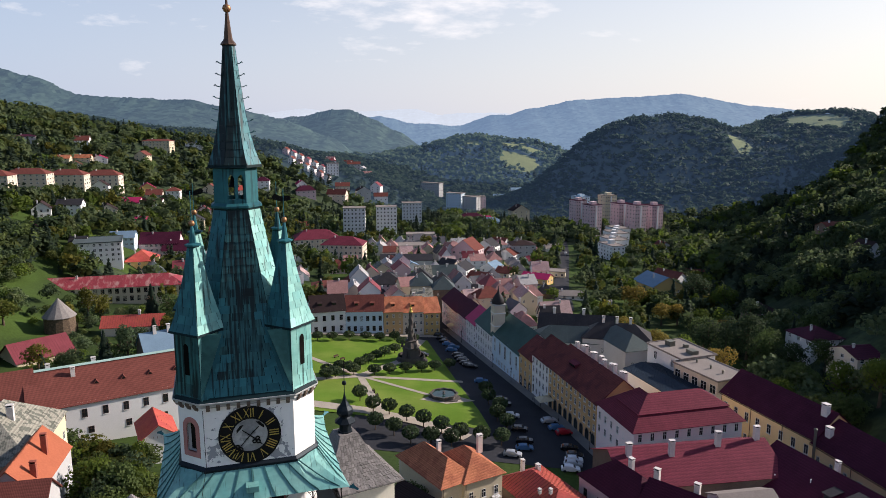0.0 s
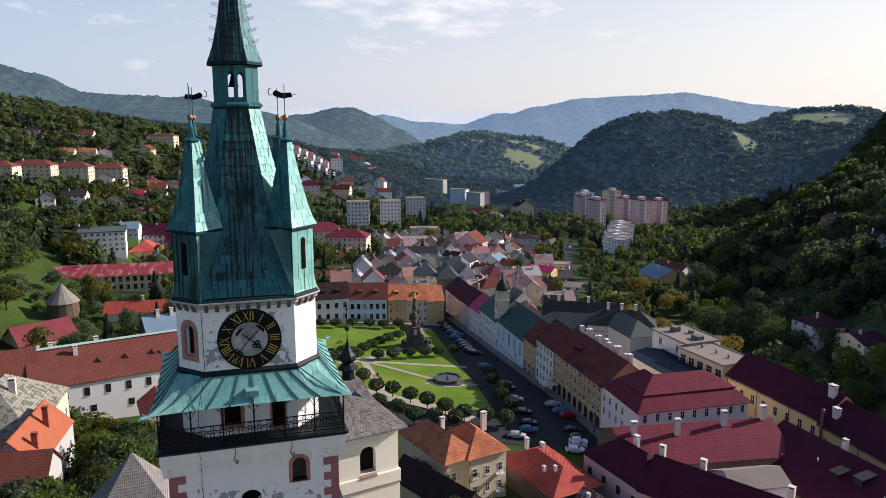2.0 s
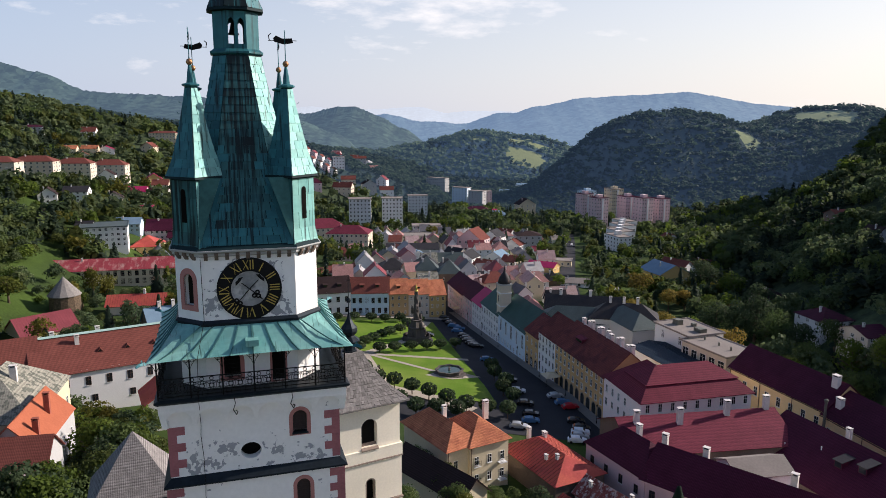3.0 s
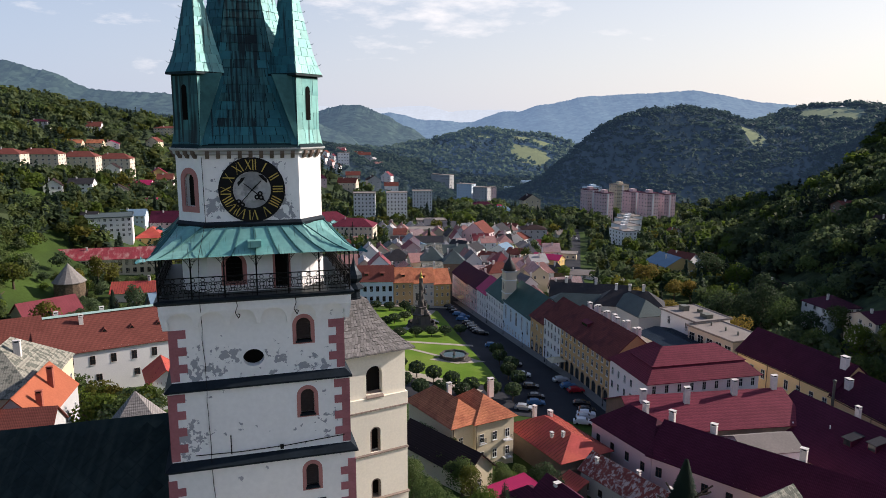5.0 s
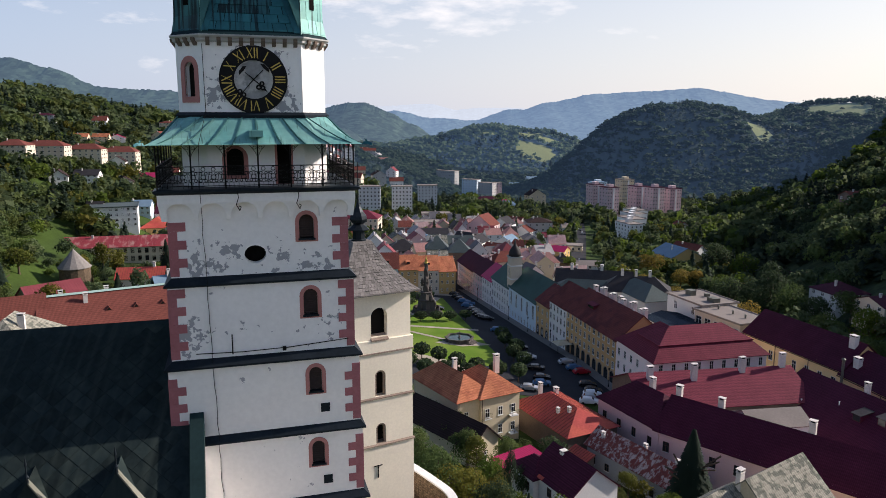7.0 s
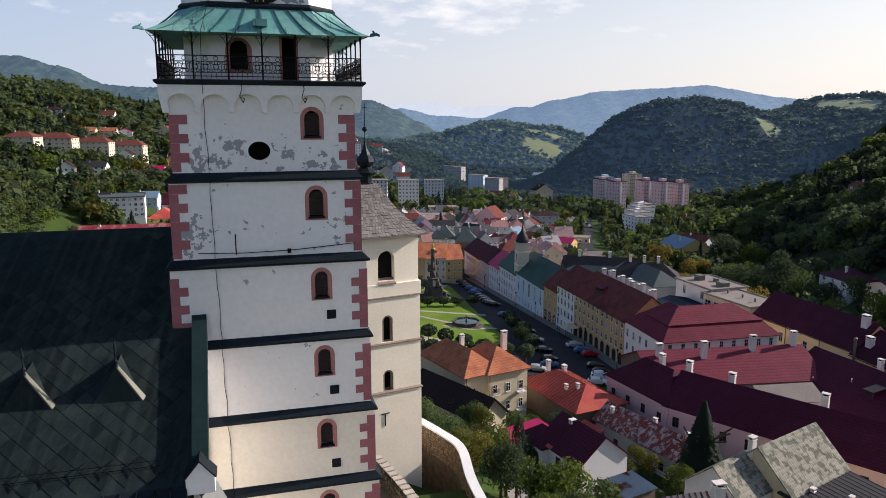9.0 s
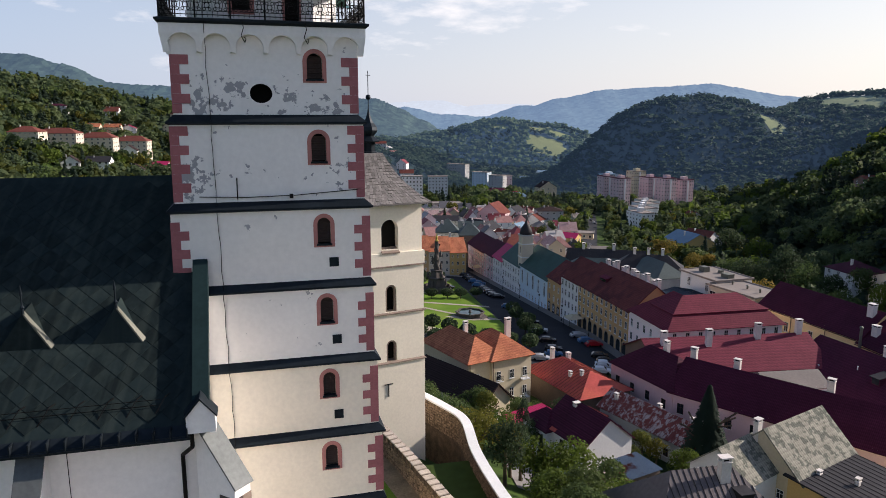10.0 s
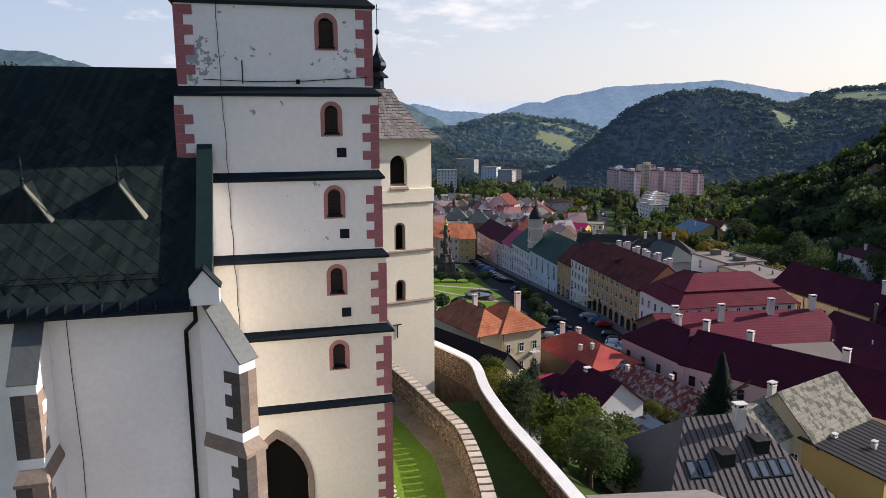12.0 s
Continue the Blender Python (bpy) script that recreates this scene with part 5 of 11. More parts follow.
for cx in (-5.95, -9.1, -12.25, -15.4):
    # small triangular ventilation dormers
    y0, y1 = -6.3, -4.98
    gz = Geo()
    gz.add([(cx - 0.95, y0, nave_z(y0)), (cx + 0.85, y0, nave_z(y0)), (cx - 0.05, y0 + 0.25, nave_z(y1) + 0.1), (cx - 0.05, y1 + 0.2, nave_z(y1 + 0.2))], [(0, 1, 2), (1, 3, 2), (0, 2, 3)])
    dm = part("dormer", gz, M_NAVEROOF, nave, "small triangular roof dormer with a finial")
    part("edge_board", Geo().slab([(cx + 0.85, y0 - 0.04, nave_z(y0) + 0.02), (cx - 0.05, y0 + 0.2, nave_z(y1) + 0.12), (cx - 0.05, y0 + 0.42, nave_z(y1) + 0.16), (cx + 0.95, y0 + 0.12, nave_z(y0) + 0.12)], 0.05), M_COPPERPALE, dm, "pale sheet metal dormer edge")
    part("finial", Geo().lathe([(0.07, nave_z(y1)), (0.05, nave_z(y1) + 0.25), (0.09, nave_z(y1) + 0.3), (0.03, nave_z(y1) + 0.4), (0.03, nave_z(y1) + 0.75), (0.06, nave_z(y1) + 0.8), (0.01, nave_z(y1) + 1.15)], 8, cx - 0.05, y0 + 0.25), M_LEDGE, dm)


def buttress(m, label):
    """Stepped buttress, local x along the wall, -y outwards, with a sloping metal cap."""
    b = part("buttress", Geo().box(-0.38, 0.38, -1.85, 0, 38.2, 41.6).box(-0.46, 0.46, -2.05, 0, 30.5, 38.2).loft([[(x, 0, 41.6), (x, -1.85, 41.6), (x, -1.8, 41.7), (x, 0, 43.75)] for x in (-0.38, 0.38)]), M_PLASTER, nave, label, at=m)
    part("cap", Geo().slab([(-0.44, -1.98, 41.55), (0.44, -1.98, 41.55), (0.44, 0.1, 43.88), (-0.44, 0.1, 43.88)], 0.07), M_CAPSHEET, b, "grey sheet metal sloping cap")
    part("step", Geo().loft([[(-w, -d, z), (w, -d, z), (w, 0, z), (-w, 0, z)] for w, d, z in ((0.52, 2.15, 38.1), (0.52, 2.15, 38.22), (0.38, 1.85, 38.6))]), M_STONE, b, "sloping stone offset")
    z, i = 30.6, 0
    while z < 41.0:
        w = 0.75 if i % 2 else 0.4
        for sx in (-1, 1):
            key = ("bq", i % 2, sx, z > 38.2)
            d = 1.85 if z > 38.2 else 2.05
            hw = 0.38 if z > 38.2 else 0.46
            if key not in CACHE:
                # quoins left of the buttress are darker than those right of it
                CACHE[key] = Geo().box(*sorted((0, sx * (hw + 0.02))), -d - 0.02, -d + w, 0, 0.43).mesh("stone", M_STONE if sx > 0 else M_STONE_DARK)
            if not 37.75 < z < 38.55:
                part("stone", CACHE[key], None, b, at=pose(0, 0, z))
        z += 0.44
        i += 1


buttress(pose(-3.0, -8.4, 0, 0, 0, 45), "white corner buttress with sandstone quoins")
for x in (-8.6, -15.4, -22.2):
    buttress(pose(x, NY, 0), "white wall buttress with dark stone quoins")

# ---- gate tower behind ----
GM = pose(-8.05, 55.41, 0, 0, 0, 30.0)
gate = thing("gate_tower", "square white castle tower with a grey shingle roof and onion lantern", "tower", GM)
GL = [(26.0, 35.93, 3.14), (35.93, 39.82, 3.10), (39.82, 43.48, 3.08), (43.48, 44.5, 3.14), (44.5, 48.2, 2.98)]
GW = {1: (0.32, 35.95, 0.85, 1.75), 2: (0.32, 39.95, 0.9, 2.1), 4: (0.32, 44.75, 1.35, 2.25)}
for k, (z0, z1, h) in enumerate(GL):
    gz = Geo()
    holes = [arch(*GW[k], 10)] if k in GW else []
    panel(gz, [(-h, z0), (h, z0), (h, z1), (-h, z1)], holes, lambda u, v, d, h=h: (u, -h + d, v), 0.55)
    gz.box(h - 0.5, h, -h + 0.55, h, z0, z1).box(-h, -h + 0.5, -h + 0.55, h, z0, z1).box(-h + 0.5, h - 0.5, h - 0.5, h, z0, z1)
    part("wall_storey", gz, M_CREAM, gate, "smooth white plaster storey")
    if k in (0, 1, 2):
        part("ledge", Geo().loft([[(-q, -q, z), (q, -q, z), (q, q, z), (-q, q, z)] for q, z in ((h, z1 - 0.1), (h + 0.1, z1 - 0.06), (h + 0.1, z1 + 0.02), (h - 0.05, z1 + 0.12))]), M_STONE, gate, "thin weathered stone string course")
    if k in (1, 2):
        cx, wz, ww, wh = GW[k]
        part("window", panel(Geo(), arch(cx, wz - 0.1, ww + 0.05, wh + 0.12, 10), [arch(cx, wz + 0.05, ww - 0.3, wh - 0.2, 10)], lambda u, v, d, h=h: (u, -h + 0.1 + d, v), 0.2), M_STONE, gate, "narrow round-headed window with stone frame")
    if k == 4:
        part("sill", Geo().loft([[(-0.4, -3.2, z), (1.04, -3.2, z), (1.0, -2.6, z + 0.35), (-0.36, -2.6, z + 0.35)] for z in (44.45, 44.55)]), M_STONE, gate, "worn sloping stone sill")
part("dark_core", Geo().box(-2.45, 2.45, -2.4, 2.45, 26, 48), M_SHADEFILL, gate, "dark unlit interior")
GR = [(48.1, 3.0), (48.12, 3.6), (48.2, 3.6), (48.75, 2.9), (49.5, 2.15), (50.4, 1.5), (51.2, 1.05), (51.8, 0.78)]
groof = part("roof", Geo().loft([[(-h, -h, z), (h, -h, z), (h, h, z), (-h, h, z)] for z, h in GR]), M_SHINGLE, gate, "concave roof of grey weathered shingles")
gr_rings = [[(-h, -h, z), (h, -h, z), (h, h, z), (-h, h, z)] for z, h in GR[2:]]
for side in (0, 1, 3):
    plates("shingle", groof, gr_rings, side, 48.22, 51.75, 0.22, 0.25, M_SHINGLE, 0.035, 0.02, joined=side > 0, drop=0.03, seed=21)
lant = part("lantern", Geo().lathe([(0.62, 51.7), (0.62, 51.9), (0.5, 51.92), (0.5, 52.6), (0.85, 52.62), (0.88, 52.7), (0.5, 53.0), (0.4, 53.1), (0.62, 53.3), (0.72, 53.5), (0.66, 53.75), (0.42, 54.05), (0.2, 54.45), (0.08, 54.9), (0.035, 55.2), (0.03, 57.4)], 8), M_LEDGE, gate, "dark onion-shaped roof lantern")
part("ball", Geo().lathe([(0.02, 55.75), (0.15, 55.82), (0.2, 55.95), (0.15, 56.1), (0.02, 56.16)], 12), M_LEDGE, lant, smooth=True)
part("cross", Geo().box(-0.02, 0.02, -0.02, 0.02, 57.2, 57.9).box(-0.18, 0.18, -0.02, 0.02, 57.55, 57.6), M_IRON, lant)


# ---- castle walls ----
def wall_along(name, pts, zs, width, drop, material, label, cap_mat=None, cap_w=0.0, cap_t=0.12):
    """A wall that follows a line; zs are the tops at each point."""
    w = thing(name, label, "wall", kind="structure")
    rows, caps = [], []
    for i, (x, y) in enumerate(pts):
        a = Vector(pts[max(i - 1, 0)])
        b = Vector(pts[min(i + 1, len(pts) - 1)])
        t = (b - a).normalized()
        s = Vector((-t.y, t.x))
        rows.append([(x + s.x * k, y + s.y * k, z) for k, z in ((width / 2, zs[i] - drop), (width / 2, zs[i]), (-width / 2, zs[i]), (-width / 2, zs[i] - drop))])
        q = width / 2 + cap_w
        caps.append([(x + s.x * k, y + s.y * k, z) for k, z in ((q, zs[i]), (q, zs[i] + cap_t), (-q, zs[i] + cap_t), (-q, zs[i]))])
    part("body", Geo().loft(rows), material, w)
    if cap_mat:
        part("coping", Geo().loft(caps), cap_mat, w, "smooth pale coping")
    return w


def bend(pts, n=5):
    """Points along a smooth line through pts."""
    out = []
    for i in range(len(pts) - 1):
        p0, p1, p2, p3 = (Vector(pts[max(0, min(len(pts) - 1, i + k))]) for k in (-1, 0, 1, 2))
        for j in range(n):
            t = j / n
            out.append(tuple(0.5 * ((2 * p1) + (p2 - p0) * t + (2 * p0 - 5 * p1 + 4 * p2 - p3) * t * t + (3 * p1 - p0 - 3 * p2 + p3) * t ** 3)))
    out.append(tuple(pts[-1]))
    return out


OUTER = bend([(-4.9, 60.6), (-2.3, 57.4), (-0.6, 54.6), (0.25, 49.3), (1.65, 44.1), (3.1, 39.8), (4.35, 36.0), (6.2, 30), (7.5, 22), (8, 10)])
wo = wall_along("wall_outer", OUTER, [30.45] * len(OUTER), 0.55, 6.5, M_RUBBLE, "brown rubble castle wall with a smooth white coping", M_COPING, 0.1, 0.15)
INNER = bend([(-6.6, 48.5), (-4.77, 45.3), (-3.7, 43.2), (-1.84, 39.5), (-1.15, 37.9), (-0.42, 34.6), (0.27, 30.0), (0.6, 24), (0.5, 14)])
wi = wall_along("wall_inner", INNER, [32.22] * len(INNER), 0.5, 5.0, M_RUBBLE, "brown rubble parapet wall with slab-topped merlons")


def walk_line(pts, step):
    """Points at even steps along a line, with the direction there."""
    out, left = [], 0.0
    for p, q in zip(pts, pts[1:]):
        p, q = Vector(p), Vector(q)
        ln = (q - p).length
        d = (q - p) / ln
        while left < ln:
            out.append((p + d * left, d))
            left += step
        left -= ln
    return out


mer = Geo().box(-0.22, 0.22, -0.27, 0.27, 0, 0.43).mesh("merlon", M_RUBBLE)
slabm = Geo().loft([[(-0.26, -0.34, 0.43), (0.26, -0.34, 0.43), (0.26, 0.34, 0.43), (-0.26, 0.34, 0.43)], [(-0.25, -0.33, 0.5), (0.25, -0.33, 0.5), (0.25, 0.33, 0.5), (-0.25, 0.33, 0.5)]]).mesh("slab", M_SLABTOP)
for p, d in walk_line(INNER, 0.68):
    me = part("merlon", mer, None, wi, at=pose(p.x, p.y, 32.22, 0, 0, math.degrees(math.atan2(d.y, d.x))))
    part("slab", slabm, None, me, "weathered stone slab")


def wall_stones(parent, pts, half, top, rows, seed, y0):
    """Uneven stones standing proud on both faces of a rubble wall."""
    rng = random.Random(seed)
    rest = Geo()
    for r in range(rows):
        z = top - 0.24 * (r + 1)
        for p, d in walk_line(pts, 0.36):
            for sg in (1, -1):
                s = Vector((-d.y, d.x)) * sg
                w, h = rng.uniform(0.12, 0.17), rng.uniform(0.17, 0.22)
                e = rng.uniform(0.04, 0.09)
                o = p + d * rng.uniform(-0.06, 0.06) + s * half
                zz = z + rng.uniform(-0.03, 0.03)
                rings = []
                for k, f in ((0.0, 1.0), (e, 0.8)):
                    rings.append([(o.x + s.x * k + d.x * u * w * f, o.y + s.y * k + d.y * u * w * f, zz + h / 2 + v * h / 2 * f) for u, v in ((-1, -0.9), (0.1, -1), (1, -0.7), (0.95, 0.8), (-0.2, 1), (-1, 0.7))])
                if sg > 0 and r < 4 and y0 < p.y < y0 + 8:
                    part("stone", Geo().loft(rings), M_RUBBLESTONE, parent)
                else:
                    rest.loft(rings)
    tagged(part("stone", rest, M_RUBBLESTONE, parent), kind="stuff")


M_RUBBLESTONE = mat("brown_wall_stone", (0.30, 0.215, 0.145), 0.92, 0.6, 2.8, 9, 0.4, rand=0.4)
wall_stones(wi, INNER, 0.25, 32.2, 6, 3, 36.5)
wall_stones(wo, OUTER, 0.275, 30.42, 9, 4, 38.0)
wl_ = thing("wall_lamp", "small dark floodlight on a bracket on the wall", "lamp", pose(2.35, 41.9, 29.6))
part("body", Geo().box(-0.28, -0.05, -0.16, 0.16, 0, 0.22), M_IRON, wl_)
part("glass", Geo().box(-0.30, -0.28, -0.13, 0.13, 0.03, 0.19), M_COPING, wl_)
part("bracket", Geo().rod((-0.05, 0, 0.1), (0.1, 0, 0.1), 0.03, 6), M_IRON, wl_)


def strip_between(name, a, b, z, material, label, category):
    """A level sheet between two lines of equally many points."""
    q = Geo()
    n = len(a)
    k = 4
    pts = [(p[0] + (r[0] - p[0]) * j / k, p[1] + (r[1] - p[1]) * j / k, z) for p, r in zip(a, b) for j in range(k + 1)]
    q.add(pts, [((k + 1) * i + j, (k + 1) * i + j + 1, (k + 1) * (i + 1) + j + 1, (k + 1) * (i + 1) + j) for i in range(n - 1) for j in range(k)])
    return solid(name, q, material, label, category, kind="structure")


def inset(pts, off):
    out = []
    for i, p in enumerate(pts):
        t = (Vector(pts[min(i + 1, len(pts) - 1)]) - Vector(pts[max(i - 1, 0)])).normalized()
        out.append((p[0] + t.y * off, p[1] - t.x * off))
    return out


strip_between("churchyard", inset(INNER, 1.6), [(-11.5 + 0.02 * i, p[1] - 1.0) for i, p in enumerate(INNER)], 31.0, M_YARD, "bright green mown churchyard grass beside the tower", "lawn")
strip_between("path", inset(INNER, 0.22), inset(INNER, 1.65), 31.03, M_COBBLE, "narrow brown cobbled path along the parapet wall", "path")
near_outer = [min(OUTER, key=lambda o: (Vector(o) - Vector(p)).length) for p in inset(INNER, -4.0)]
# darker grass colour here makes up for missing shade between the walls
strip_between("wall_walk", inset(INNER, -0.2), near_outer, 29.25, M_GRASS, "strip of grass between the two castle walls", "lawn")

# a drip strip of pale broken stone round the tower's foot
drip = thing("stone_strip", "drip strip of pale broken stones round the tower foot", "gravel", kind="stuff")
dr = random.Random(6)
dg = Geo()
for i in range(420):
    u, v = (dr.uniform(4.45, 5.1), dr.uniform(-5.1, 5)) if i % 2 else (dr.uniform(-2.5, 5.1), dr.uniform(-5.1, -4.5))
    r = dr.uniform(0.06, 0.15)
    p = TM @ Vector((u, v, 31.0 + r * 0.3))
    ph = dr.uniform(0, 6)
    dg.loft([[(p.x + r * k * math.cos(ph + q * 1.257) * (0.8 + 0.4 * ((q * 7 + i) % 3) / 2), p.y + r * k * math.sin(ph + q * 1.257), p.z + z * r) for q in range(5)] for k, z in ((0.7, -0.4), (1.0, 0.0), (0.6, 0.5))])
part("stones", dg, M_SLABTOP, drip)
part("anchor_iron", Geo().box(-0.35, 0.35, -3.2, -3.14, 34.2, 34.26).box(-0.03, 0.03, -3.2, -3.14, 33.2, 34.2), M_IRON, gate, "iron wall anchor")

# ---- houses ----
FOOT = []


def win_mesh(w, h, frame_mat=None, cross=True, glazed=True):
    """A shared window: frame with sash bars, and its glass set back in the openings, face at y = 0 looking to -y."""
    fm = frame_mat or M_WHITE
    key = ("win", w, h, fm.name, cross, glazed)
    if key not in CACHE:
        f, b = 0.05, 0.02
        x0, x1, z0, z1, zm = -w / 2 + f, w / 2 - f, f, h - f, h * 0.62
        cells = [(x0, -b, z0, zm - b), (b, x1, z0, zm - b), (x0, -b, zm + b, z1), (b, x1, zm + b, z1)] if cross else [(x0, x1, z0, z1)]
        holes = [[(p, r), (q, r), (q, s), (p, s)] for p, q, r, s in cells]
        g = panel(Geo(), [(-w / 2, -0.04), (w / 2, -0.04), (w / 2, h), (-w / 2, h)], holes, lambda u, v, d: (u, -0.05 + d, v), 0.07)
        if glazed:
            n = 4 + 4 * len(cells)
            for k in range(len(cells)):
                o = n + 4 + 4 * k
                g.f.append([o, o + 1, o + 2, o + 3])
                g.m.append(1)
        CACHE[key] = g.mesh("window", [fm, M_GLASS])
    return CACHE[key]


def pane_mesh(w, h):
    key = ("pane", w, h)
    if key not in CACHE:
        CACHE[key] = Geo().box(-w / 2 + 0.05, w / 2 - 0.05, 0.0, 0.014, 0.05, h - 0.05).mesh("pane", M_GLASS)
    return CACHE[key]


def sill_mesh(w):
    key = ("sill", w)
    if key not in CACHE:
        CACHE[key] = Geo().box(-w / 2 - 0.1, w / 2 + 0.1, -0.14, 0.02, -0.12, -0.04).mesh("sill", M_COPING)
    return CACHE[key]


def chimney_mesh(w, h, m):
    """A stack with a plinth band, a corbelled head with smoke holes and a covering slab."""
    key = ("chim", w, h, m.name)
    if key not in CACHE:
        q = Geo()
        v = w * 0.72
        rings = [(0, -1.5), (0, h - 0.5), (0.06, h - 0.46), (0.06, h - 0.38), (0, h - 0.34)]
        q.loft([[(-w / 2 - e, -v / 2 - e, z), (w / 2 + e, -v / 2 - e, z), (w / 2 + e, v / 2 + e, z), (-w / 2 - e, v / 2 + e, z)] for e, z in rings])
        for sx in (-1, 1):
            for sy in (-1, 1):
                q.box(*sorted((sx * w / 2, sx * (w / 2 - 0.14))), *sorted((sy * v / 2, sy * (v / 2 - 0.14))), h - 0.34, h - 0.06)
        q.box(-w / 2 - 0.08, w / 2 + 0.08, -v / 2 - 0.08, v / 2 + 0.08, h - 0.06, h + 0.04)
        q.slot = 1
        q.box(-w / 2 + 0.15, w / 2 - 0.15, -v / 2 + 0.15, v / 2 - 0.15, h - 0.34, h - 0.07)
        CACHE[key] = q.mesh("chimney", [m, M_SHADEFILL])
    return CACHE[key]


def roof_z(H, R, D, v):
    return H + R * (1 - abs(2 * v / D - 1))


def dormer(h, u, v, w, hh, H, R, D, wall_m, roof_m, kind="shed"):
    """A dormer standing on the front slope at (u, v)."""
    z = roof_z(H, R, D, v)
    t = R / (D / 2)
    run = hh / t
    q = Geo().loft([[(u - w / 2 + e, v, z), (u - w / 2 + e, v, z + hh), (u - w / 2 + e, v + run, z + hh)] for e in (0, w)])
    d = part("dormer", q, wall_m, h, "roof dormer with a small window")
    if kind == "shed":
        part("dormer_roof", Geo().slab([(u - w / 2 - 0.2, v - 0.3, z + hh), (u + w / 2 + 0.2, v - 0.3, z + hh), (u + w / 2 + 0.2, v + run * 1.25, z + hh + run * 0.25 * t + 0.15), (u - w / 2 - 0.2, v + run * 1.25, z + hh + run * 0.25 * t + 0.15)], 0.1), roof_m, d)
    part("pane", Geo().box(u - w / 2 + 0.18, u + w / 2 - 0.18, v - 0.03, v + 0.02, z + 0.2, z + hh - 0.15), M_GLASS, d)


def skylight(h, u, v, w, ln, H, R, D, side=0):
    """A roof window lying in the front slope, its sash frame proud of the roof."""
    t = R / (D / 2)
    q, gl = Geo(), Geo()
    c = 1 / math.hypot(1, t)
    a, b = v, v + ln * c

    def at(x, y, k):
        z = H - 0.27 * t + (R + 0.27 * t) / (D / 2 + 0.45) * (y + 0.45) + k
        return (x, y, z)
    f = 0.09
    for x0, x1, y0, y1 in ((u, u + w, a, a + f), (u, u + w, b - f, b), (u, u + f, a + f, b - f), (u + w - f, u + w, a + f, b - f)):
        q.loft([[at(x0, y0, k), at(x1, y0, k), at(x1, y1, k), at(x0, y1, k)] for k in (0.0, 0.12)])
    gl.loft([[at(u + f, a + f, k), at(u + w - f, a + f, k), at(u + w - f, b - f, k), at(u + f, b - f, k)] for k in (0.0, 0.07)])
    s = part("skylight", q, M_LEDGE, h, "roof window with a dark frame")
    part("pane", gl, M_SKYLIGHT, s)


def house(name, label, x, y, z, ang, L, D, H, R, roof, wall_m, roof_m, wins=(), chims=(), over=0.45, category="house", group="", down=4.0, hip=None, frame_m=None, seams=0.0):
    """Front along local x, depth along +y, walls H high, roof R higher.
    wins: (side, columns, sills, w, h) with side f, b, l or r; sills are heights.
    chims: (u, v, height, width) in parts of L and D."""
    h = thing(name, label, category, pose(x, y, z, 0, 0, ang), group)
    FOOT.append((x, y, radians(ang), L, D))
    body = Geo().box(0, L, 0, D, -down, H)
    o = over
    t = R / (D / 2)
    rz = H + R
    g = Geo()
    if roof == "gable":
        body.loft([[(xx, 0, H), (xx, D, H), (xx, D / 2, rz - 0.05)] for xx in (0.0, L)])
        g.slab([(-o, -o, H - o * t), (L + o, -o, H - o * t), (L + o, D / 2, rz), (-o, D / 2, rz)], 0.16)
        g.slab([(L + o, D + o, H - o * t), (-o, D + o, H - o * t), (-o, D / 2, rz), (L + o, D / 2, rz)], 0.16)
    elif roof == "gable_y":
        t = R / (L / 2)
        body.loft([[(0, yy, H), (L, yy, H), (L / 2, yy, rz - 0.05)] for yy in (0.0, D)])
        g.slab([(-o, -o, H - o * t), (L / 2, -o, rz), (L / 2, D + o, rz), (-o, D + o, H - o * t)], 0.16)
        g.slab([(L + o, D + o, H - o * t), (L / 2, D + o, rz), (L / 2, -o, rz), (L + o, -o, H - o * t)], 0.16)
    elif roof == "hip":
        i = hip if hip is not None else min(L, D) / 2 * 0.95
        e = H - o * t * 0.6
        if L >= D:
            a, b = (min(i, L / 2 - 0.05), D / 2, rz), (max(L - i, L / 2 + 0.05), D / 2, rz)
            g.slab([(-o, -o, e), (L + o, -o, e), b, a], 0.16)
            g.slab([(L + o, D + o, e), (-o, D + o, e), a, b], 0.16)
            g.slab([(-o, D + o, e), (-o, -o, e), a], 0.16)
            g.slab([(L + o, -o, e), (L + o, D + o, e), b], 0.16)
        else:
            a, b = (L / 2, min(i, D / 2 - 0.05), rz), (L / 2, max(D - i, D / 2 + 0.05), rz)
            g.slab([(-o, -o, e), (L + o, -o, e), a], 0.16)
            g.slab([(L + o, D + o, e), (-o, D + o, e), b], 0.16)
            g.slab([(-o, D + o, e), (-o, -o, e), a, b], 0.16)
            g.slab([(L + o, -o, e), (L + o, D + o, e), b, a], 0.16)
    elif roof == "two_tier":
        def ring(inset, zz):
            return [(inset, inset, zz), (L - inset, inset, zz), (L - inset, D - inset, zz), (inset, D - inset, zz)]
        g.loft([ring(-0.6, H - 0.35), ring(-0.6, H - 0.2), ring(2.3, H + R * 0.45), ring(2.05, H + R * 0.46), ring(2.05, H + R * 0.5)])
        g.loft([ring(2.1, H + R * 0.49), [(D / 2 - 0.1, D / 2 - 0.05, rz), (L - D / 2 + 0.1, D / 2 - 0.05, rz), (L - D / 2 + 0.1, D / 2 + 0.05, rz), (D / 2 - 0.1, D / 2 + 0.05, rz)]])
    elif roof == "flat":
        g.box(-o, L + o, -o, D + o, H, H + 0.25)
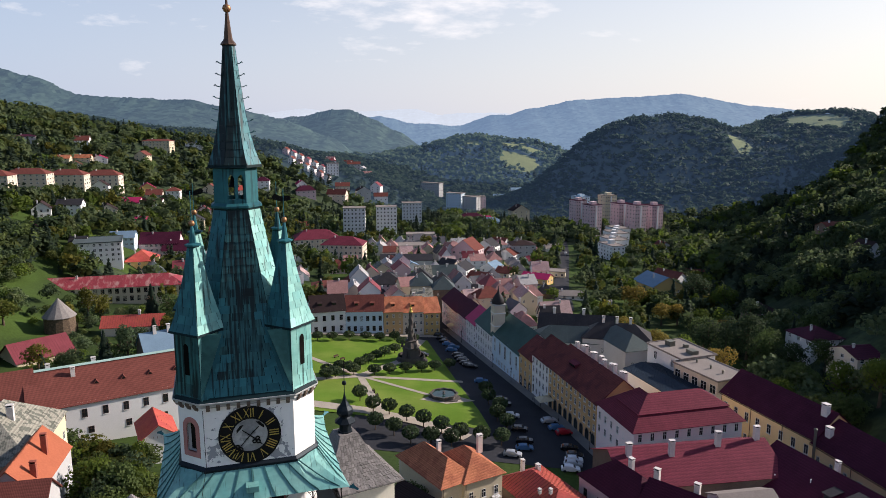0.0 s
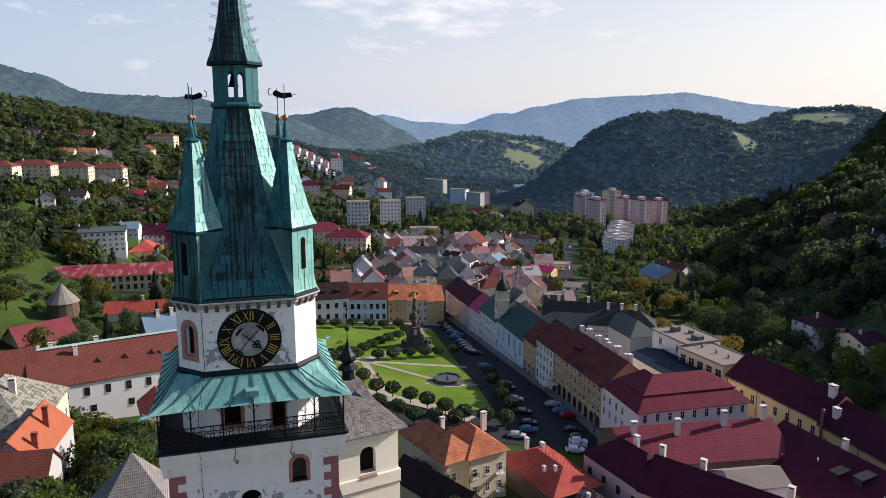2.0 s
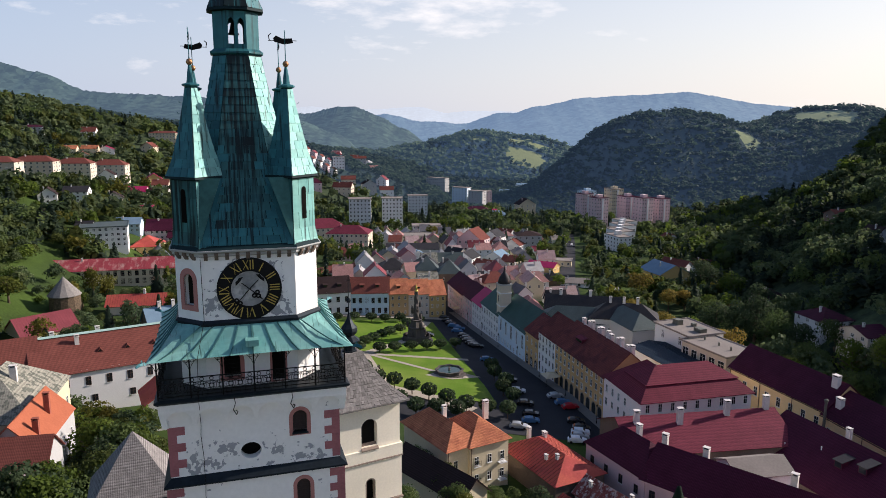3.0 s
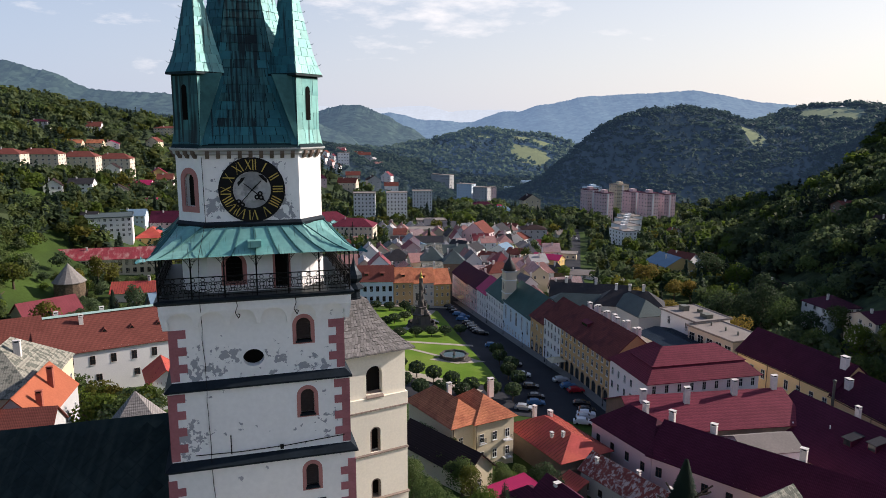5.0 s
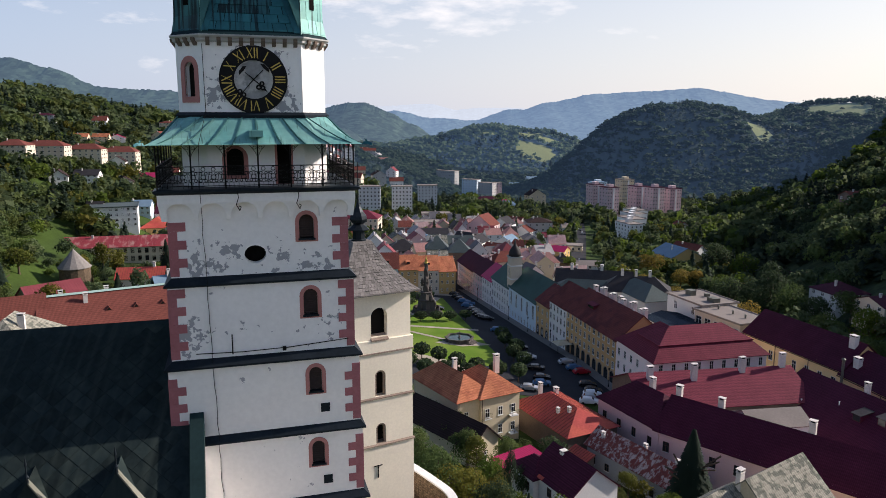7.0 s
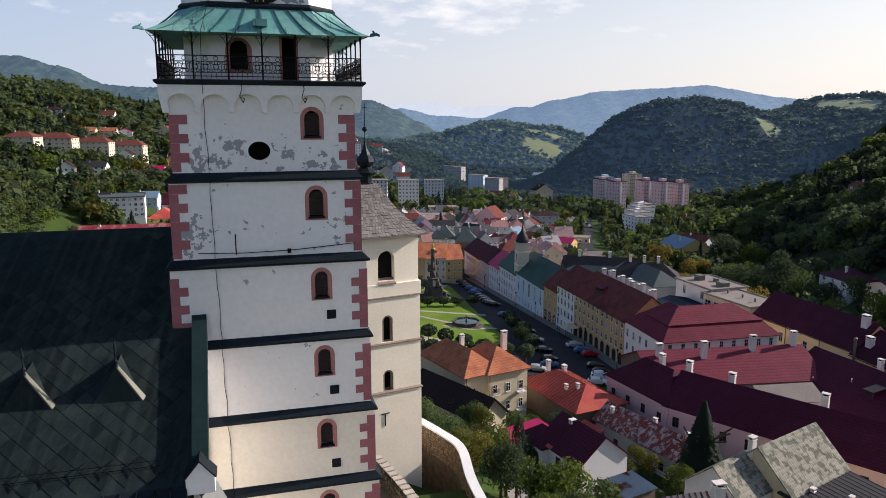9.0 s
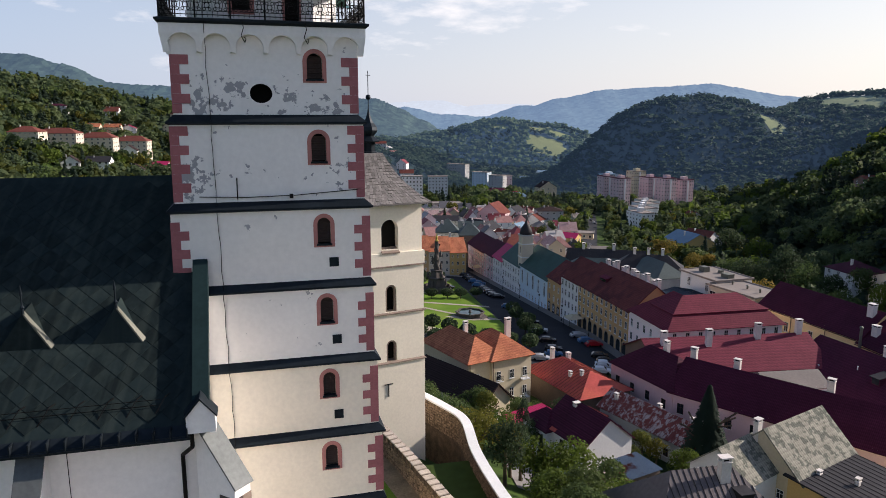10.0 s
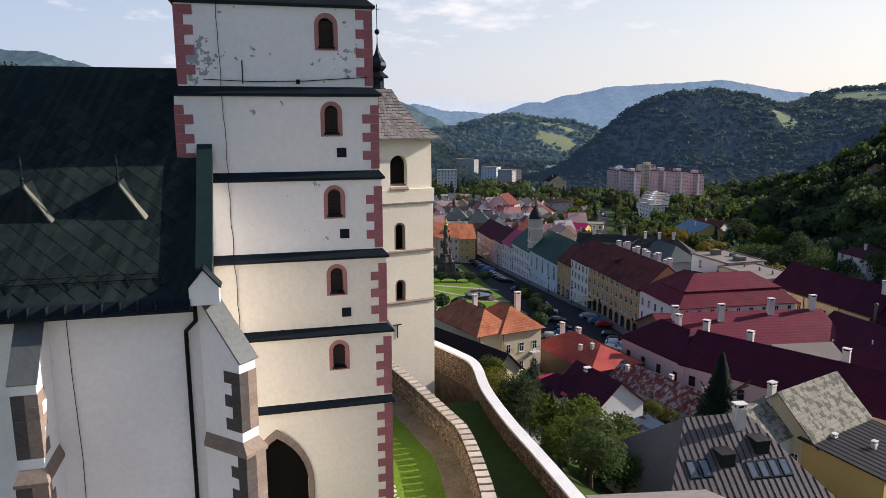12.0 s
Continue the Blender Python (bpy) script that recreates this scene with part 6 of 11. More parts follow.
        g.box(-o, L + o, -o, -o + 0.25, H + 0.25, H + 0.5).box(-o, L + o, D + o - 0.25, D + o, H + 0.25, H + 0.5)
        g.box(-o, -o + 0.25, -o + 0.25, D + o - 0.25, H + 0.25, H + 0.5).box(L + o - 0.25, L + o, -o + 0.25, D + o - 0.25, H + 0.25, H + 0.5)
    elif roof == "shed":
        g.slab([(-o, -o, H), (L + o, -o, H), (L + o, D + o, H + R), (-o, D + o, H + R)], 0.16)
        body.loft([[(xx, 0, H), (xx, D, H), (xx, D, H + R - 0.1)] for xx in (0.0, L)])
    part("wall", body, wall_m, h)
    rf = part("roof", g, roof_m, h)
    if seams:
        q = Geo()
        n = int((L + 2 * o) / seams)
        for k in range(n + 1):
            xx = -o + (L + 2 * o) * k / n
            if roof == "shed":
                q.rod((xx, -o, H + 0.02), (xx, D + o, H + R + 0.02), 0.045, 4)
                continue
            i = 0.0 if roof == "gable" else min(L, D) / 2 * 0.95 if hip is None else hip
            f = 1.0 if i == 0 else max(0.04, min(1.0, (xx + o) / (i + o), (L + o - xx) / (i + o)))
            e = H - o * t * (1.0 if roof == "gable" else 0.6)
            for y0, y1 in ((-o, D / 2), (D + o, D / 2)):
                q.rod((xx, y0, e + 0.02), (xx, y0 + (y1 - y0) * f, e + (rz - e) * f + 0.02), 0.045, 4)
        # red sheet gets brown seams: their shadow lines are put into the colour
        tagged(part("standing_seams", q, R_BROWN if roof_m is R_REDSHEET else R_SLATE if roof_m is R_SEAMGREY else roof_m, rf), "raised sheet seams", "", "", "stuff")
    far_wins = []
    for side, cols, sills, w, hh in wins:
        if abs(ang) < 30 and (side == "b" or side == "l" and x < -20 or side == "r" and x > 20):
            continue
        close = y < 205
        ln = L if side in "fb" else D
        if y > 430:
            far_wins += [(side, ln * (c + 0.5) / cols, sl, w, hh) for c in range(cols) for sl in sills]
            continue
        me = win_mesh(w, hh, frame_m, w > 0.6, not close)
        for c in range(cols):
            p = ln * (c + 0.5) / cols
            for s in sills:
                m = {"f": pose(p, -0.02, s), "b": pose(L - p, D + 0.02, s, 0, 0, 180), "l": pose(-0.02, D - p, s, 0, 0, -90), "r": pose(L + 0.02, p, s, 0, 0, 90)}[side]
                win = part("window", me, None, h, at=m)
                if close:
                    part("pane", pane_mesh(w, hh), None, win)
                    part("sill", sill_mesh(w), None, win)
    if far_wins:
        q = Geo()
        for side, p, sl, w, hh in far_wins:
            m = {"f": pose(p, -0.02, sl), "b": pose(L - p, D + 0.02, sl, 0, 0, 180), "l": pose(-0.02, D - p, sl, 0, 0, -90), "r": pose(L + 0.02, p, sl, 0, 0, 90)}[side]
            g1 = Geo().box(-w / 2, w / 2, -0.05, 0.02, -0.05, hh)
            g1.slot = 1
            g1.box(-w / 2 + 0.1, -0.04, -0.065, -0.05, 0.1, hh - 0.1).box(0.04, w / 2 - 0.1, -0.065, -0.05, 0.1, hh - 0.1)
            g1.moved(m)
            o = len(q.v)
            q.v += g1.v
            q.f += [[i + o for i in f] for f in g1.f]
            q.m += g1.m
        tagged(part("glazing", q, [frame_m or M_WHITE, M_GLASS], h), "white framed far windows", "", "", "stuff")
    for u, v, ch, cw in chims:
        zz = H + R * (1 - abs(2 * v - 1)) if roof in ("gable", "hip", "gable_y") else H
        part("chimney", chimney_mesh(cw, ch, M_BRICK if name == "castle_annex" else M_CHIM), None, rf, "brick chimney stack" if name == "castle_annex" else "rendered chimney stack", at=pose(u * L, v * D, zz))
    return h


M_CHIM = mat("pale_chimney_render", (0.62, 0.58, 0.55), 0.9, 0.15, 0.6, 5, 0.1)


def on_row(y0, y1):
    """Place and length of a front on the row's line, from y0 (far) to y1 (near)."""
    x0, x1 = row_x(y0), row_x(y1)
    return x0, y0, -74.65, math.hypot(x1 - x0, y1 - y0)


def row_house(y0, y1, name, label, eave, D, R, roof, wm, rm, wins=(), chims=(), hip=None, base=None, frame_m=None):
    x, y, a, L = on_row(y0, y1)
    z = ground_z(x, y) if base is None else base
    return house(name, label, x, y, z, a, L, D, eave - z, R, roof, wm, rm, wins, chims, 0.5, hip=hip, group="houses along the square", frame_m=frame_m)


# east side of the square
row_house(298, 276, "town_house", "pale pink town house with raspberry red roof", 2.0, 11, 4.5, "gable", W_PINK, R_MAROON, [("f", 8, (1.0, 4.2, 7.2), 1.2, 1.9)])
row_house(276, 264, "town_house", "pale pink town house with raspberry red roof", 2.6, 11, 4.5, "gable", W_PINK, R_MAROON, [("f", 4, (1.2, 4.2, 7.2), 1.2, 1.9)])
row_house(264, 253, "town_house", "white town house with raspberry red roof", 3.2, 11, 4.5, "gable", W_WHITE, R_MAGENTA, [("f", 4, (1.2, 4.2, 7.2), 1.2, 1.9)])
row_house(253, 235, "monastery_wing", "white monastery wing with green sheet roof", 5.0, 12, 5.0, "gable", W_WHITE, R_GREEN, [("f", 7, (1.4, 4.6, 7.8), 1.25, 2.0)])
row_house(235, 211, "monastery_church", "light blue monastery church front with green sheet roof", 6.1, 13, 6.0, "gable", W_BLUE, R_GREEN, [("f", 5, (5.2,), 1.4, 4.4), ("f", 9, (1.4,), 1.0, 1.8)])
row_house(211, 201, "town_house", "ochre town house with dark red roof", 7.5, 12, 4.5, "gable", W_OCHRE, R_ROW, [("f", 3, (1.2, 4.2, 7.4), 1.0, 1.6)])
row_house(201, 189.5, "town_house", "tall white town house with flower boxes and dark red roof", 10.1, 12, 5.0, "gable", W_WHITE, R_ROW, [("f", 5, (1.2, 4.4, 7.4, 10.0), 1.0, 1.7)])
row_house(189.5, 162, "town_house", "long ochre yellow arcaded house with dark red roof", 10.3, 13, 5.5, "gable", W_OCHRE, R_ROW, [("f", 11, (4.6, 7.4, 10.0), 1.0, 1.6)], [((i + 0.5) / 11, 0.60 + 0.05 * (i % 2), 2.0 + 0.3 * (i % 3), 1.2) for i in range(11)])
row_house(162, 145.5, "corner_house", "white corner house with two-tier maroon roof", 10.7, 14, 5.5, "hip", W_ROSEWHITE, R_RED, [("f", 6, (5.0, 8.2), 0.9, 1.7)])
house("corner_house_wing", "white house wing with two-tier maroon tiled roof", 41.3, 145.4, ground_z(41, 145), 14.0, 27, 14, 10.7 - ground_z(41, 145), 5.4, "two_tier", W_ROSEWHITE, R_RED, [("f", 9, (9.0,), 0.9, 1.8), ("f", 9, (5.0,), 0.9, 1.8)])

# monastery bell turret
bt = thing("bell_turret", "slim pale stone bell turret with dark dome", "tower", pose(16.9, 235.3, -6, 0, 0, -74.65))
part("shaft", Geo().box(-1.9, 1.9, 0, 3.8, 0, 21.5), W_BEIGE, bt)
for z in (14.2, 18.6):
    part("band", Geo().box(-2.05, 2.05, -0.15, 3.95, z, z + 0.35), W_WHITE, bt)
part("cornice", Geo().box(-2.15, 2.15, -0.25, 4.05, 21.5, 21.9), W_GREY, bt)
part("dome", Geo().lathe([(2.2, 21.9), (2.1, 22.8), (1.7, 24.0), (1.0, 25.0), (0.5, 25.6), (0.3, 26.4), (0.08, 28.0)], 12, 0, 1.9), R_SLATE, bt, smooth=True)
for z in (15.5,):
    part("window", win_mesh(1.1, 2.4, None, False), None, bt, at=pose(0, -0.02, z))

# north side of the square
house("museum_house", "white house with dark tiled roof beside the park", -50, 263.2, -4.0, 17, 13, 11, 9.4, 5.0, "gable", W_WHITE, R_BROWNDK, [("f", 4, (1.2, 5.4), 1.25, 2.0)], frame_m=M_BROWNWOOD)
house("town_house", "light blue house with brown tiled roof", -37.6, 267.5, -4.8, 5, 14.5, 11, 9.4, 5.0, "gable", W_BLUE, R_BROWN, [("f", 6, (1.2, 5.2), 1.2, 2.0)], frame_m=M_BROWNWOOD)
house("town_house", "ochre house with bright orange tiled roof", -22.9, 268.9, -5.6, 10, 7.4, 11, 9.6, 4.6, "gable", W_OCHRE, R_ORANGE, [("f", 3, (1.2, 4.2, 7.0), 0.8, 1.3)])
house("town_house", "beige house with bright orange tiled roof", -15.6, 270.6, -6.2, 12, 8.2, 11, 9.6, 4.6, "gable", W_BEIGE, R_ORANGE, [("f", 4, (1.2, 4.2, 7.0), 0.8, 1.3)])
house("town_house", "yellow house with bright orange tiled roof", -7.5, 272.5, -6.8, 14, 6.5, 13, 9.4, 4.6, "gable", W_YELLOW, R_ORANGE, [("f", 3, (1.2, 4.2, 7.0), 0.8, 1.3)])

# below the castle
z0 = 0.0
house("long_house", "long pale pink house with dark maroon roof", 26.4, 128.7, 1.2, -63.7, 16.3, 10, 8.5, 3.9, "hip", W_PINK, R_MAROON, [("f", 4, (4.8,), 1.0, 1.6), ("l", 2, (4.8,), 1.0, 1.5)], [(0.5, 0.56, 2.2, 1.0)], hip=4.5, frame_m=M_BROWNWOOD)
house("long_house", "long pale pink house wing with dark maroon roof", 33.3, 114.6, 1.6, -43, 36, 12, 8.1, 4.3, "gable", W_PINK, R_MAROON, [("f", 9, (4.6,), 1.1, 1.7)], [(0.02, 0.55, 2.2, 1.0), (0.22, 0.6, 2.2, 1.0), (0.62, 0.55, 2.4, 1.0)], frame_m=M_BROWNWOOD)
# next two: dark wall colour paints in the shadow under the eaves
house("courtyard_house", "wide house with weathered maroon tile roof and white chimneys", 34.2, 123.8, 2, 9, 33, 17, 7.2, 3.9, "gable", W_STONEW, R_RED, [], [(0.1, 0.40, 2.6, 1.1), (0.36, 0.36, 3.2, 1.1), (0.68, 0.44, 3.0, 1.1), (0.95, 0.49, 2.8, 1.1)])
house("courtyard_wing", "deep house wing with dark maroon roof and dormers", 58.5, 133, 2, -70, 38, 21, 4.4, 6.4, "gable", W_STONEW, R_MAROON, [], [(0.36, 0.52, 2.2, 0.9), (0.75, 0.2, 2.0, 0.9)])
house("courtyard_shed", "low wing with pale brown board roof", 48.8, 112, 4, 10, 10, 7, 7.2, 1.6, "gable", W_WHITE, R_PALE, [], [])
house("yellow_works", "long yellow mint building with dark maroon roof", 70.2, 171.1, -2, -71.5, 29, 12, 12, 5.0, "gable", W_STRAW, R_MAROON, [("f", 8, (7.6,), 1.2, 2.2), ("f", 8, (3.0,), 1.0, 1.4)], [(0.93, 0.4, 2.4, 1.5)])
house("yellow_works", "lower yellow mint building wing with maroon roof", 79.0, 143.2, -1, -77, 30, 13, 10.4, 4.4, "gable", W_STRAW, R_MAROON, [("f", 8, (6.6,), 0.9, 1.3)], [(0.05, 0.2, 2.0, 1.4)])
house("flat_roof_works", "pale flat-roofed works building with long windows", 66.5, 196.8, -5, -67, 17, 11, 13.4, 0, "flat", W_BEIGE, R_PALE, [("f", 5, (9.6,), 2.2, 2.4)])
house("white_works", "white flat-roofed works building with roof tanks", 63.3, 212.5, -5, -70, 16, 12, 14.0, 0, "flat", W_WHITE, R_PALE, [("l", 2, (10.5,), 1.4, 1.6), ("f", 2, (10.5,), 1.4, 2.4)])
house("works_annex", "works annex with dark blue-grey corrugated roof", 54, 203, -4, -72, 22, 12, 8.5, 1.2, "gable", W_WHITE, R_BLUEDK, seams=0.5)
house("mint_wing", "stone building with dark grey sheet hipped roof", 46.4, 229, -5, -13, 22, 11, 11, 4.2, "hip", W_GREY, R_SLATE, [("f", 5, (6.0,), 1.0, 1.8)], [(0.3, 0.5, 2, 0.9), (0.5, 0.5, 2, 0.9), (0.7, 0.5, 2, 0.9)])
house("mint_wing", "grey building with grey-green sheet hipped roof", 57, 214, -5, 16, 10, 20, 11, 4.0, "hip", W_GREY, R_GREYGREEN, [("f", 2, (5.5,), 1.0, 1.8)], [], seams=0.6)
house("monastery_yard_wing", "long wing with grey-green ribbed sheet roof", 30, 232, -4, -10, 24, 12, 8, 4.0, "hip", W_GREY, R_GREYGREEN, [], [], seams=0.6)
house("monastery_yard_wing", "long wing with grey ribbed sheet roof", 34, 246, -5, -12, 26, 12, 9, 4.5, "gable", W_GREY, R_SLATE, [], [(0.2, 0.5, 2, 1), (0.6, 0.5, 2, 1)], seams=0.8)
house("orange_villa", "cream house with bright orange tiled hipped roof", -0.2, 117.3, 2.0, 34, 7.2, 15, 11.0, 3.3, "hip", W_CREAMF, R_ORANGE, [("f", 2, (3.6, 7.0), 0.9, 1.6)], [(0.6, 0.5, 1.6, 0.8)], over=0.6)
house("orange_villa", "cream house with bright orange tiled hipped roof", 3.9, 119.2, 2.0, 30, 8.2, 11, 11.0, 3.3, "hip", W_CREAMF, R_ORANGE, [("f", 3, (3.6, 7.0), 0.9, 1.6)], [(0.9, 0.6, 2.2, 1.0)], over=0.6)
house("dark_roof_house", "cream house with long dark brown roof", 1.9, 104.3, 6.5, 42, 6.0, 17, 4.5, 2.8, "gable_y", W_CREAMF, R_BROWNDK, [("f", 1, (1.2,), 0.8, 1.5)], over=0.6)
house("red_sheet_house", "stone house with weathered red standing-seam roof", 10.4, 130.6, 0.8, -62, 17.5, 10.8, 6.9, 2.6, "hip", W_STONEW, R_REDSHEET, [], [(0.12, 0.45, 1.4, 0.8), (0.2, 0.7, 1.2, 0.9), (0.62, 0.25, 1.0, 0.6), (0.72, 0.36, 1.0, 0.6)], seams=0.75, hip=4.5)
house("rusty_roof_house", "long low house with a rusty peeling sheet roof", 21.8, 114.2, 1.5, -57, 19, 6.0, 5.7, 2.3, "gable", W_GREY, R_RUST, [("f", 6, (2.6,), 0.9, 1.2)], [(0.1, 0.3, 0.9, 0.6), (0.5, 0.6, 0.9, 0.6), (0.85, 0.55, 0.9, 0.6)], seams=0.7, frame_m=M_BROWNWOOD)
house("lean_to", "low lean-to with a red sheet roof", 17.6, 112.6, 1.5, -57, 4.5, 2.6, 4.2, 1.2, "shed", W_STONEW, R_REDSHEET, [], seams=0.5, over=0.2)
cot = house("white_cottage", "white cottage with dark maroon roof and chimney", 13.9, 83.0, 9.5, 29, 7.7, 8.6, 5.0, 3.1, "gable_y", W_WHITE, R_MAROON, [("l", 3, (3.0,), 0.9, 1.2)], [(0.45, 0.7, 1.2, 0.8)], over=0.3, frame_m=M_BROWNWOOD)
house("cottage_porch", "white cottage wing with maroon roof", 9.9, 88.4, 9.5, 29, 4.6, 5.4, 4.6, 1.8, "hip", W_WHITE, R_MAROON, [("f", 1, (2.8,), 1.0, 1.2), ("l", 2, (2.6,), 0.9, 1.1)], [], over=0.3, frame_m=M_BROWNWOOD)
house("magenta_shed", "low yellow shed with raspberry ribbed sheet roof", 7.9, 96.8, 7.4, 36, 6.9, 4.3, 3.2, 0.5, "shed", W_YELLOW, R_MAGENTA, [], seams=0.4)
house("slate_house", "house with dark grey standing-seam roof and skylights", 14.0, 50.0, 16.0, 14, 13.5, 11, 4.8, 4.8, "hip", W_CREAMF, R_SEAMGREY, [], [(0.62, 0.42, 2.0, 0.9)], seams=0.55, hip=4.0)
house("mossy_house", "house with mossy light slate gabled roof", 38.6, 78.6, 8, 36, 12.5, 10.5, 4.6, 4.9, "gable", W_CREAMF, R_SLATELT, [("l", 2, (1.5,), 0.9, 1.2)], [(0.02, 0.6, 1.8, 0.9)], over=0.3)
house("mossy_house", "lower house wing with mossy slate roof and skylights", 31.6, 77.2, 8, 38, 8.0, 7.5, 5.0, 3.3, "gable", W_WHITE, R_SLATELT, [], [], over=0.3)
house("brown_roof_house", "yellow house with flat dark brown sheet roof", 43.0, 72.8, 7.5, 38, 12, 9, 4.4, 1.2, "shed", W_YELLOW, R_SLATE, [("f", 4, (1.4,), 1.0, 1.3)], [(0.3, 0.8, 1.4, 0.6), (0.45, 0.4, 1.4, 0.6)], seams=0.9)
house("bastion_roof", "low castle bastion with grey shingle lean-to roof", 5.2, 36.5, 20.5, 8, 11, 8.0, 4.4, 1.4, "gable", W_STONEW, M_SHINGLE, [], [], over=0.3)

# castle buildings west of the church
house("castle_wing", "long white castle building with brown tiled roof", -86.8, 141.4, 8.0, 31.5, 46, 16, 8.9, 6.2, "gable", W_WHITE, R_BROWN, [("f", 11, (5.4,), 1.1, 1.9), ("f", 6, (1.6,), 1.2, 1.5)], [(0.1, 0.62, 2.0, 0.9), (0.3, 0.62, 2.0, 0.9), (0.2, 0.36, 2.0, 0.9)], frame_m=M_BROWNWOOD)
house("castle_house", "castle house with brown tiled gabled roof", -99.5, 136, 9, 31, 15, 12, 8.4, 6.4, "gable", W_WHITE, R_BROWN, [], [], over=0.4)
house("castle_house", "castle house with pale shingle hipped roof", -84.5, 108.5, 10, 14, 15.5, 22, 10.4, 6.4, "hip", W_CREAMF, R_SLATELT, [("f", 4, (6.4,), 1.1, 1.6), ("r", 5, (5.5,), 1.1, 1.6)], [(0.66, 0.42, 1.6, 1.1)], hip=8.0)
house("castle_annex", "annex with bright salmon-orange roof", -71.6, 101.5, 10, 12, 8.6, 17, 9.6, 4.3, "gable_y", W_GREY, R_SALMON, [("r", 4, (5.5,), 0.9, 1.4)], [(0.82, 0.2, 2.2, 0.9), (0.76, 0.62, 2.2, 0.9)], over=0.3)
house("castle_annex", "low annex with brown tiled roof", -79.6, 94.6, 10, 12, 20, 8.0, 9.2, 3.4, "gable", W_GREY, R_BROWN, [], [(0.6, 0.4, 1.6, 0.8)], over=0.4)
house("castle_shed", "shed with rusty red sheet roof", -76.6, 86.6, 10, 12, 20, 7.6, 7.4, 1.8, "shed", W_STONEW, R_RUST, [], [], over=0.3, seams=0.8)
house("red_lean_to", "small white house with red sheet roof", -61.5, 136.5, 8.0, 28, 7, 10, 5.0, 2.6, "gable_y", W_WHITE, R_REDSHEET, [], seams=0.7)
pyr = thing("castle_tower", "castle tower with a pyramid roof of grey shingles", "tower", pose(-33.0, 69.9, 0, 0, 0, 22))
part("wall", Geo().box(-4.2, 4.2, -4.2, 4.2, 14, 31.6), M_PLASTER, pyr)
courses = [(4.2, 31.35), (4.75, 31.4)]
for i in range(30):
    a, b = i / 30, (i + 1) / 30
    courses += [(4.75 - 4.7 * a, 31.46 + 6.64 * a), (4.72 - 4.7 * b + 0.035, 31.42 + 6.64 * b)]
part("roof", Geo().loft([[(-h, -h, zz), (h, -h, zz), (h, h, zz), (-h, h, zz)] for h, zz in courses]), M_SHINGLEROW, pyr, "pyramid roof of grey wooden shingles")
rt = thing("wall_tower", "old stone wall tower with a conical grey roof", "tower", pose(-133.5, 241, 0))
part("wall", Geo().lathe([(5.2, -2), (5.0, 10.0)], 14), M_RUBBLE, rt)
part("roof", Geo().lathe([(5.5, 9.9), (5.5, 10.1), (2.9, 13.0), (0.1, 16.4)], 14), M_SHINGLE, rt, "conical grey shingle roof")
house("maroon_roof_house", "cream house with large maroon sheet roof", -122, 196, 3.5, 50, 16, 13, 5.0, 4.2, "gable", W_CREAMF, R_MAROONLT, [("f", 4, (1.2,), 1, 1.4)], [], seams=0.8)
house("orange_roof_house", "house with bright orange tiled hipped roof", -171, 262, 2, 15, 17, 12, 4.2, 4.2, "hip", W_BEIGE, R_ORANGE, [], [(0.4, 0.5, 1.6, 0.8)])
house("red_roof_house", "low house with red sheet roof", -118, 238, 3, 12, 20, 9, 3.6, 3.0, "gable", W_BEIGE, R_REDSHEET, [], [(0.6, 0.5, 1.6, 0.8)], seams=0.8)
house("blue_roof_house", "house with long blue-grey sheet roof", -84, 194, 6, 35, 13, 12, 5.5, 5.0, "gable", W_STONEW, R_BLUE, [], [(0.3, 0.45, 2.2, 0.9), (0.6, 0.45, 2.2, 0.9)])


# arcade, shopfronts and roof details of the houses on the square
ARC = {o.name: o for o in bpy.data.objects if o.parent is None and o.name.startswith(("town_house", "corner_house", "slate_house", "castle_wing", "courtyard_wing", "white_cottage", "mossy_house", "red_sheet"))}


def front_arches(h, n, L, z0, w, hh, material):
    for i in range(n):
        c = L * (i + 0.5) / n
        fr = part("arch", panel(Geo(), arch(c, z0, w + 0.4, hh + 0.25, 8), [arch(c, z0 + 0.02, w, hh, 8)], lambda u, v, d: (u, -0.07 + d, v), 0.16), material, h, "stone arcade arch")
        # dark sheet in place of the shade within the open arch
        part("pane", panel(Geo(), arch(c, z0 + 0.02, w, hh, 8), [], lambda u, v, d: (u, -0.02 + d, v), 0.03), M_GLASS, fr)


def named(text):
    return [o for o in ARC.values() if text in o.get("label", "")]


def find_house(x, y):
    return min((o for o in bpy.data.objects if o.parent is None and o.type == 'EMPTY'), key=lambda o: (o.matrix_world.translation.xy - Vector((x, y))).length)


oh = find_house(row_x(189.5), 189.5)
oz = ground_z(row_x(189.5), 189.5)
front_arches(oh, 9, 28.5, 0.3, 1.9, 3.4, M_STONE)
dormer(oh, 9.0, 2.6, 3.6, 1.1, 10.3 - oz, 5.5, 13, R_RED, R_RED)
for u in (4.0, 16.5, 24.0):
    part("fire_wall", Geo().loft([[(u + e, 6.4, 15.5 - oz), (u + e, 13.4, 9.9 - oz), (u + e, 13.4, 10.6 - oz), (u + e, 6.4, 16.3 - oz)] for e in (0, 0.45)]), W_WHITE, oh, "white rendered fire wall above the roof")
front_arches(find_house(row_x(211), 211), 3, 10.4, 0.3, 1.8, 3.0, M_STONE)
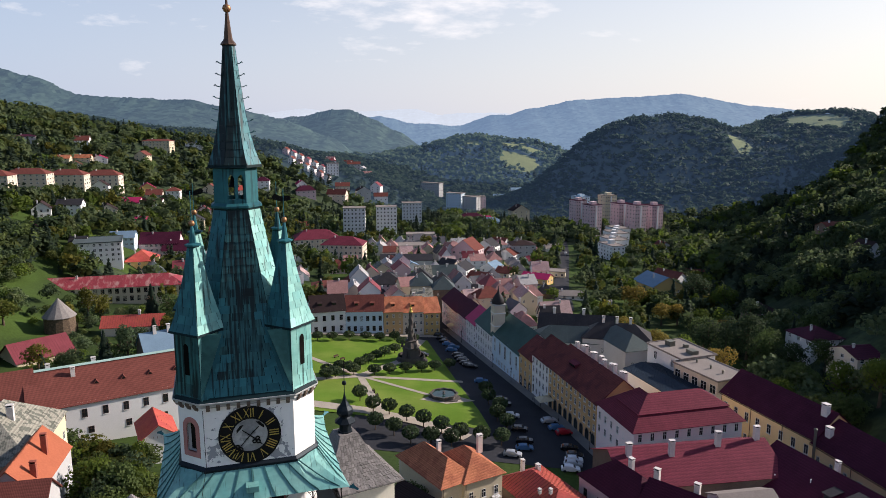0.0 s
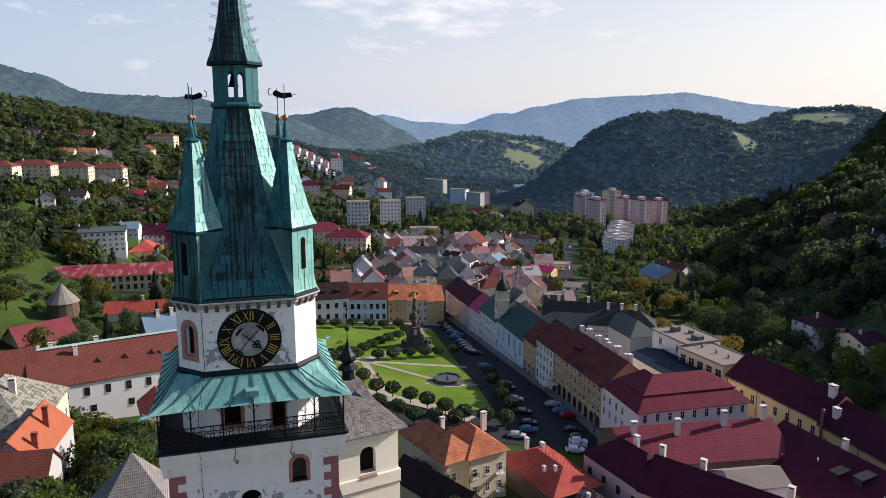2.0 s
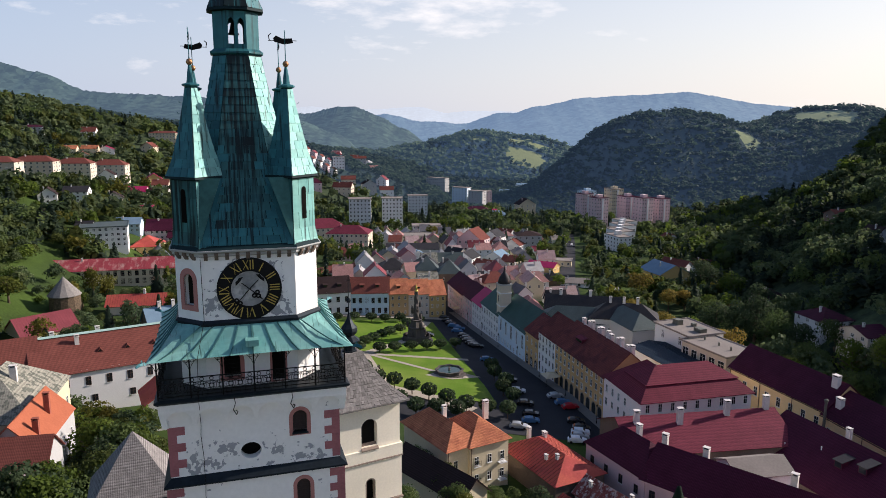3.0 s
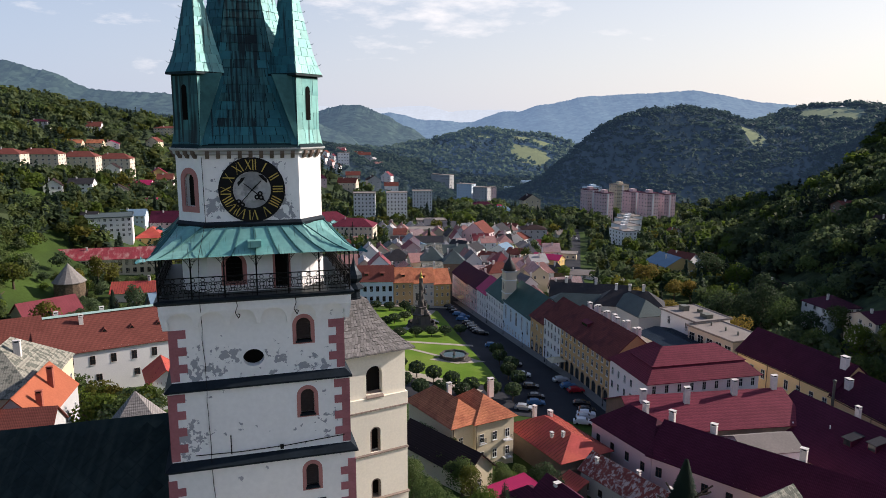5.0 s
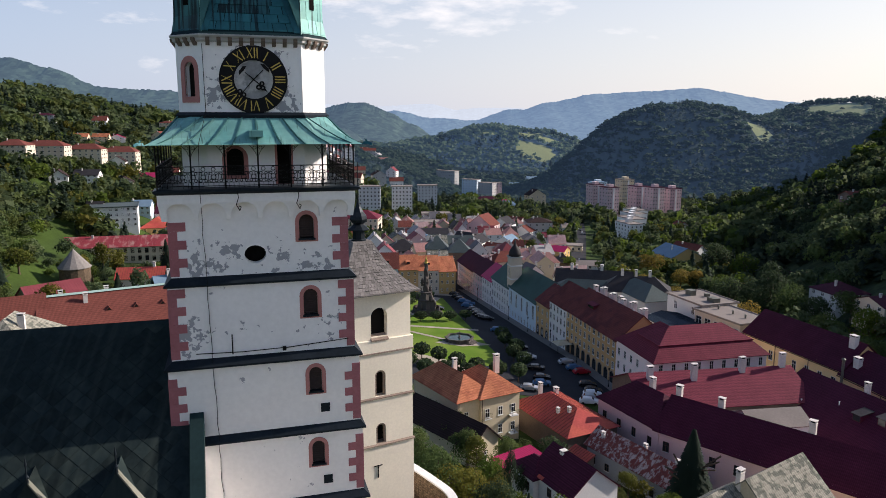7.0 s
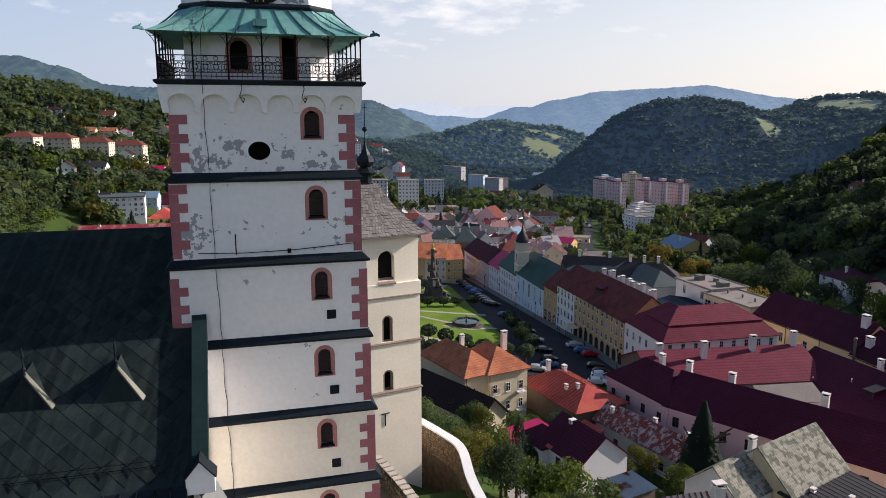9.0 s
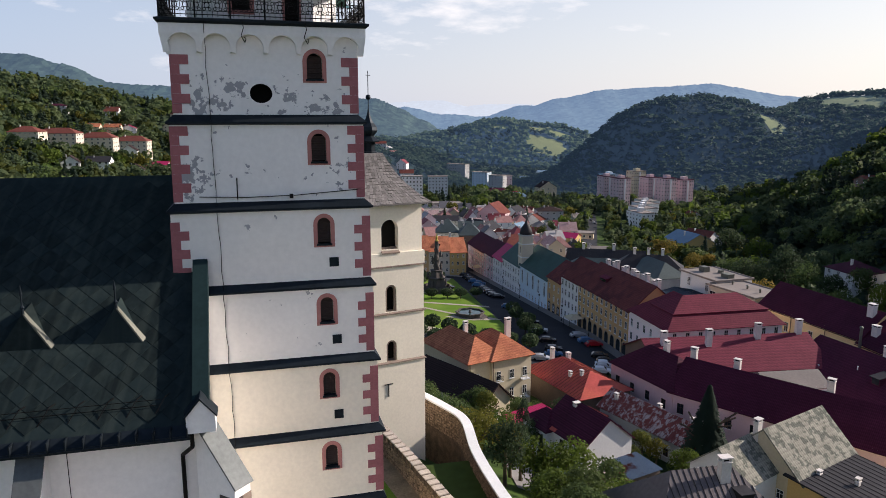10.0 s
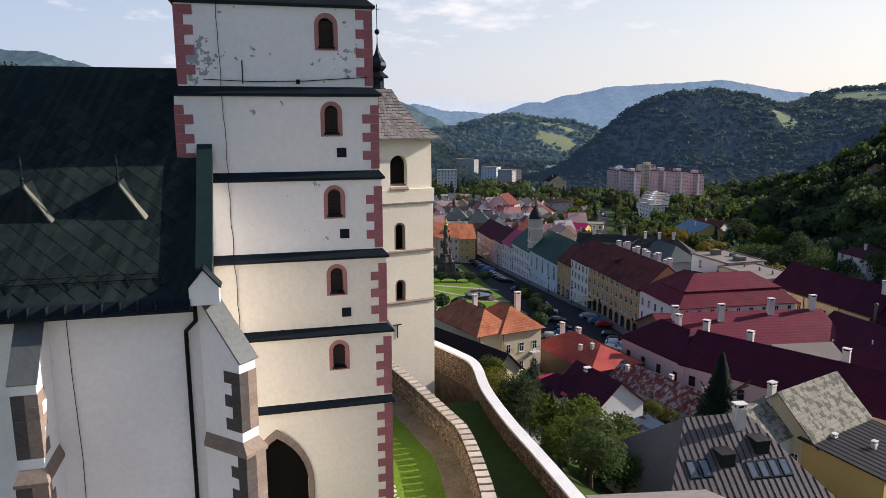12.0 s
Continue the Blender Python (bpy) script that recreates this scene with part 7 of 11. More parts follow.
# dormers of the houses north of the park
for hx, hy, us, hh, rr_, dm, rm in ((-50, 263.2, (3.6, 9.0), 9.4, 5.0, 11, R_BROWNDK), (-37.6, 267.5, (4.2, 10.2), 9.4, 5.0, 11, R_BROWN), (-22.9, 268.9, (3.7,), 9.6, 4.6, 11, R_ORANGE), (-15.6, 270.6, (4.1,), 9.6, 4.6, 11, R_ORANGE)):
    for u in us:
        dormer(find_house(hx, hy), u, 1.7, 1.5, 1.0, hh, rr_, dm, rm, rm)
# a ridge of green sheet and small triangular vents on the castle wing
cw = find_house(-86.8, 141.4)
part("ridge_sheet", Geo().slab([(-0.5, 7.3, 14.9), (46.5, 7.3, 14.9), (46.5, 8.0, 15.22), (-0.5, 8.0, 15.22)], 0.05).slab([(-0.5, 11.5, 12.5), (46.5, 11.5, 12.5), (46.5, 8.0, 15.22), (-0.5, 8.0, 15.22)], 0.05), R_COPPERROOF, cw, "pale green sheet metal along the ridge")
for i in range(6):
    u, v = 13.5 + 5.6 * i, 3.2
    z = roof_z(8.9, 6.2, 16, v)
    dm = part("roof_vent", Geo().add([(u - 0.75, v, z), (u + 0.75, v, z), (u, v + 0.1, z + 0.95), (u, v + 1.35, z + 1.0)], [(0, 1, 2), (1, 3, 2), (0, 2, 3)]), R_BROWN, cw, "small triangular roof vent")
    part("opening", Geo().add([(u - 0.45, v - 0.02, z + 0.12), (u + 0.45, v - 0.02, z + 0.12), (u, v + 0.06, z + 0.75)], [(0, 1, 2)]), M_SHADEFILL, dm)
# roof windows and boxes on the slate house
sh = find_house(14.0, 50.0)
for i in range(4):
    skylight(sh, 7.6 + 0.95 * i, 1.2, 0.8, 1.5, 4.8, 4.8, 11)
for i in range(2):
    skylight(sh, 2.6 + 1.1 * i, 1.6, 0.8, 1.5, 4.8, 4.8, 11)
for u, v in ((6.0, 2.6), (9.4, 3.2)):
    z = roof_z(4.8, 4.8, 11, v)
    bx = part("roof_box", Geo().box(u - 0.6, u + 0.6, v - 0.5, v + 0.9, z - 0.6, z + 0.75), R_SLATE, sh, "sheet metal clad roof box")
    part("lid", Geo().box(u - 0.66, u + 0.7, v - 0.6, v + 1.0, z + 0.75, z + 0.80), R_SLATE, bx)
cwg = find_house(58.5, 133)
dormer(cwg, 17.0, 5.0, 1.7, 1.4, 4.4, 6.4, 21, R_MAROON, R_SLATE)
dormer(cwg, 21.0, 6.0, 1.7, 1.5, 4.4, 6.4, 21, R_MAROON, R_SLATE)
for u, v in ((6.0, 4.0), (12.0, 6.5), (26.0, 6.0)):
    z = roof_z(4.4, 6.4, 21, v)
    part("vent_pipe", Geo().lathe([(0.09, z - 0.3), (0.09, z + 0.6), (0.16, z + 0.62), (0.02, z + 0.75)], 8, u, v), M_WHITE, cwg, "white roof vent pipe")
# flue and gutters of the yellow works
yw = find_house(79.0, 143.2)
part("flue", Geo().lathe([(0.28, 7), (0.28, 13.5), (0.4, 13.6), (0.4, 13.9), (0.1, 14.1)], 10, 1.2, -0.6), M_COPPERPALE, yw, "tall sheet metal flue pipe")
for o, ln, zz in ((yw, 30, 10.2), (find_house(70.2, 171.1), 29, 11.8)):
    part("gutter", Geo().box(-0.4, ln + 0.4, -0.62, -0.46, zz - 0.45, zz - 0.3), M_BROWNWOOD, o, "brown eaves gutter")
    for u in (0.3, ln * 0.36, ln * 0.7):
        part("downpipe", Geo().rod((u, -0.12, -1), (u, -0.12, zz - 0.4), 0.07, 6), M_BROWNWOOD, o, "brown downpipe")
wk = find_house(63.3, 212.5)
for u, v, w, d, hh in ((3.0, 4.0, 2.4, 2.0, 1.6), (7.0, 7.5, 1.2, 1.2, 1.0), (11.5, 5.0, 3.0, 2.2, 1.2)):
    part("roof_unit", Geo().box(u, u + w, v, v + d, 14.2, 14.2 + hh), M_COPPERPALE, wk, "grey sheet metal roof unit")
fw = find_house(66.5, 196.8)
for u in (3.0, 8.5, 13.0):
    part("roof_vent", Geo().lathe([(0.25, 13.5), (0.25, 14.5), (0.4, 14.55), (0.05, 14.8)], 8, u, 5.5), M_COPPERPALE, fw, "round sheet metal roof vent")
# bright red patch that paints in a sunlit facet of the cottage roof
part("dormer_sheet", Geo().slab([(-0.3, 5.6, 4.78), (-0.3, 6.8, 4.78), (1.5, 6.8, 6.14), (1.5, 5.6, 6.14)], 0.06), R_REDSHEET, find_house(13.9, 83.0), "faded red sheet on the cottage roof")
part("door", Geo().box(-0.06, 0.0, 3.6, 4.6, 0.1, 2.1), M_BROWNWOOD, find_house(13.9, 83.0), "dark brown entrance door")
# corrugated lean-to and concrete slab by the cottage
sd = thing("corrugated_shed", "low shed with a rusty corrugated sheet roof", "shed", pose(17.4, 74.8, 11.2, 0, 0, 32))
part("walls", Geo().box(0, 5.2, 0, 3.6, -1.5, 3.5), W_STONEW, sd)
cr = Geo()
for i in range(30):
    x0, x1 = 5.6 * i / 30 - 0.2, 5.6 * (i + 1) / 30 - 0.2
    xm = (x0 + x1) / 2
    cr.add([(x0, -0.3, 3.55), (xm, -0.3, 3.64), (x1, -0.3, 3.55), (x0, 4.0, 3.85), (xm, 4.0, 3.94), (x1, 4.0, 3.85)], [(0, 1, 4, 3), (1, 2, 5, 4)])
part("roof", cr, mat("rusty_galvanised_sheet", (0.30, 0.33, 0.36), 0.45, 0.2, 0.6, 5, 0.1, metal=0.4, second=(0.16, 0.05, 0.03), second_at=0.56, second_scale=0.35, second_soft=0.08), sd, "corrugated galvanised roof with rust patches")

sb = thing("concrete_terrace", "cracked pale concrete terrace beside the shed", "terrace", pose(13.6, 71.4, 11.2, 0, 0, 32))
part("slab", Geo().box(0, 4.2, 0, 4.6, -1.5, 3.3), M_GRAVEL, sb)
for u, v, w, hh in ((0.4, 3.6, 0.6, 0.5), (2.2, 4.0, 1.0, 0.35), (3.2, 2.6, 0.5, 0.7), (1.2, 1.0, 0.4, 0.4)):
    cl = thing("crate", "weathered wooden crate on the concrete terrace", "crate", pose(13.6, 71.4, 14.5, 0, 0, 32) @ pose(u, v, 0, 0, 0, 20 * u))
    part("box", Geo().box(-w / 2, w / 2, -0.25, 0.25, 0, hh), M_BROWNWOOD, cl)
    part("lid", Geo().box(-w / 2 - 0.03, w / 2 + 0.03, -0.28, 0.28, hh, hh + 0.05), M_PLANK, cl)

# balconies and downpipes of the orange-roofed villas
for hx, hy, u in ((3.9, 119.2, 6.6), (-0.2, 117.3, 6.0)):
    v = find_house(hx, hy)
    for z in (3.3, 6.7):
        b = part("balcony", Geo().box(u - 0.8, u + 0.8, -1.0, 0, z - 0.15, z), M_COPING, v, "small balcony with an iron rail")
        rl = Geo()
        for k in range(7):
            rl.rod((u - 0.78 + 0.26 * k, -0.96, z), (u - 0.78 + 0.26 * k, -0.96, z + 0.95), 0.02, 4)
        rl.rod((u - 0.8, -0.96, z + 0.95), (u + 0.8, -0.96, z + 0.95), 0.025, 4)
        part("rail", rl, M_IRON, b)
    part("downpipe", Geo().rod((0.25, -0.08, -1), (0.25, -0.08, 10.8), 0.06, 6), M_BROWNWOOD, v)

# two square old houses with pyramid roofs behind the square
house("town_house", "cream square old house with grey pyramid roof", -14.6, 314, -9.5, 3, 10, 10, 13.3, 5.2, "hip", W_CREAMF, R_GREYGREEN, [("f", 3, (7.0, 10.2), 1.0, 1.5)], [(0.3, 0.3, 1.5, 0.8)])
house("town_house", "brown old tower house with grey pyramid roof", -4.6, 308, -9.5, 3, 10, 10, 13.0, 5.0, "hip", W_STONEW, R_GREYGREEN, [("f", 2, (10.0,), 0.8, 1.1)])

# ---- town and villas, one by one ----
house("apartment_block", "beige four-storey flats with red-brown hipped roof", -283.6, 461.9, 32.9, 8, 26.3, 13.0, 10.0, 3.4, "hip", W_BEIGE, R_BROWN, [("f", 7, (0.7, 3.2, 5.7, 8.2, ), 1.3, 1.2), ("r", 3, (0.7, 3.2, 5.7, 8.2, ), 1.3, 1.2), ("l", 3, (0.7, 3.2, 5.7, 8.2, ), 1.3, 1.2)], [(0.3, 0.42, 1.2, 0.7)], category="flats")
house("apartment_block", "beige four-storey flats with red-brown hipped roof", -281.9, 510.6, 27.9, 8, 24.7, 13.0, 10.8, 3.7, "hip", W_BEIGE, R_BROWN, [("f", 6, (0.8, 3.5, 6.2, 8.9, ), 1.3, 1.3), ("r", 3, (0.8, 3.5, 6.2, 8.9, ), 1.3, 1.3), ("l", 3, (0.8, 3.5, 6.2, 8.9, ), 1.3, 1.3)], [(0.3, 0.42, 1.2, 0.7)], category="flats")
house("apartment_block", "beige four-storey flats with red-brown hipped roof", -282.6, 564.4, 22.7, 8, 25.8, 13.0, 11.6, 4.0, "hip", W_BEIGE, R_BROWN, [("f", 6, (0.9, 3.8, 6.7, 9.6, ), 1.3, 1.5), ("r", 3, (0.9, 3.8, 6.7, 9.6, ), 1.3, 1.5), ("l", 3, (0.9, 3.8, 6.7, 9.6, ), 1.3, 1.5)], [(0.3, 0.42, 1.2, 0.7)], category="flats")
house("apartment_block", "beige four-storey flats with red-brown hipped roof", -274.1, 420.4, 35.2, 8, 17.4, 13.0, 9.7, 3.2, "hip", W_BEIGE, R_BROWN, [("f", 6, (0.7, 3.1, 5.6, 8.0, ), 1.3, 1.2), ("r", 3, (0.7, 3.1, 5.6, 8.0, ), 1.3, 1.2), ("l", 3, (0.7, 3.1, 5.6, 8.0, ), 1.3, 1.2)], [(0.3, 0.42, 1.2, 0.7)], category="flats")
house("apartment_block", "cream three-storey flats under dark woods", -317.4, 762.6, 47.0, -5, 29.8, 12.0, 8.6, 1.9, "hip", W_CREAMF, R_BROWN, [("f", 8, (0.9, 3.7, 6.6, ), 1.3, 1.4), ("r", 3, (0.9, 3.7, 6.6, ), 1.3, 1.4), ("l", 3, (0.9, 3.7, 6.6, ), 1.3, 1.4)], [(0.3, 0.42, 1.2, 0.7)], category="flats")
house("apartment_block", "white low flat-roofed block among trees", -291.4, 817.4, 45.7, 0, 17.8, 10.0, 5.6, 0.0, "flat", W_WHITE, R_PALE, [("f", 5, (0.8, 3.6, ), 1.3, 1.4), ("r", 2, (0.8, 3.6, ), 1.3, 1.4), ("l", 2, (0.8, 3.6, ), 1.3, 1.4)], [], category="flats")
house("villa", "grey villa with maroon roof in the woods", -381.8, 642.8, 56.9, 15, 17.6, 12.0, 6.0, 1.8, "hip", W_GREY, R_MAROON, [("f", 4, (0.9, 3.9, ), 1.3, 1.5), ("r", 3, (0.9, 3.9, ), 1.3, 1.5), ("l", 3, (0.9, 3.9, ), 1.3, 1.5)], [(0.3, 0.42, 1.2, 0.7)], category="house")
house("villa", "white villa with raspberry gabled roof", -320.9, 656.2, 38.7, 20, 13.8, 9.0, 4.1, 2.9, "gable_y", W_WHITE, R_MAGENTA, [("f", 2, (0.6, 2.7, ), 1.3, 1.0), ("r", 2, (0.6, 2.7, ), 1.3, 1.0), ("l", 2, (0.6, 2.7, ), 1.3, 1.0)], [(0.3, 0.42, 1.2, 0.7)], category="house")
house("villa", "cream villa with orange tiled roof", -330.3, 644.8, 40.4, 10, 13.7, 9.0, 3.5, 2.9, "gable", W_CREAMF, R_ORANGE, [("f", 3, (0.5, 2.3, ), 1.3, 0.9), ("r", 2, (0.5, 2.3, ), 1.3, 0.9), ("l", 2, (0.5, 2.3, ), 1.3, 0.9)], [(0.3, 0.42, 1.2, 0.7)], category="house")
house("villa", "cream villa with orange tiled roof", -337.3, 624.5, 39.9, 10, 12.3, 9.0, 4.6, 2.8, "gable", W_CREAMF, R_ORANGE, [("f", 2, (0.7, 3.0, ), 1.3, 1.1), ("r", 2, (0.7, 3.0, ), 1.3, 1.1), ("l", 2, (0.7, 3.0, ), 1.3, 1.1)], [(0.3, 0.42, 1.2, 0.7)], category="house")
house("villa", "beige villa with brown gabled roof", -323.8, 621.3, 35.2, 25, 11.1, 9.0, 4.0, 3.3, "gable_y", W_BEIGE, R_BROWN, [("f", 2, (0.6, 2.6, ), 1.3, 1.0), ("r", 2, (0.6, 2.6, ), 1.3, 1.0), ("l", 2, (0.6, 2.6, ), 1.3, 1.0)], [(0.3, 0.42, 1.2, 0.7)], category="house")
house("villa", "small white villa with dark roof", -299.3, 535.6, 35.5, 5, 5.8, 8.0, 3.5, 1.9, "gable_y", W_WHITE, R_BROWNDK, [("f", 2, (0.5, 2.2, ), 1.3, 0.9), ("r", 2, (0.5, 2.2, ), 1.3, 0.9), ("l", 2, (0.5, 2.2, ), 1.3, 0.9)], [(0.3, 0.42, 1.2, 0.7)], category="house")
house("villa", "white gabled villa with dark roof", -229.6, 396.5, 22.8, 25, 9.8, 11.0, 5.6, 3.6, "gable_y", W_WHITE, R_BROWNDK, [("f", 3, (0.8, 3.6, ), 1.3, 1.4), ("r", 2, (0.8, 3.6, ), 1.3, 1.4), ("l", 2, (0.8, 3.6, ), 1.3, 1.4)], [(0.3, 0.42, 1.2, 0.7)], category="house")
house("villa", "white villa with grey roof and balconies", -234.5, 431.1, 20.2, 12, 14.0, 11.0, 6.3, 3.1, "gable", W_WHITE, R_SLATE, [("f", 4, (0.6, 2.7, 4.9, ), 1.3, 1.1), ("r", 2, (0.6, 2.7, 4.9, ), 1.3, 1.1), ("l", 2, (0.6, 2.7, 4.9, ), 1.3, 1.1)], [(0.3, 0.42, 1.2, 0.7)], category="house")
house("villa", "peach villa with dark brown roof", -225.9, 464.5, 14.1, 25, 12.3, 11.0, 5.0, 3.7, "gable_y", W_BEIGE, R_BROWNDK, [("f", 3, (0.8, 3.3, ), 1.3, 1.3), ("r", 2, (0.8, 3.3, ), 1.3, 1.3), ("l", 2, (0.8, 3.3, ), 1.3, 1.3)], [(0.3, 0.42, 1.2, 0.7)], category="house")
house("villa", "pink villa with large raspberry roof", -242.1, 527.4, 13.1, 5, 16.5, 11.0, 3.7, 3.7, "gable", W_PINK, R_MAGENTA, [("f", 4, (1.1, ), 1.3, 1.6), ("r", 2, (1.1, ), 1.3, 1.6), ("l", 2, (1.1, ), 1.3, 1.6)], [(0.3, 0.42, 1.2, 0.7)], category="house")
house("villa", "yellow villa with raspberry gabled roof", -263.9, 621.0, 13.1, 25, 13.9, 10.0, 5.5, 4.8, "gable_y", W_YELLOW, R_MAGENTA, [("f", 2, (0.8, 3.5, ), 1.3, 1.4), ("r", 2, (0.8, 3.5, ), 1.3, 1.4), ("l", 2, (0.8, 3.5, ), 1.3, 1.4)], [(0.3, 0.42, 1.2, 0.7)], category="house")
house("villa", "low white house with maroon roof", -240.6, 570.5, 8.7, 5, 14.7, 9.0, 4.0, 2.4, "gable", W_WHITE, R_MAROON, [("f", 4, (1.2, ), 1.3, 1.6), ("r", 2, (1.2, ), 1.3, 1.6), ("l", 2, (1.2, ), 1.3, 1.6)], [(0.3, 0.42, 1.2, 0.7)], category="house")
house("villa", "white villa with red-brown hipped roof", -245.4, 632.0, 7.8, 10, 11.8, 10.0, 7.7, 2.7, "hip", W_WHITE, R_BROWN, [("f", 3, (1.1, 5.0, ), 1.3, 1.6), ("r", 2, (1.1, 5.0, ), 1.3, 1.6), ("l", 2, (1.1, 5.0, ), 1.3, 1.6)], [(0.3, 0.42, 1.2, 0.7)], category="house")
house("villa", "white cottage with raspberry roof", -205.4, 471.3, 6.6, 15, 8.2, 9.0, 4.2, 2.5, "gable", W_WHITE, R_MAGENTA, [("f", 2, (1.3, ), 1.3, 1.6), ("r", 2, (1.3, ), 1.3, 1.6), ("l", 2, (1.3, ), 1.3, 1.6)], [(0.3, 0.42, 1.2, 0.7)], category="house")
house("villa", "pale blue house with blue-grey roof", -188.9, 397.4, 6.7, 12, 14.0, 11.0, 5.0, 3.1, "gable", W_BLUE, R_BLUE, [("f", 5, (0.7, 3.2, ), 1.3, 1.2), ("r", 2, (0.7, 3.2, ), 1.3, 1.2), ("l", 2, (0.7, 3.2, ), 1.3, 1.2)], [(0.3, 0.42, 1.2, 0.7)], category="house")
house("villa", "low house with maroon roof among trees", -216.4, 359.8, 21.2, 10, 11.3, 10.0, 2.4, 2.0, "hip", W_BEIGE, R_MAROON, [("f", 4, (0.7, ), 1.3, 1.2), ("r", 2, (0.7, ), 1.3, 1.2), ("l", 2, (0.7, ), 1.3, 1.2)], [(0.3, 0.42, 1.2, 0.7)], category="house")
house("apartment_block", "white four-storey block with grey flat roof", -181.1, 344.5, 7.1, 22, 21.8, 20.0, 10.1, 0.0, "flat", W_WHITE, R_GREYGREEN, [("f", 8, (0.8, 3.3, 5.8, 8.4, ), 1.3, 1.3), ("r", 5, (0.8, 3.3, 5.8, 8.4, ), 1.3, 1.3), ("l", 5, (0.8, 3.3, 5.8, 8.4, ), 1.3, 1.3)], [], category="flats")
house("villa", "grey house with dark slate roof", -189.0, 355.8, 12.0, 12, 7.7, 10.0, 3.9, 2.9, "gable", W_GREY, R_SLATE, [("f", 3, (0.6, 2.6, ), 1.3, 1.0), ("r", 2, (0.6, 2.6, ), 1.3, 1.0), ("l", 2, (0.6, 2.6, ), 1.3, 1.0)], [(0.3, 0.42, 1.2, 0.7)], category="house")
house("school_annex", "yellow building with bright red hipped roof", -166.6, 366.8, -1.4, 12, 14.8, 17.0, 5.6, 4.8, "hip", W_YELLOW, R_REDSHEET, [("f", 3, (0.8, 3.6, ), 1.3, 1.4), ("r", 4, (0.8, 3.6, ), 1.3, 1.4), ("l", 4, (0.8, 3.6, ), 1.3, 1.4)], [(0.3, 0.42, 1.2, 0.7)], category="house")
house("school_wing", "long pinkish building with maroon roof", -176.4, 409.1, -2.2, 8, 22.0, 14.0, 8.7, 5.7, "gable", W_PINK, R_MAROON, [("f", 8, (0.9, 3.8, 6.7, ), 1.3, 1.4), ("r", 3, (0.9, 3.8, 6.7, ), 1.3, 1.4), ("l", 3, (0.9, 3.8, 6.7, ), 1.3, 1.4)], [(0.3, 0.42, 1.2, 0.7)], category="house")
house("school_wing", "pinkish building with maroon roof", -162.6, 406.8, -5.0, 8, 14.0, 14.0, 7.9, 4.9, "gable", W_PINK, R_MAROON, [("f", 5, (0.8, 3.4, 6.0, ), 1.3, 1.3), ("r", 3, (0.8, 3.4, 6.0, ), 1.3, 1.3), ("l", 3, (0.8, 3.4, 6.0, ), 1.3, 1.3)], [(0.3, 0.42, 1.2, 0.7)], category="house")
house("school", "long cream school with faded crimson hipped sheet roof", -172.6, 287.0, 0.4, 14, 62.4, 15.0, 7.0, 3.7, "hip", W_CREAMF, R_SCHOOL, [("f", 22, (0.9, 4.2, ), 1.45, 2.1), ("r", 3, (1.1, 4.6, ), 1.2, 1.6), ("l", 3, (1.1, 4.6, ), 1.2, 1.6)], [(0.3, 0.42, 1.2, 0.7)], category="house", frame_m=M_BROWNWOOD, seams=1.2)
house("secondary_school", "large beige school with bright red hipped roof", -80.0, 460.2, -13.6, -4, 27.6, 17.0, 10.6, 4.5, "hip", W_BEIGE, R_RED, [("f", 9, (1.1, 4.6, 8.2, ), 1.3, 1.6), ("r", 4, (1.1, 4.6, 8.2, ), 1.3, 1.6), ("l", 4, (1.1, 4.6, 8.2, ), 1.3, 1.6)], [(0.3, 0.42, 1.2, 0.7)], category="house")
house("secondary_school", "large beige school wing with bright red hipped roof", -101.1, 479.6, -13.7, 18, 31.5, 17.0, 10.5, 5.5, "hip", W_BEIGE, R_RED, [("f", 9, (1.0, 4.5, 8.0, ), 1.3, 1.6), ("r", 4, (1.0, 4.5, 8.0, ), 1.3, 1.6), ("l", 4, (1.0, 4.5, 8.0, ), 1.3, 1.6)], [(0.3, 0.42, 1.2, 0.7)], category="house")
house("apartment_block", "grey panel tower block with white balconies", -82.9, 589.8, -20.3, 5, 18.1, 13.0, 25.2, 0.0, "flat", W_PALE, R_PALE, [("f", 6, (0.9, 4.1, 7.3, 10.4, 13.6, 16.7, 19.9, 23.0, ), 1.3, 1.6), ("r", 3, (0.9, 4.1, 7.3, 10.4, 13.6, 16.7, 19.9, 23.0, ), 1.3, 1.6), ("l", 3, (0.9, 4.1, 7.3, 10.4, 13.6, 16.7, 19.9, 23.0, ), 1.3, 1.6)], [], category="flats")
house("apartment_block", "grey panel tower block with pink balconies", -58.4, 621.3, -23.2, 5, 17.9, 13.0, 25.4, 0.0, "flat", W_PALE, R_PALE, [("f", 6, (1.0, 4.1, 7.3, 10.5, 13.7, 16.8, 20.0, 23.2, ), 1.3, 1.6), ("r", 3, (1.0, 4.1, 7.3, 10.5, 13.7, 16.8, 20.0, 23.2, ), 1.3, 1.6), ("l", 3, (1.0, 4.1, 7.3, 10.5, 13.7, 16.8, 20.0, 23.2, ), 1.3, 1.6)], [], category="flats")
house("apartment_block", "pale panel tower block", -42.3, 741.5, -31.1, 5, 20.1, 13.0, 23.0, 0.0, "flat", W_PALE, R_PALE, [("f", 6, (1.0, 4.3, 7.5, 10.8, 14.1, 17.4, 20.7, ), 1.3, 1.6), ("r", 3, (1.0, 4.3, 7.5, 10.8, 14.1, 17.4, 20.7, ), 1.3, 1.6), ("l", 3, (1.0, 4.3, 7.5, 10.8, 14.1, 17.4, 20.7, ), 1.3, 1.6)], [], category="flats")
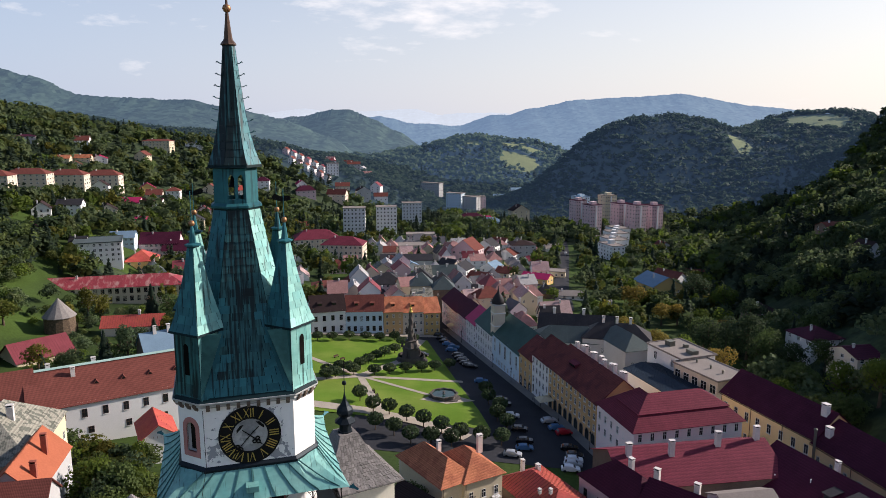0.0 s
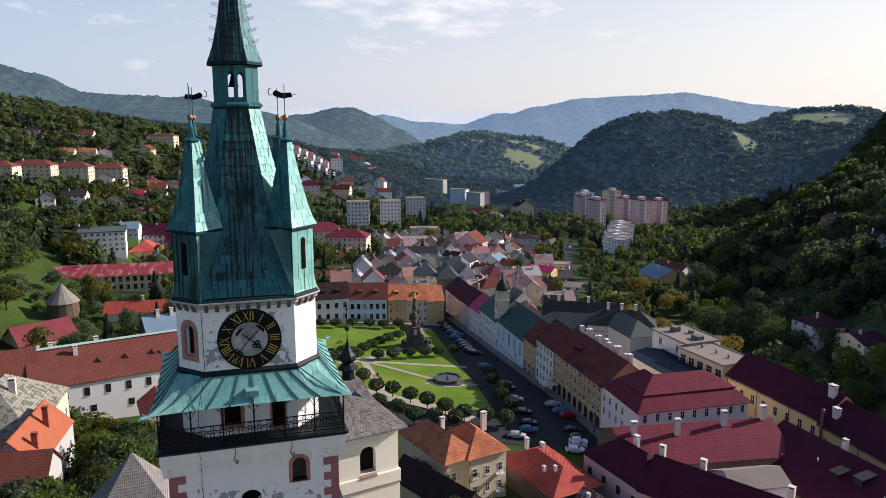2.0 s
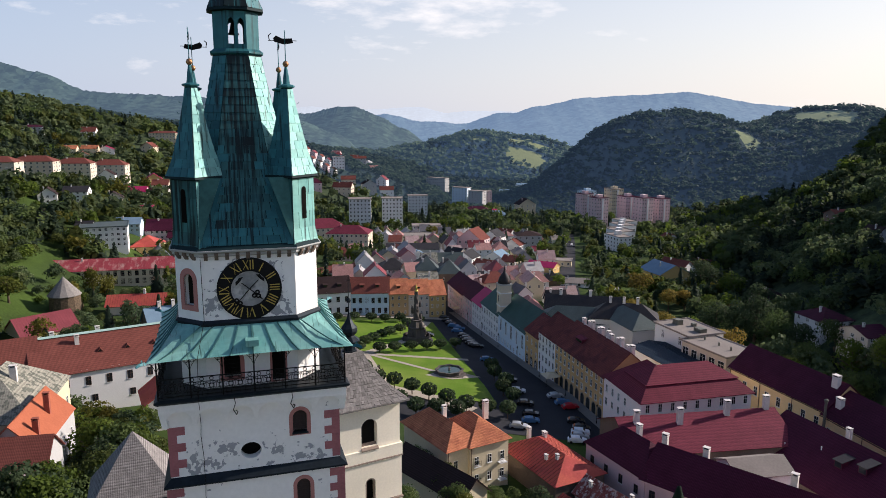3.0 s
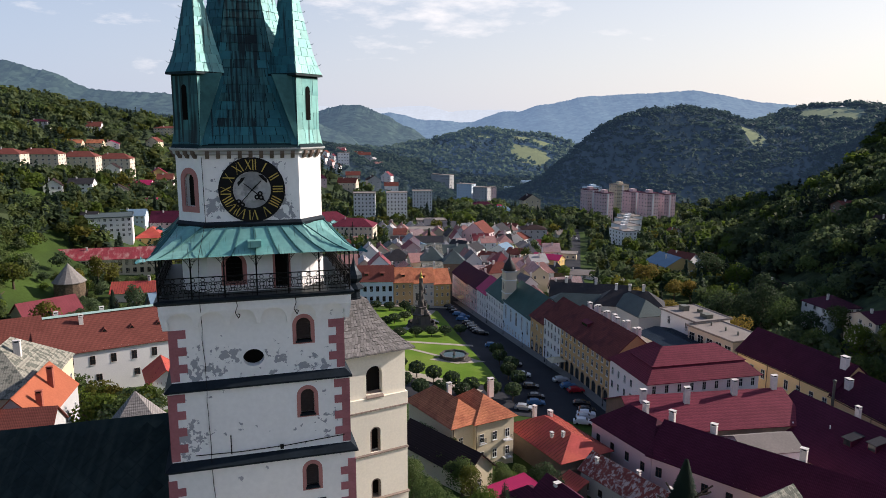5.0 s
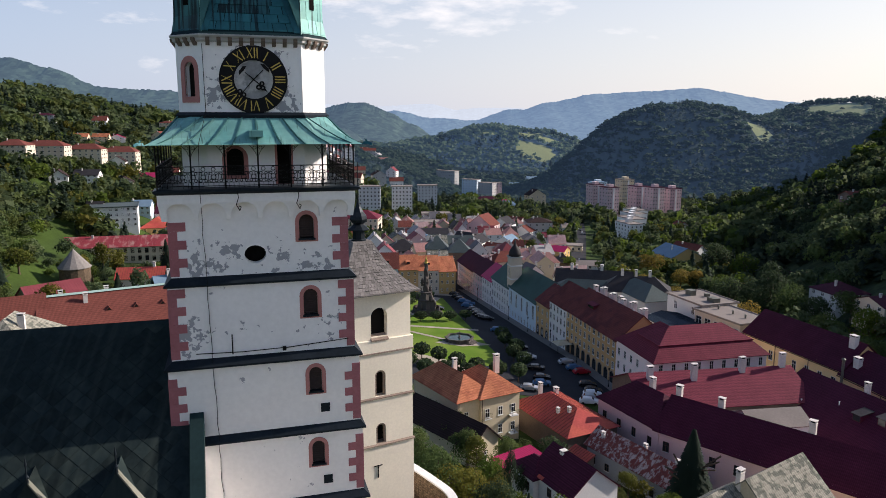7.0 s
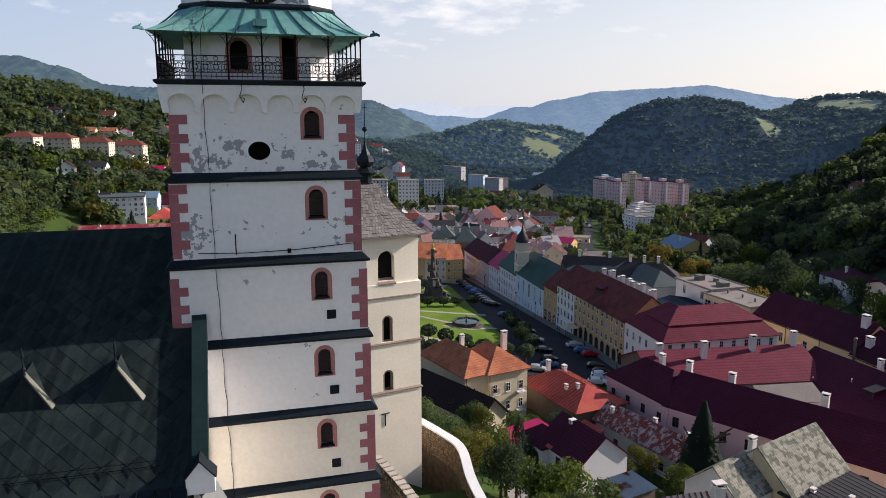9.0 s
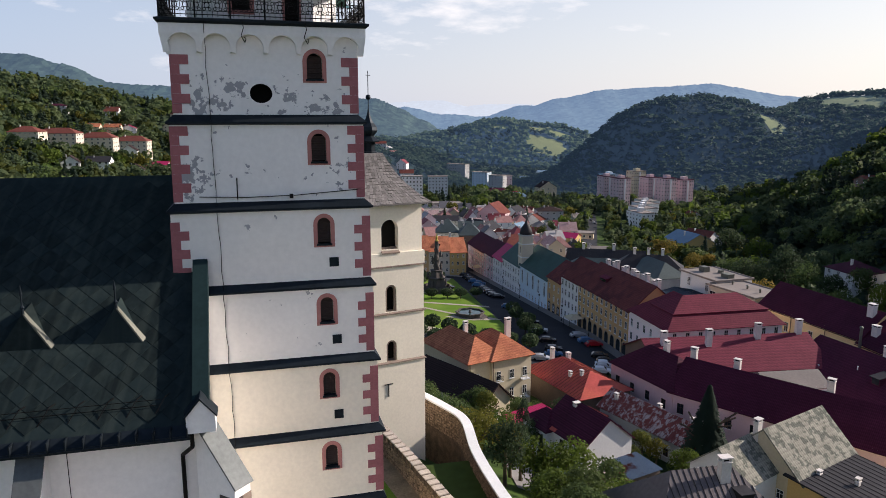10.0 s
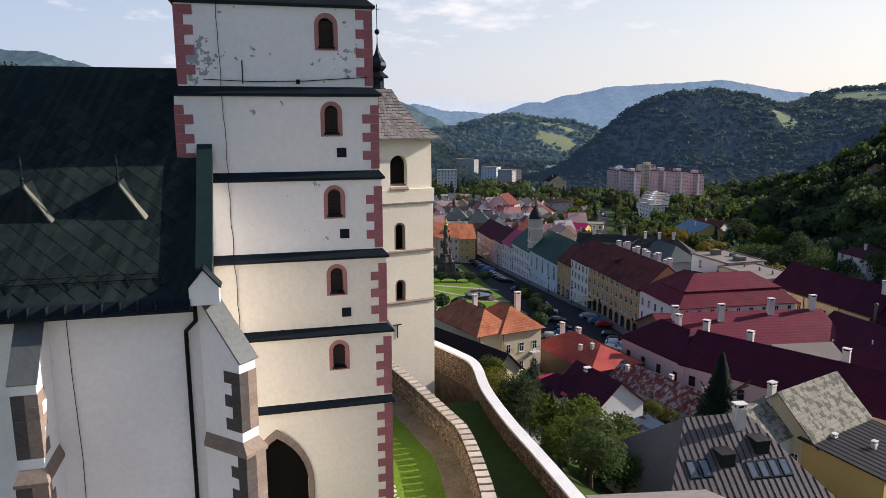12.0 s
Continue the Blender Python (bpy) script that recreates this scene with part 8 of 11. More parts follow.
house("apartment_block", "long grey panel block", -36.3, 1158.5, -40.6, -35, 36.4, 12.0, 18.6, 0.0, "flat", W_GREY, R_PALE, [("f", 9, (1.4, 6.0, 10.7, 15.3, ), 1.3, 1.6), ("r", 3, (1.4, 6.0, 10.7, 15.3, ), 1.3, 1.6), ("l", 3, (1.4, 6.0, 10.7, 15.3, ), 1.3, 1.6)], [], category="flats")
house("apartment_block", "light blue concrete panel apartment block", 4.3, 992.1, -47.9, -30, 23.5, 12.0, 25.6, 0.0, "flat", W_BLUE, R_PALE, [("f", 5, (1.1, 4.8, 8.4, 12.1, 15.7, 19.4, 23.0, ), 1.3, 1.6), ("r", 3, (1.1, 4.8, 8.4, 12.1, 15.7, 19.4, 23.0, ), 1.3, 1.6), ("l", 3, (1.1, 4.8, 8.4, 12.1, 15.7, 19.4, 23.0, ), 1.3, 1.6)], [], category="flats")
house("apartment_block", "grey concrete panel apartment block", 26.3, 969.8, -49.9, -30, 21.5, 12.0, 25.1, 0.0, "flat", W_GREY, R_PALE, [("f", 5, (1.1, 4.7, 8.2, 11.8, 15.4, 19.0, 22.6, ), 1.3, 1.6), ("r", 3, (1.1, 4.7, 8.2, 11.8, 15.4, 19.0, 22.6, ), 1.3, 1.6), ("l", 3, (1.1, 4.7, 8.2, 11.8, 15.4, 19.0, 22.6, ), 1.3, 1.6)], [], category="flats")
house("apartment_block", "pinkish concrete panel apartment block", 43.4, 983.9, -50.8, 5, 15.7, 12.0, 24.0, 0.0, "flat", W_PINK, R_PALE, [("f", 4, (1.0, 4.5, 7.9, 11.3, 14.7, 18.2, 21.6, ), 1.3, 1.6), ("r", 3, (1.0, 4.5, 7.9, 11.3, 14.7, 18.2, 21.6, ), 1.3, 1.6), ("l", 3, (1.0, 4.5, 7.9, 11.3, 14.7, 18.2, 21.6, ), 1.3, 1.6)], [], category="flats")
house("town_house", "pink three-storey house with maroon roof", 18.2, 773.9, -35.6, 5, 26.0, 14.0, 8.8, 3.7, "hip", W_PINK, R_MAROON, [("f", 7, (0.9, 3.8, 6.8, ), 1.3, 1.5), ("r", 3, (0.9, 3.8, 6.8, ), 1.3, 1.5), ("l", 3, (0.9, 3.8, 6.8, ), 1.3, 1.5)], [(0.3, 0.42, 1.2, 0.7)], category="house")
house("town_house", "low house with raspberry roof", 40.9, 783.4, -37.5, 5, 18.8, 14.0, 5.7, 4.4, "hip", W_PINK, R_MAGENTA, [("f", 4, (1.7, ), 1.3, 1.6), ("r", 3, (1.7, ), 1.3, 1.6), ("l", 3, (1.7, ), 1.3, 1.6)], [(0.3, 0.42, 1.2, 0.7)], category="house")
house("apartment_block", "cream four-storey gabled flats", 81.8, 829.5, -43.6, 20, 21.4, 14.0, 16.4, 6.7, "gable_y", W_CREAMF, R_BROWNDK, [("f", 3, (1.2, 5.3, 9.4, 13.5, ), 1.3, 1.6), ("r", 3, (1.2, 5.3, 9.4, 13.5, ), 1.3, 1.6), ("l", 3, (1.2, 5.3, 9.4, 13.5, ), 1.3, 1.6)], [(0.3, 0.42, 1.2, 0.7)], category="flats")
house("clinic", "low beige building with pale flat roof", -47.5, 526.0, -20.0, 4, 38.1, 16.0, 4.3, 0.0, "flat", W_BEIGE, R_PALE, [("f", 12, (0.6, 2.8, ), 1.3, 1.1), ("r", 4, (0.6, 2.8, ), 1.3, 1.1), ("l", 4, (0.6, 2.8, ), 1.3, 1.1)], [], category="house")
house("clinic", "pink low building with pale flat roof", -30.8, 597.9, -24.4, 4, 23.9, 14.0, 5.9, 0.0, "flat", W_PINK, R_PALE, [("f", 7, (0.9, 3.8, ), 1.3, 1.5), ("r", 3, (0.9, 3.8, ), 1.3, 1.5), ("l", 3, (0.9, 3.8, ), 1.3, 1.5)], [], category="house")
house("market_hall", "long hall with grey sheet roof", -40.4, 454.2, -16.1, 3, 33.7, 16.0, 3.7, 2.9, "gable", W_GREY, R_SLATE, [], [(0.3, 0.42, 1.2, 0.7)], category="house")
house("town_house", "pinkish gabled house with light red roof", 5.8, 494.4, -20.6, -25, 18.1, 16.0, 8.8, 7.1, "gable_y", W_PINK, R_BROWN, [("f", 4, (1.3, 5.8, ), 1.3, 1.6), ("r", 4, (1.3, 5.8, ), 1.3, 1.6), ("l", 4, (1.3, 5.8, ), 1.3, 1.6)], [(0.3, 0.42, 1.2, 0.7)], category="house")
house("town_house", "white gabled house with slate roof", 25.4, 551.3, -24.8, -30, 15.0, 13.0, 5.4, 5.3, "gable_y", W_WHITE, R_SLATE, [("f", 2, (1.6, ), 1.3, 1.6), ("r", 3, (1.6, ), 1.3, 1.6), ("l", 3, (1.6, ), 1.3, 1.6)], [(0.3, 0.42, 1.2, 0.7)], category="house")
house("town_house", "grey house with brown roof", 39.5, 588.6, -27.8, -30, 12.2, 12.0, 4.8, 3.8, "gable", W_GREY, R_BROWN, [("f", 2, (1.4, ), 1.3, 1.6), ("r", 3, (1.4, ), 1.3, 1.6), ("l", 3, (1.4, ), 1.3, 1.6)], [(0.3, 0.42, 1.2, 0.7)], category="house")
house("town_house", "white gabled house with pale brown roof", 40.3, 518.0, -23.9, -30, 12.5, 12.0, 4.2, 4.2, "gable_y", W_WHITE, R_BROWN, [("f", 2, (1.3, ), 1.3, 1.6), ("r", 3, (1.3, ), 1.3, 1.6), ("l", 3, (1.3, ), 1.3, 1.6)], [(0.3, 0.42, 1.2, 0.7)], category="house")
house("town_house", "tall grey house with dark roof", 50.5, 520.8, -25.2, 5, 18.5, 16.0, 11.2, 2.5, "hip", W_GREY, R_BROWNDK, [("f", 4, (1.1, 4.8, 8.6, ), 1.3, 1.6), ("r", 4, (1.1, 4.8, 8.6, ), 1.3, 1.6), ("l", 4, (1.1, 4.8, 8.6, ), 1.3, 1.6)], [(0.3, 0.42, 1.2, 0.7)], category="house")
house("hall", "long low hall with blue-grey roof", 36.7, 760.0, -35.4, 5, 26.8, 14.0, 5.0, 4.3, "hip", W_BLUE, R_BLUE, [("f", 4, (1.5, ), 1.3, 1.6), ("r", 3, (1.5, ), 1.3, 1.6), ("l", 3, (1.5, ), 1.3, 1.6)], [(0.3, 0.42, 1.2, 0.7)], category="house")
house("town_house", "white house with red roof", 60.3, 493.8, -24.4, 20, 12.1, 10.0, 4.1, 2.8, "gable", W_WHITE, R_RED, [("f", 3, (1.2, ), 1.3, 1.6), ("r", 2, (1.2, ), 1.3, 1.6), ("l", 2, (1.2, ), 1.3, 1.6)], [(0.3, 0.42, 1.2, 0.7)], category="house")
house("workshop", "white workshop with pale roof", 85.1, 580.8, -30.8, 10, 12.3, 10.0, 3.9, 2.8, "gable", W_WHITE, R_PALE, [("f", 2, (1.2, ), 1.3, 1.6), ("r", 2, (1.2, ), 1.3, 1.6), ("l", 2, (1.2, ), 1.3, 1.6)], [(0.3, 0.42, 1.2, 0.7)], category="house")
house("town_house", "pink house with white trim and steep slate roof", -35.5, 348.9, -10.1, 6, 15.9, 15.0, 6.4, 4.6, "hip", W_PINK, R_SLATE, [("f", 7, (0.6, 2.8, 4.9, ), 1.1, 1.1), ("r", 3, (0.6, 2.8, 4.9, ), 1.1, 1.1), ("l", 3, (0.6, 2.8, 4.9, ), 1.1, 1.1)], [(0.3, 0.42, 1.2, 0.7)], category="house")
house("town_house", "cream house with steep blue-grey hipped roof", -17.1, 361.8, -11.9, 8, 12.4, 13.0, 7.2, 5.3, "hip", W_CREAMF, R_SLATE, [("f", 4, (1.1, 4.7, ), 1.3, 1.6), ("r", 3, (1.1, 4.7, ), 1.3, 1.6), ("l", 3, (1.1, 4.7, ), 1.3, 1.6)], [(0.3, 0.42, 1.2, 0.7)], category="house")
house("gate_house", "stone gate tower with steep slate roof", -5.4, 346.1, -11.7, 8, 11.3, 12.0, 8.0, 5.6, "hip", W_STONEW, R_SLATE, [], [(0.3, 0.42, 1.2, 0.7)], category="house")
house("town_house", "white gabled house with red-brown roof", -48.7, 362.3, -10.0, 20, 11.3, 12.0, 3.6, 3.6, "gable_y", W_WHITE, R_BROWN, [("f", 3, (1.1, ), 1.3, 1.6), ("r", 3, (1.1, ), 1.3, 1.6), ("l", 3, (1.1, ), 1.3, 1.6)], [(0.3, 0.42, 1.2, 0.7)], category="house")
house("town_house", "beige house with brown tiled roof", -65.2, 348.5, -8.2, 12, 14.9, 12.0, 2.9, 2.3, "hip", W_BEIGE, R_BROWN, [("f", 5, (0.9, ), 1.3, 1.5), ("r", 3, (0.9, ), 1.3, 1.5), ("l", 3, (0.9, ), 1.3, 1.5)], [(0.3, 0.42, 1.2, 0.7)], category="house")
house("town_house", "pale blue house with brown gable", -36.8, 448.6, -15.6, 20, 13.1, 12.0, 3.0, 2.9, "gable_y", W_BLUE, R_BROWN, [("f", 2, (0.9, ), 1.3, 1.5), ("r", 3, (0.9, ), 1.3, 1.5), ("l", 3, (0.9, ), 1.3, 1.5)], [(0.3, 0.42, 1.2, 0.7)], category="house")
house("town_house", "white gabled house with blue-grey roof", -24.7, 433.9, -15.5, 20, 11.9, 12.0, 2.9, 2.8, "gable_y", W_WHITE, R_BLUE, [("f", 2, (0.9, ), 1.3, 1.4), ("r", 3, (0.9, ), 1.3, 1.4), ("l", 3, (0.9, ), 1.3, 1.4)], [(0.3, 0.42, 1.2, 0.7)], category="house")
house("town_house", "beige house with slate roof", -4.4, 443.8, -17.0, -40, 12.0, 13.0, 3.6, 4.3, "gable", W_BEIGE, R_SLATE, [("f", 3, (1.1, ), 1.3, 1.6), ("r", 3, (1.1, ), 1.3, 1.6), ("l", 3, (1.1, ), 1.3, 1.6)], [(0.3, 0.42, 1.2, 0.7)], category="house")
house("town_house", "white gabled house with slate roof", 3.5, 430.8, -16.7, -25, 11.7, 13.0, 3.9, 3.8, "gable_y", W_WHITE, R_SLATE, [("f", 3, (1.2, ), 1.3, 1.6), ("r", 3, (1.2, ), 1.3, 1.6), ("l", 3, (1.2, ), 1.3, 1.6)], [(0.3, 0.42, 1.2, 0.7)], category="house")
house("town_house", "white house with red-brown roof", 13.3, 406.9, -16.2, -35, 11.8, 12.0, 3.3, 3.3, "gable", W_WHITE, R_BROWN, [("f", 3, (1.0, ), 1.3, 1.6), ("r", 3, (1.0, ), 1.3, 1.6), ("l", 3, (1.0, ), 1.3, 1.6)], [(0.3, 0.42, 1.2, 0.7)], category="house")
house("town_house", "grey house with dark roof", 4.7, 367.1, -13.8, -8, 20.8, 9.0, 3.0, 2.4, "gable", W_GREY, R_SLATE, [("f", 4, (0.9, ), 1.3, 1.5), ("r", 2, (0.9, ), 1.3, 1.5), ("l", 2, (0.9, ), 1.3, 1.5)], [(0.3, 0.42, 1.2, 0.7)], category="house")
house("town_house", "white gabled house with pale roof", 23.6, 449.1, -19.0, -30, 10.8, 12.0, 3.7, 3.2, "gable_y", W_WHITE, R_BLUE, [("f", 2, (1.1, ), 1.3, 1.6), ("r", 3, (1.1, ), 1.3, 1.6), ("l", 3, (1.1, ), 1.3, 1.6)], [(0.3, 0.42, 1.2, 0.7)], category="house")
house("town_house", "cream house with brown roof", 31.9, 434.6, -18.9, -30, 9.8, 12.0, 3.2, 3.1, "gable", W_CREAMF, R_BROWN, [("f", 2, (1.0, ), 1.3, 1.6), ("r", 3, (1.0, ), 1.3, 1.6), ("l", 3, (1.0, ), 1.3, 1.6)], [(0.3, 0.42, 1.2, 0.7)], category="house")
house("town_house", "white gabled house with dark roof", 32.7, 397.0, -16.8, -30, 9.6, 12.0, 3.3, 2.9, "gable_y", W_WHITE, R_SLATE, [("f", 2, (1.0, ), 1.3, 1.6), ("r", 3, (1.0, ), 1.3, 1.6), ("l", 3, (1.0, ), 1.3, 1.6)], [(0.3, 0.42, 1.2, 0.7)], category="house")
house("town_house", "yellow house with pink sheet roof", 46.7, 421.0, -19.0, -30, 17.0, 10.0, 3.5, 2.4, "gable", W_YELLOW, R_MAGENTA, [("f", 4, (1.0, ), 1.3, 1.6), ("r", 2, (1.0, ), 1.3, 1.6), ("l", 2, (1.0, ), 1.3, 1.6)], [(0.3, 0.42, 1.2, 0.7)], category="house")
house("town_house", "cream low building with flat roof", 63.1, 446.6, -21.6, -12, 14.5, 10.0, 3.7, 0.0, "flat", W_CREAMF, R_PALE, [("f", 4, (1.1, ), 1.3, 1.6), ("r", 2, (1.1, ), 1.3, 1.6), ("l", 2, (1.1, ), 1.3, 1.6)], [], category="house")
house("town_house", "cream house with brown roof", 32.6, 369.0, -15.4, -20, 10.2, 11.0, 2.8, 2.4, "gable", W_CREAMF, R_BROWN, [("f", 3, (0.8, ), 1.3, 1.4), ("r", 2, (0.8, ), 1.3, 1.4), ("l", 2, (0.8, ), 1.3, 1.4)], [(0.3, 0.42, 1.2, 0.7)], category="house")
house("wall_tower", "old town wall tower with steep slate roof", 52.0, 369.8, -16.6, 5, 7.3, 9.0, 3.1, 4.3, "hip", W_STONEW, R_SLATE, [], [(0.3, 0.42, 1.2, 0.7)], category="house")
house("town_house", "yellow house with slate hipped roof", 41.2, 359.8, -15.6, 10, 10.6, 11.0, 3.6, 3.5, "hip", W_YELLOW, R_SLATE, [("f", 3, (1.1, ), 1.3, 1.6), ("r", 2, (1.1, ), 1.3, 1.6), ("l", 2, (1.1, ), 1.3, 1.6)], [(0.3, 0.42, 1.2, 0.7)], category="house")
def panel_tower(name, label, x, y, z, ang, L, D, H, *rest, **more):
    """A tower of flats with a red-edged roof and a lift house."""
    h = house(name, label, x, y, z, ang, L, D, H, *rest, **more)
    part("lift_house", Geo().box(L * 0.35, L * 0.72, D * 0.3, D * 0.7, H + 0.2, H + 3.0), rest[2], h)
    part("stair_strip", Geo().box(L * 0.44, L * 0.56, -0.5, 0.02, 0, H - 0.5), W_PALE, h, "pale glazed stair strip")
    return h


panel_tower("apartment_block", "pink panel tower block with red parapet", 149.8, 799.7, -45.1, 24, 14.3, 14.0, 33.1, 0.0, "flat", W_PINK, R_MAROON, [("f", 5, (1.1, 4.8, 8.5, 12.1, 15.8, 19.5, 23.2, 26.8, 30.5, ), 1.3, 1.6), ("r", 3, (1.1, 4.8, 8.5, 12.1, 15.8, 19.5, 23.2, 26.8, 30.5, ), 1.3, 1.6), ("l", 3, (1.1, 4.8, 8.5, 12.1, 15.8, 19.5, 23.2, 26.8, 30.5, ), 1.3, 1.6)], [], category="flats")
panel_tower("apartment_block", "pink panel tower block with red parapet", 146.1, 704.3, -37.7, 24, 13.8, 14.0, 31.6, 0.0, "flat", W_PINK, R_MAROON, [("f", 5, (1.1, 4.6, 8.1, 11.6, 15.1, 18.6, 22.2, 25.7, 29.2, ), 1.3, 1.6), ("r", 3, (1.1, 4.6, 8.1, 11.6, 15.1, 18.6, 22.2, 25.7, 29.2, ), 1.3, 1.6), ("l", 3, (1.1, 4.6, 8.1, 11.6, 15.1, 18.6, 22.2, 25.7, 29.2, ), 1.3, 1.6)], [], category="flats")
panel_tower("apartment_block", "blue-grey panel tower block", 165.4, 877.5, -46.7, 24, 18.5, 14.0, 30.5, 0.0, "flat", W_BLUE, R_BLUE, [("f", 5, (1.1, 5.0, 8.8, 12.6, 16.4, 20.2, 24.0, 27.8, ), 1.3, 1.6), ("r", 3, (1.1, 5.0, 8.8, 12.6, 16.4, 20.2, 24.0, 27.8, ), 1.3, 1.6), ("l", 3, (1.1, 5.0, 8.8, 12.6, 16.4, 20.2, 24.0, 27.8, ), 1.3, 1.6)], [], category="flats")
panel_tower("apartment_block", "cream panel tower block", 181.2, 796.1, -41.9, 24, 15.6, 14.0, 35.9, 0.0, "flat", W_CREAMF, R_PALE, [("f", 6, (1.2, 5.2, 9.2, 13.1, 17.1, 21.1, 25.1, 29.1, 33.1, ), 1.3, 1.6), ("r", 3, (1.2, 5.2, 9.2, 13.1, 17.1, 21.1, 25.1, 29.1, 33.1, ), 1.3, 1.6), ("l", 3, (1.2, 5.2, 9.2, 13.1, 17.1, 21.1, 25.1, 29.1, 33.1, ), 1.3, 1.6)], [], category="flats")
panel_tower("apartment_block", "pink panel tower block with red parapet", 178.8, 722.1, -39.3, 24, 13.7, 14.0, 32.7, 0.0, "flat", W_PINK, R_MAROON, [("f", 5, (1.1, 4.7, 8.4, 12.0, 15.6, 19.3, 22.9, 26.5, 30.2, ), 1.3, 1.6), ("r", 3, (1.1, 4.7, 8.4, 12.0, 15.6, 19.3, 22.9, 26.5, 30.2, ), 1.3, 1.6), ("l", 3, (1.1, 4.7, 8.4, 12.0, 15.6, 19.3, 22.9, 26.5, 30.2, ), 1.3, 1.6)], [], category="flats")
panel_tower("apartment_block", "pink panel tower block with red parapet", 188.9, 698.7, -38.4, 24, 13.9, 14.0, 33.0, 0.0, "flat", W_PINK, R_MAROON, [("f", 5, (1.1, 4.8, 8.4, 12.1, 15.8, 19.5, 23.1, 26.8, 30.5, ), 1.3, 1.6), ("r", 3, (1.1, 4.8, 8.4, 12.1, 15.8, 19.5, 23.1, 26.8, 30.5, ), 1.3, 1.6), ("l", 3, (1.1, 4.8, 8.4, 12.1, 15.8, 19.5, 23.1, 26.8, 30.5, ), 1.3, 1.6)], [], category="flats")
panel_tower("apartment_block", "pink panel tower block with red parapet", 215.4, 732.7, -40.9, 24, 14.6, 14.0, 31.1, 0.0, "flat", W_PINK, R_MAROON, [("f", 5, (1.0, 4.5, 8.0, 11.4, 14.9, 18.3, 21.8, 25.2, 28.7, ), 1.3, 1.6), ("r", 3, (1.0, 4.5, 8.0, 11.4, 14.9, 18.3, 21.8, 25.2, 28.7, ), 1.3, 1.6), ("l", 3, (1.0, 4.5, 8.0, 11.4, 14.9, 18.3, 21.8, 25.2, 28.7, ), 1.3, 1.6)], [], category="flats")
for i in range(6):
    sx, sy = 122 + 6.6 * i, 556 + 24 * i
    st = house("apartment_block", "white stepped terrace block with flat roofs", sx, sy, ground_z(sx, sy), -72, 22, 11 + 2.5 * (i % 2), 12.0 + 1.6 * (i % 2), 0.0, "flat", W_WHITE, R_PALE, [("f", 5, (0.9, 3.7, 6.5, 9.4), 1.4, 1.5), ("r", 3, (0.9, 3.7, 6.5, 9.4), 1.3, 1.4)], [], category="flats", over=0.12, group="stepped terrace blocks")
    part("lift_house", Geo().box(8, 12, 4, 8, 12.0, 15.4), W_WHITE, st)
house("guest_house", "white house with long red-brown roof", 122.7, 416.8, -22.1, -55, 17.3, 16.0, 6.4, 5.6, "gable", W_WHITE, R_BROWN, [("f", 5, (1.0, 4.1, ), 1.3, 1.6), ("r", 4, (1.0, 4.1, ), 1.3, 1.6), ("l", 4, (1.0, 4.1, ), 1.3, 1.6)], [(0.3, 0.42, 1.2, 0.7)], category="house")
house("guest_house", "yellow house with blue-grey roof", 115.5, 383.5, -21.2, 18, 19.0, 20.0, 8.0, 4.8, "gable_y", W_YELLOW, R_BLUE, [("f", 4, (0.8, 3.6, ), 1.3, 1.4), ("r", 5, (0.8, 3.6, ), 1.3, 1.4), ("l", 5, (0.8, 3.6, ), 1.3, 1.4)], [(0.3, 0.42, 1.2, 0.7)], category="house")
house("cottage", "small white cottage with brown roof", 156.7, 453.7, ground_z(161.7, 453.7) - 0.3, -20, 12.4, 10.0, 3.5, 2.7, "gable", W_WHITE, R_BROWN, [("f", 3, (1.1, ), 1.3, 1.6), ("r", 2, (1.1, ), 1.3, 1.6), ("l", 2, (1.1, ), 1.3, 1.6)], [(0.3, 0.42, 1.2, 0.7)], category="house")
house("cottage", "grey cottage with brown roof in the shade", 179.5, 585.0, ground_z(184.5, 585.0) - 0.3, 20, 12.8, 10.0, 5.0, 3.9, "gable_y", W_GREY, R_BROWN, [("f", 2, (1.5, ), 1.3, 1.6), ("r", 2, (1.5, ), 1.3, 1.6), ("l", 2, (1.5, ), 1.3, 1.6)], [(0.3, 0.42, 1.2, 0.7)], category="house")
house("villa", "white two-storey villa with maroon roof in the shade", 123.4, 230.1, ground_z(128.4, 230.1) - 0.3, 12, 12.6, 13.0, 5.3, 3.0, "hip", W_WHITE, R_MAROON, [("f", 4, (0.8, 3.5, ), 1.3, 1.3), ("r", 3, (0.8, 3.5, ), 1.3, 1.3), ("l", 3, (0.8, 3.5, ), 1.3, 1.3)], [(0.3, 0.42, 1.2, 0.7)], category="house")
house("villa", "beige villa with maroon roof in the shade", 121.6, 200.8, ground_z(126.6, 200.8) - 0.3, 12, 9.0, 12.0, 4.4, 2.0, "gable", W_BEIGE, R_MAROON, [("f", 3, (0.7, 2.9, ), 1.3, 1.1), ("r", 3, (0.7, 2.9, ), 1.3, 1.1), ("l", 3, (0.7, 2.9, ), 1.3, 1.1)], [(0.3, 0.42, 1.2, 0.7)], category="house")
house("cottage", "shaded cottage with brown roof", 136.9, 302.4, ground_z(141.9, 302.4) - 0.3, 10, 10.9, 12.0, 2.8, 2.7, "hip", W_STONEW, R_BROWNDK, [("f", 2, (0.8, ), 1.3, 1.4), ("r", 3, (0.8, ), 1.3, 1.4), ("l", 3, (0.8, ), 1.3, 1.4)], [(0.3, 0.42, 1.2, 0.7)], category="house")
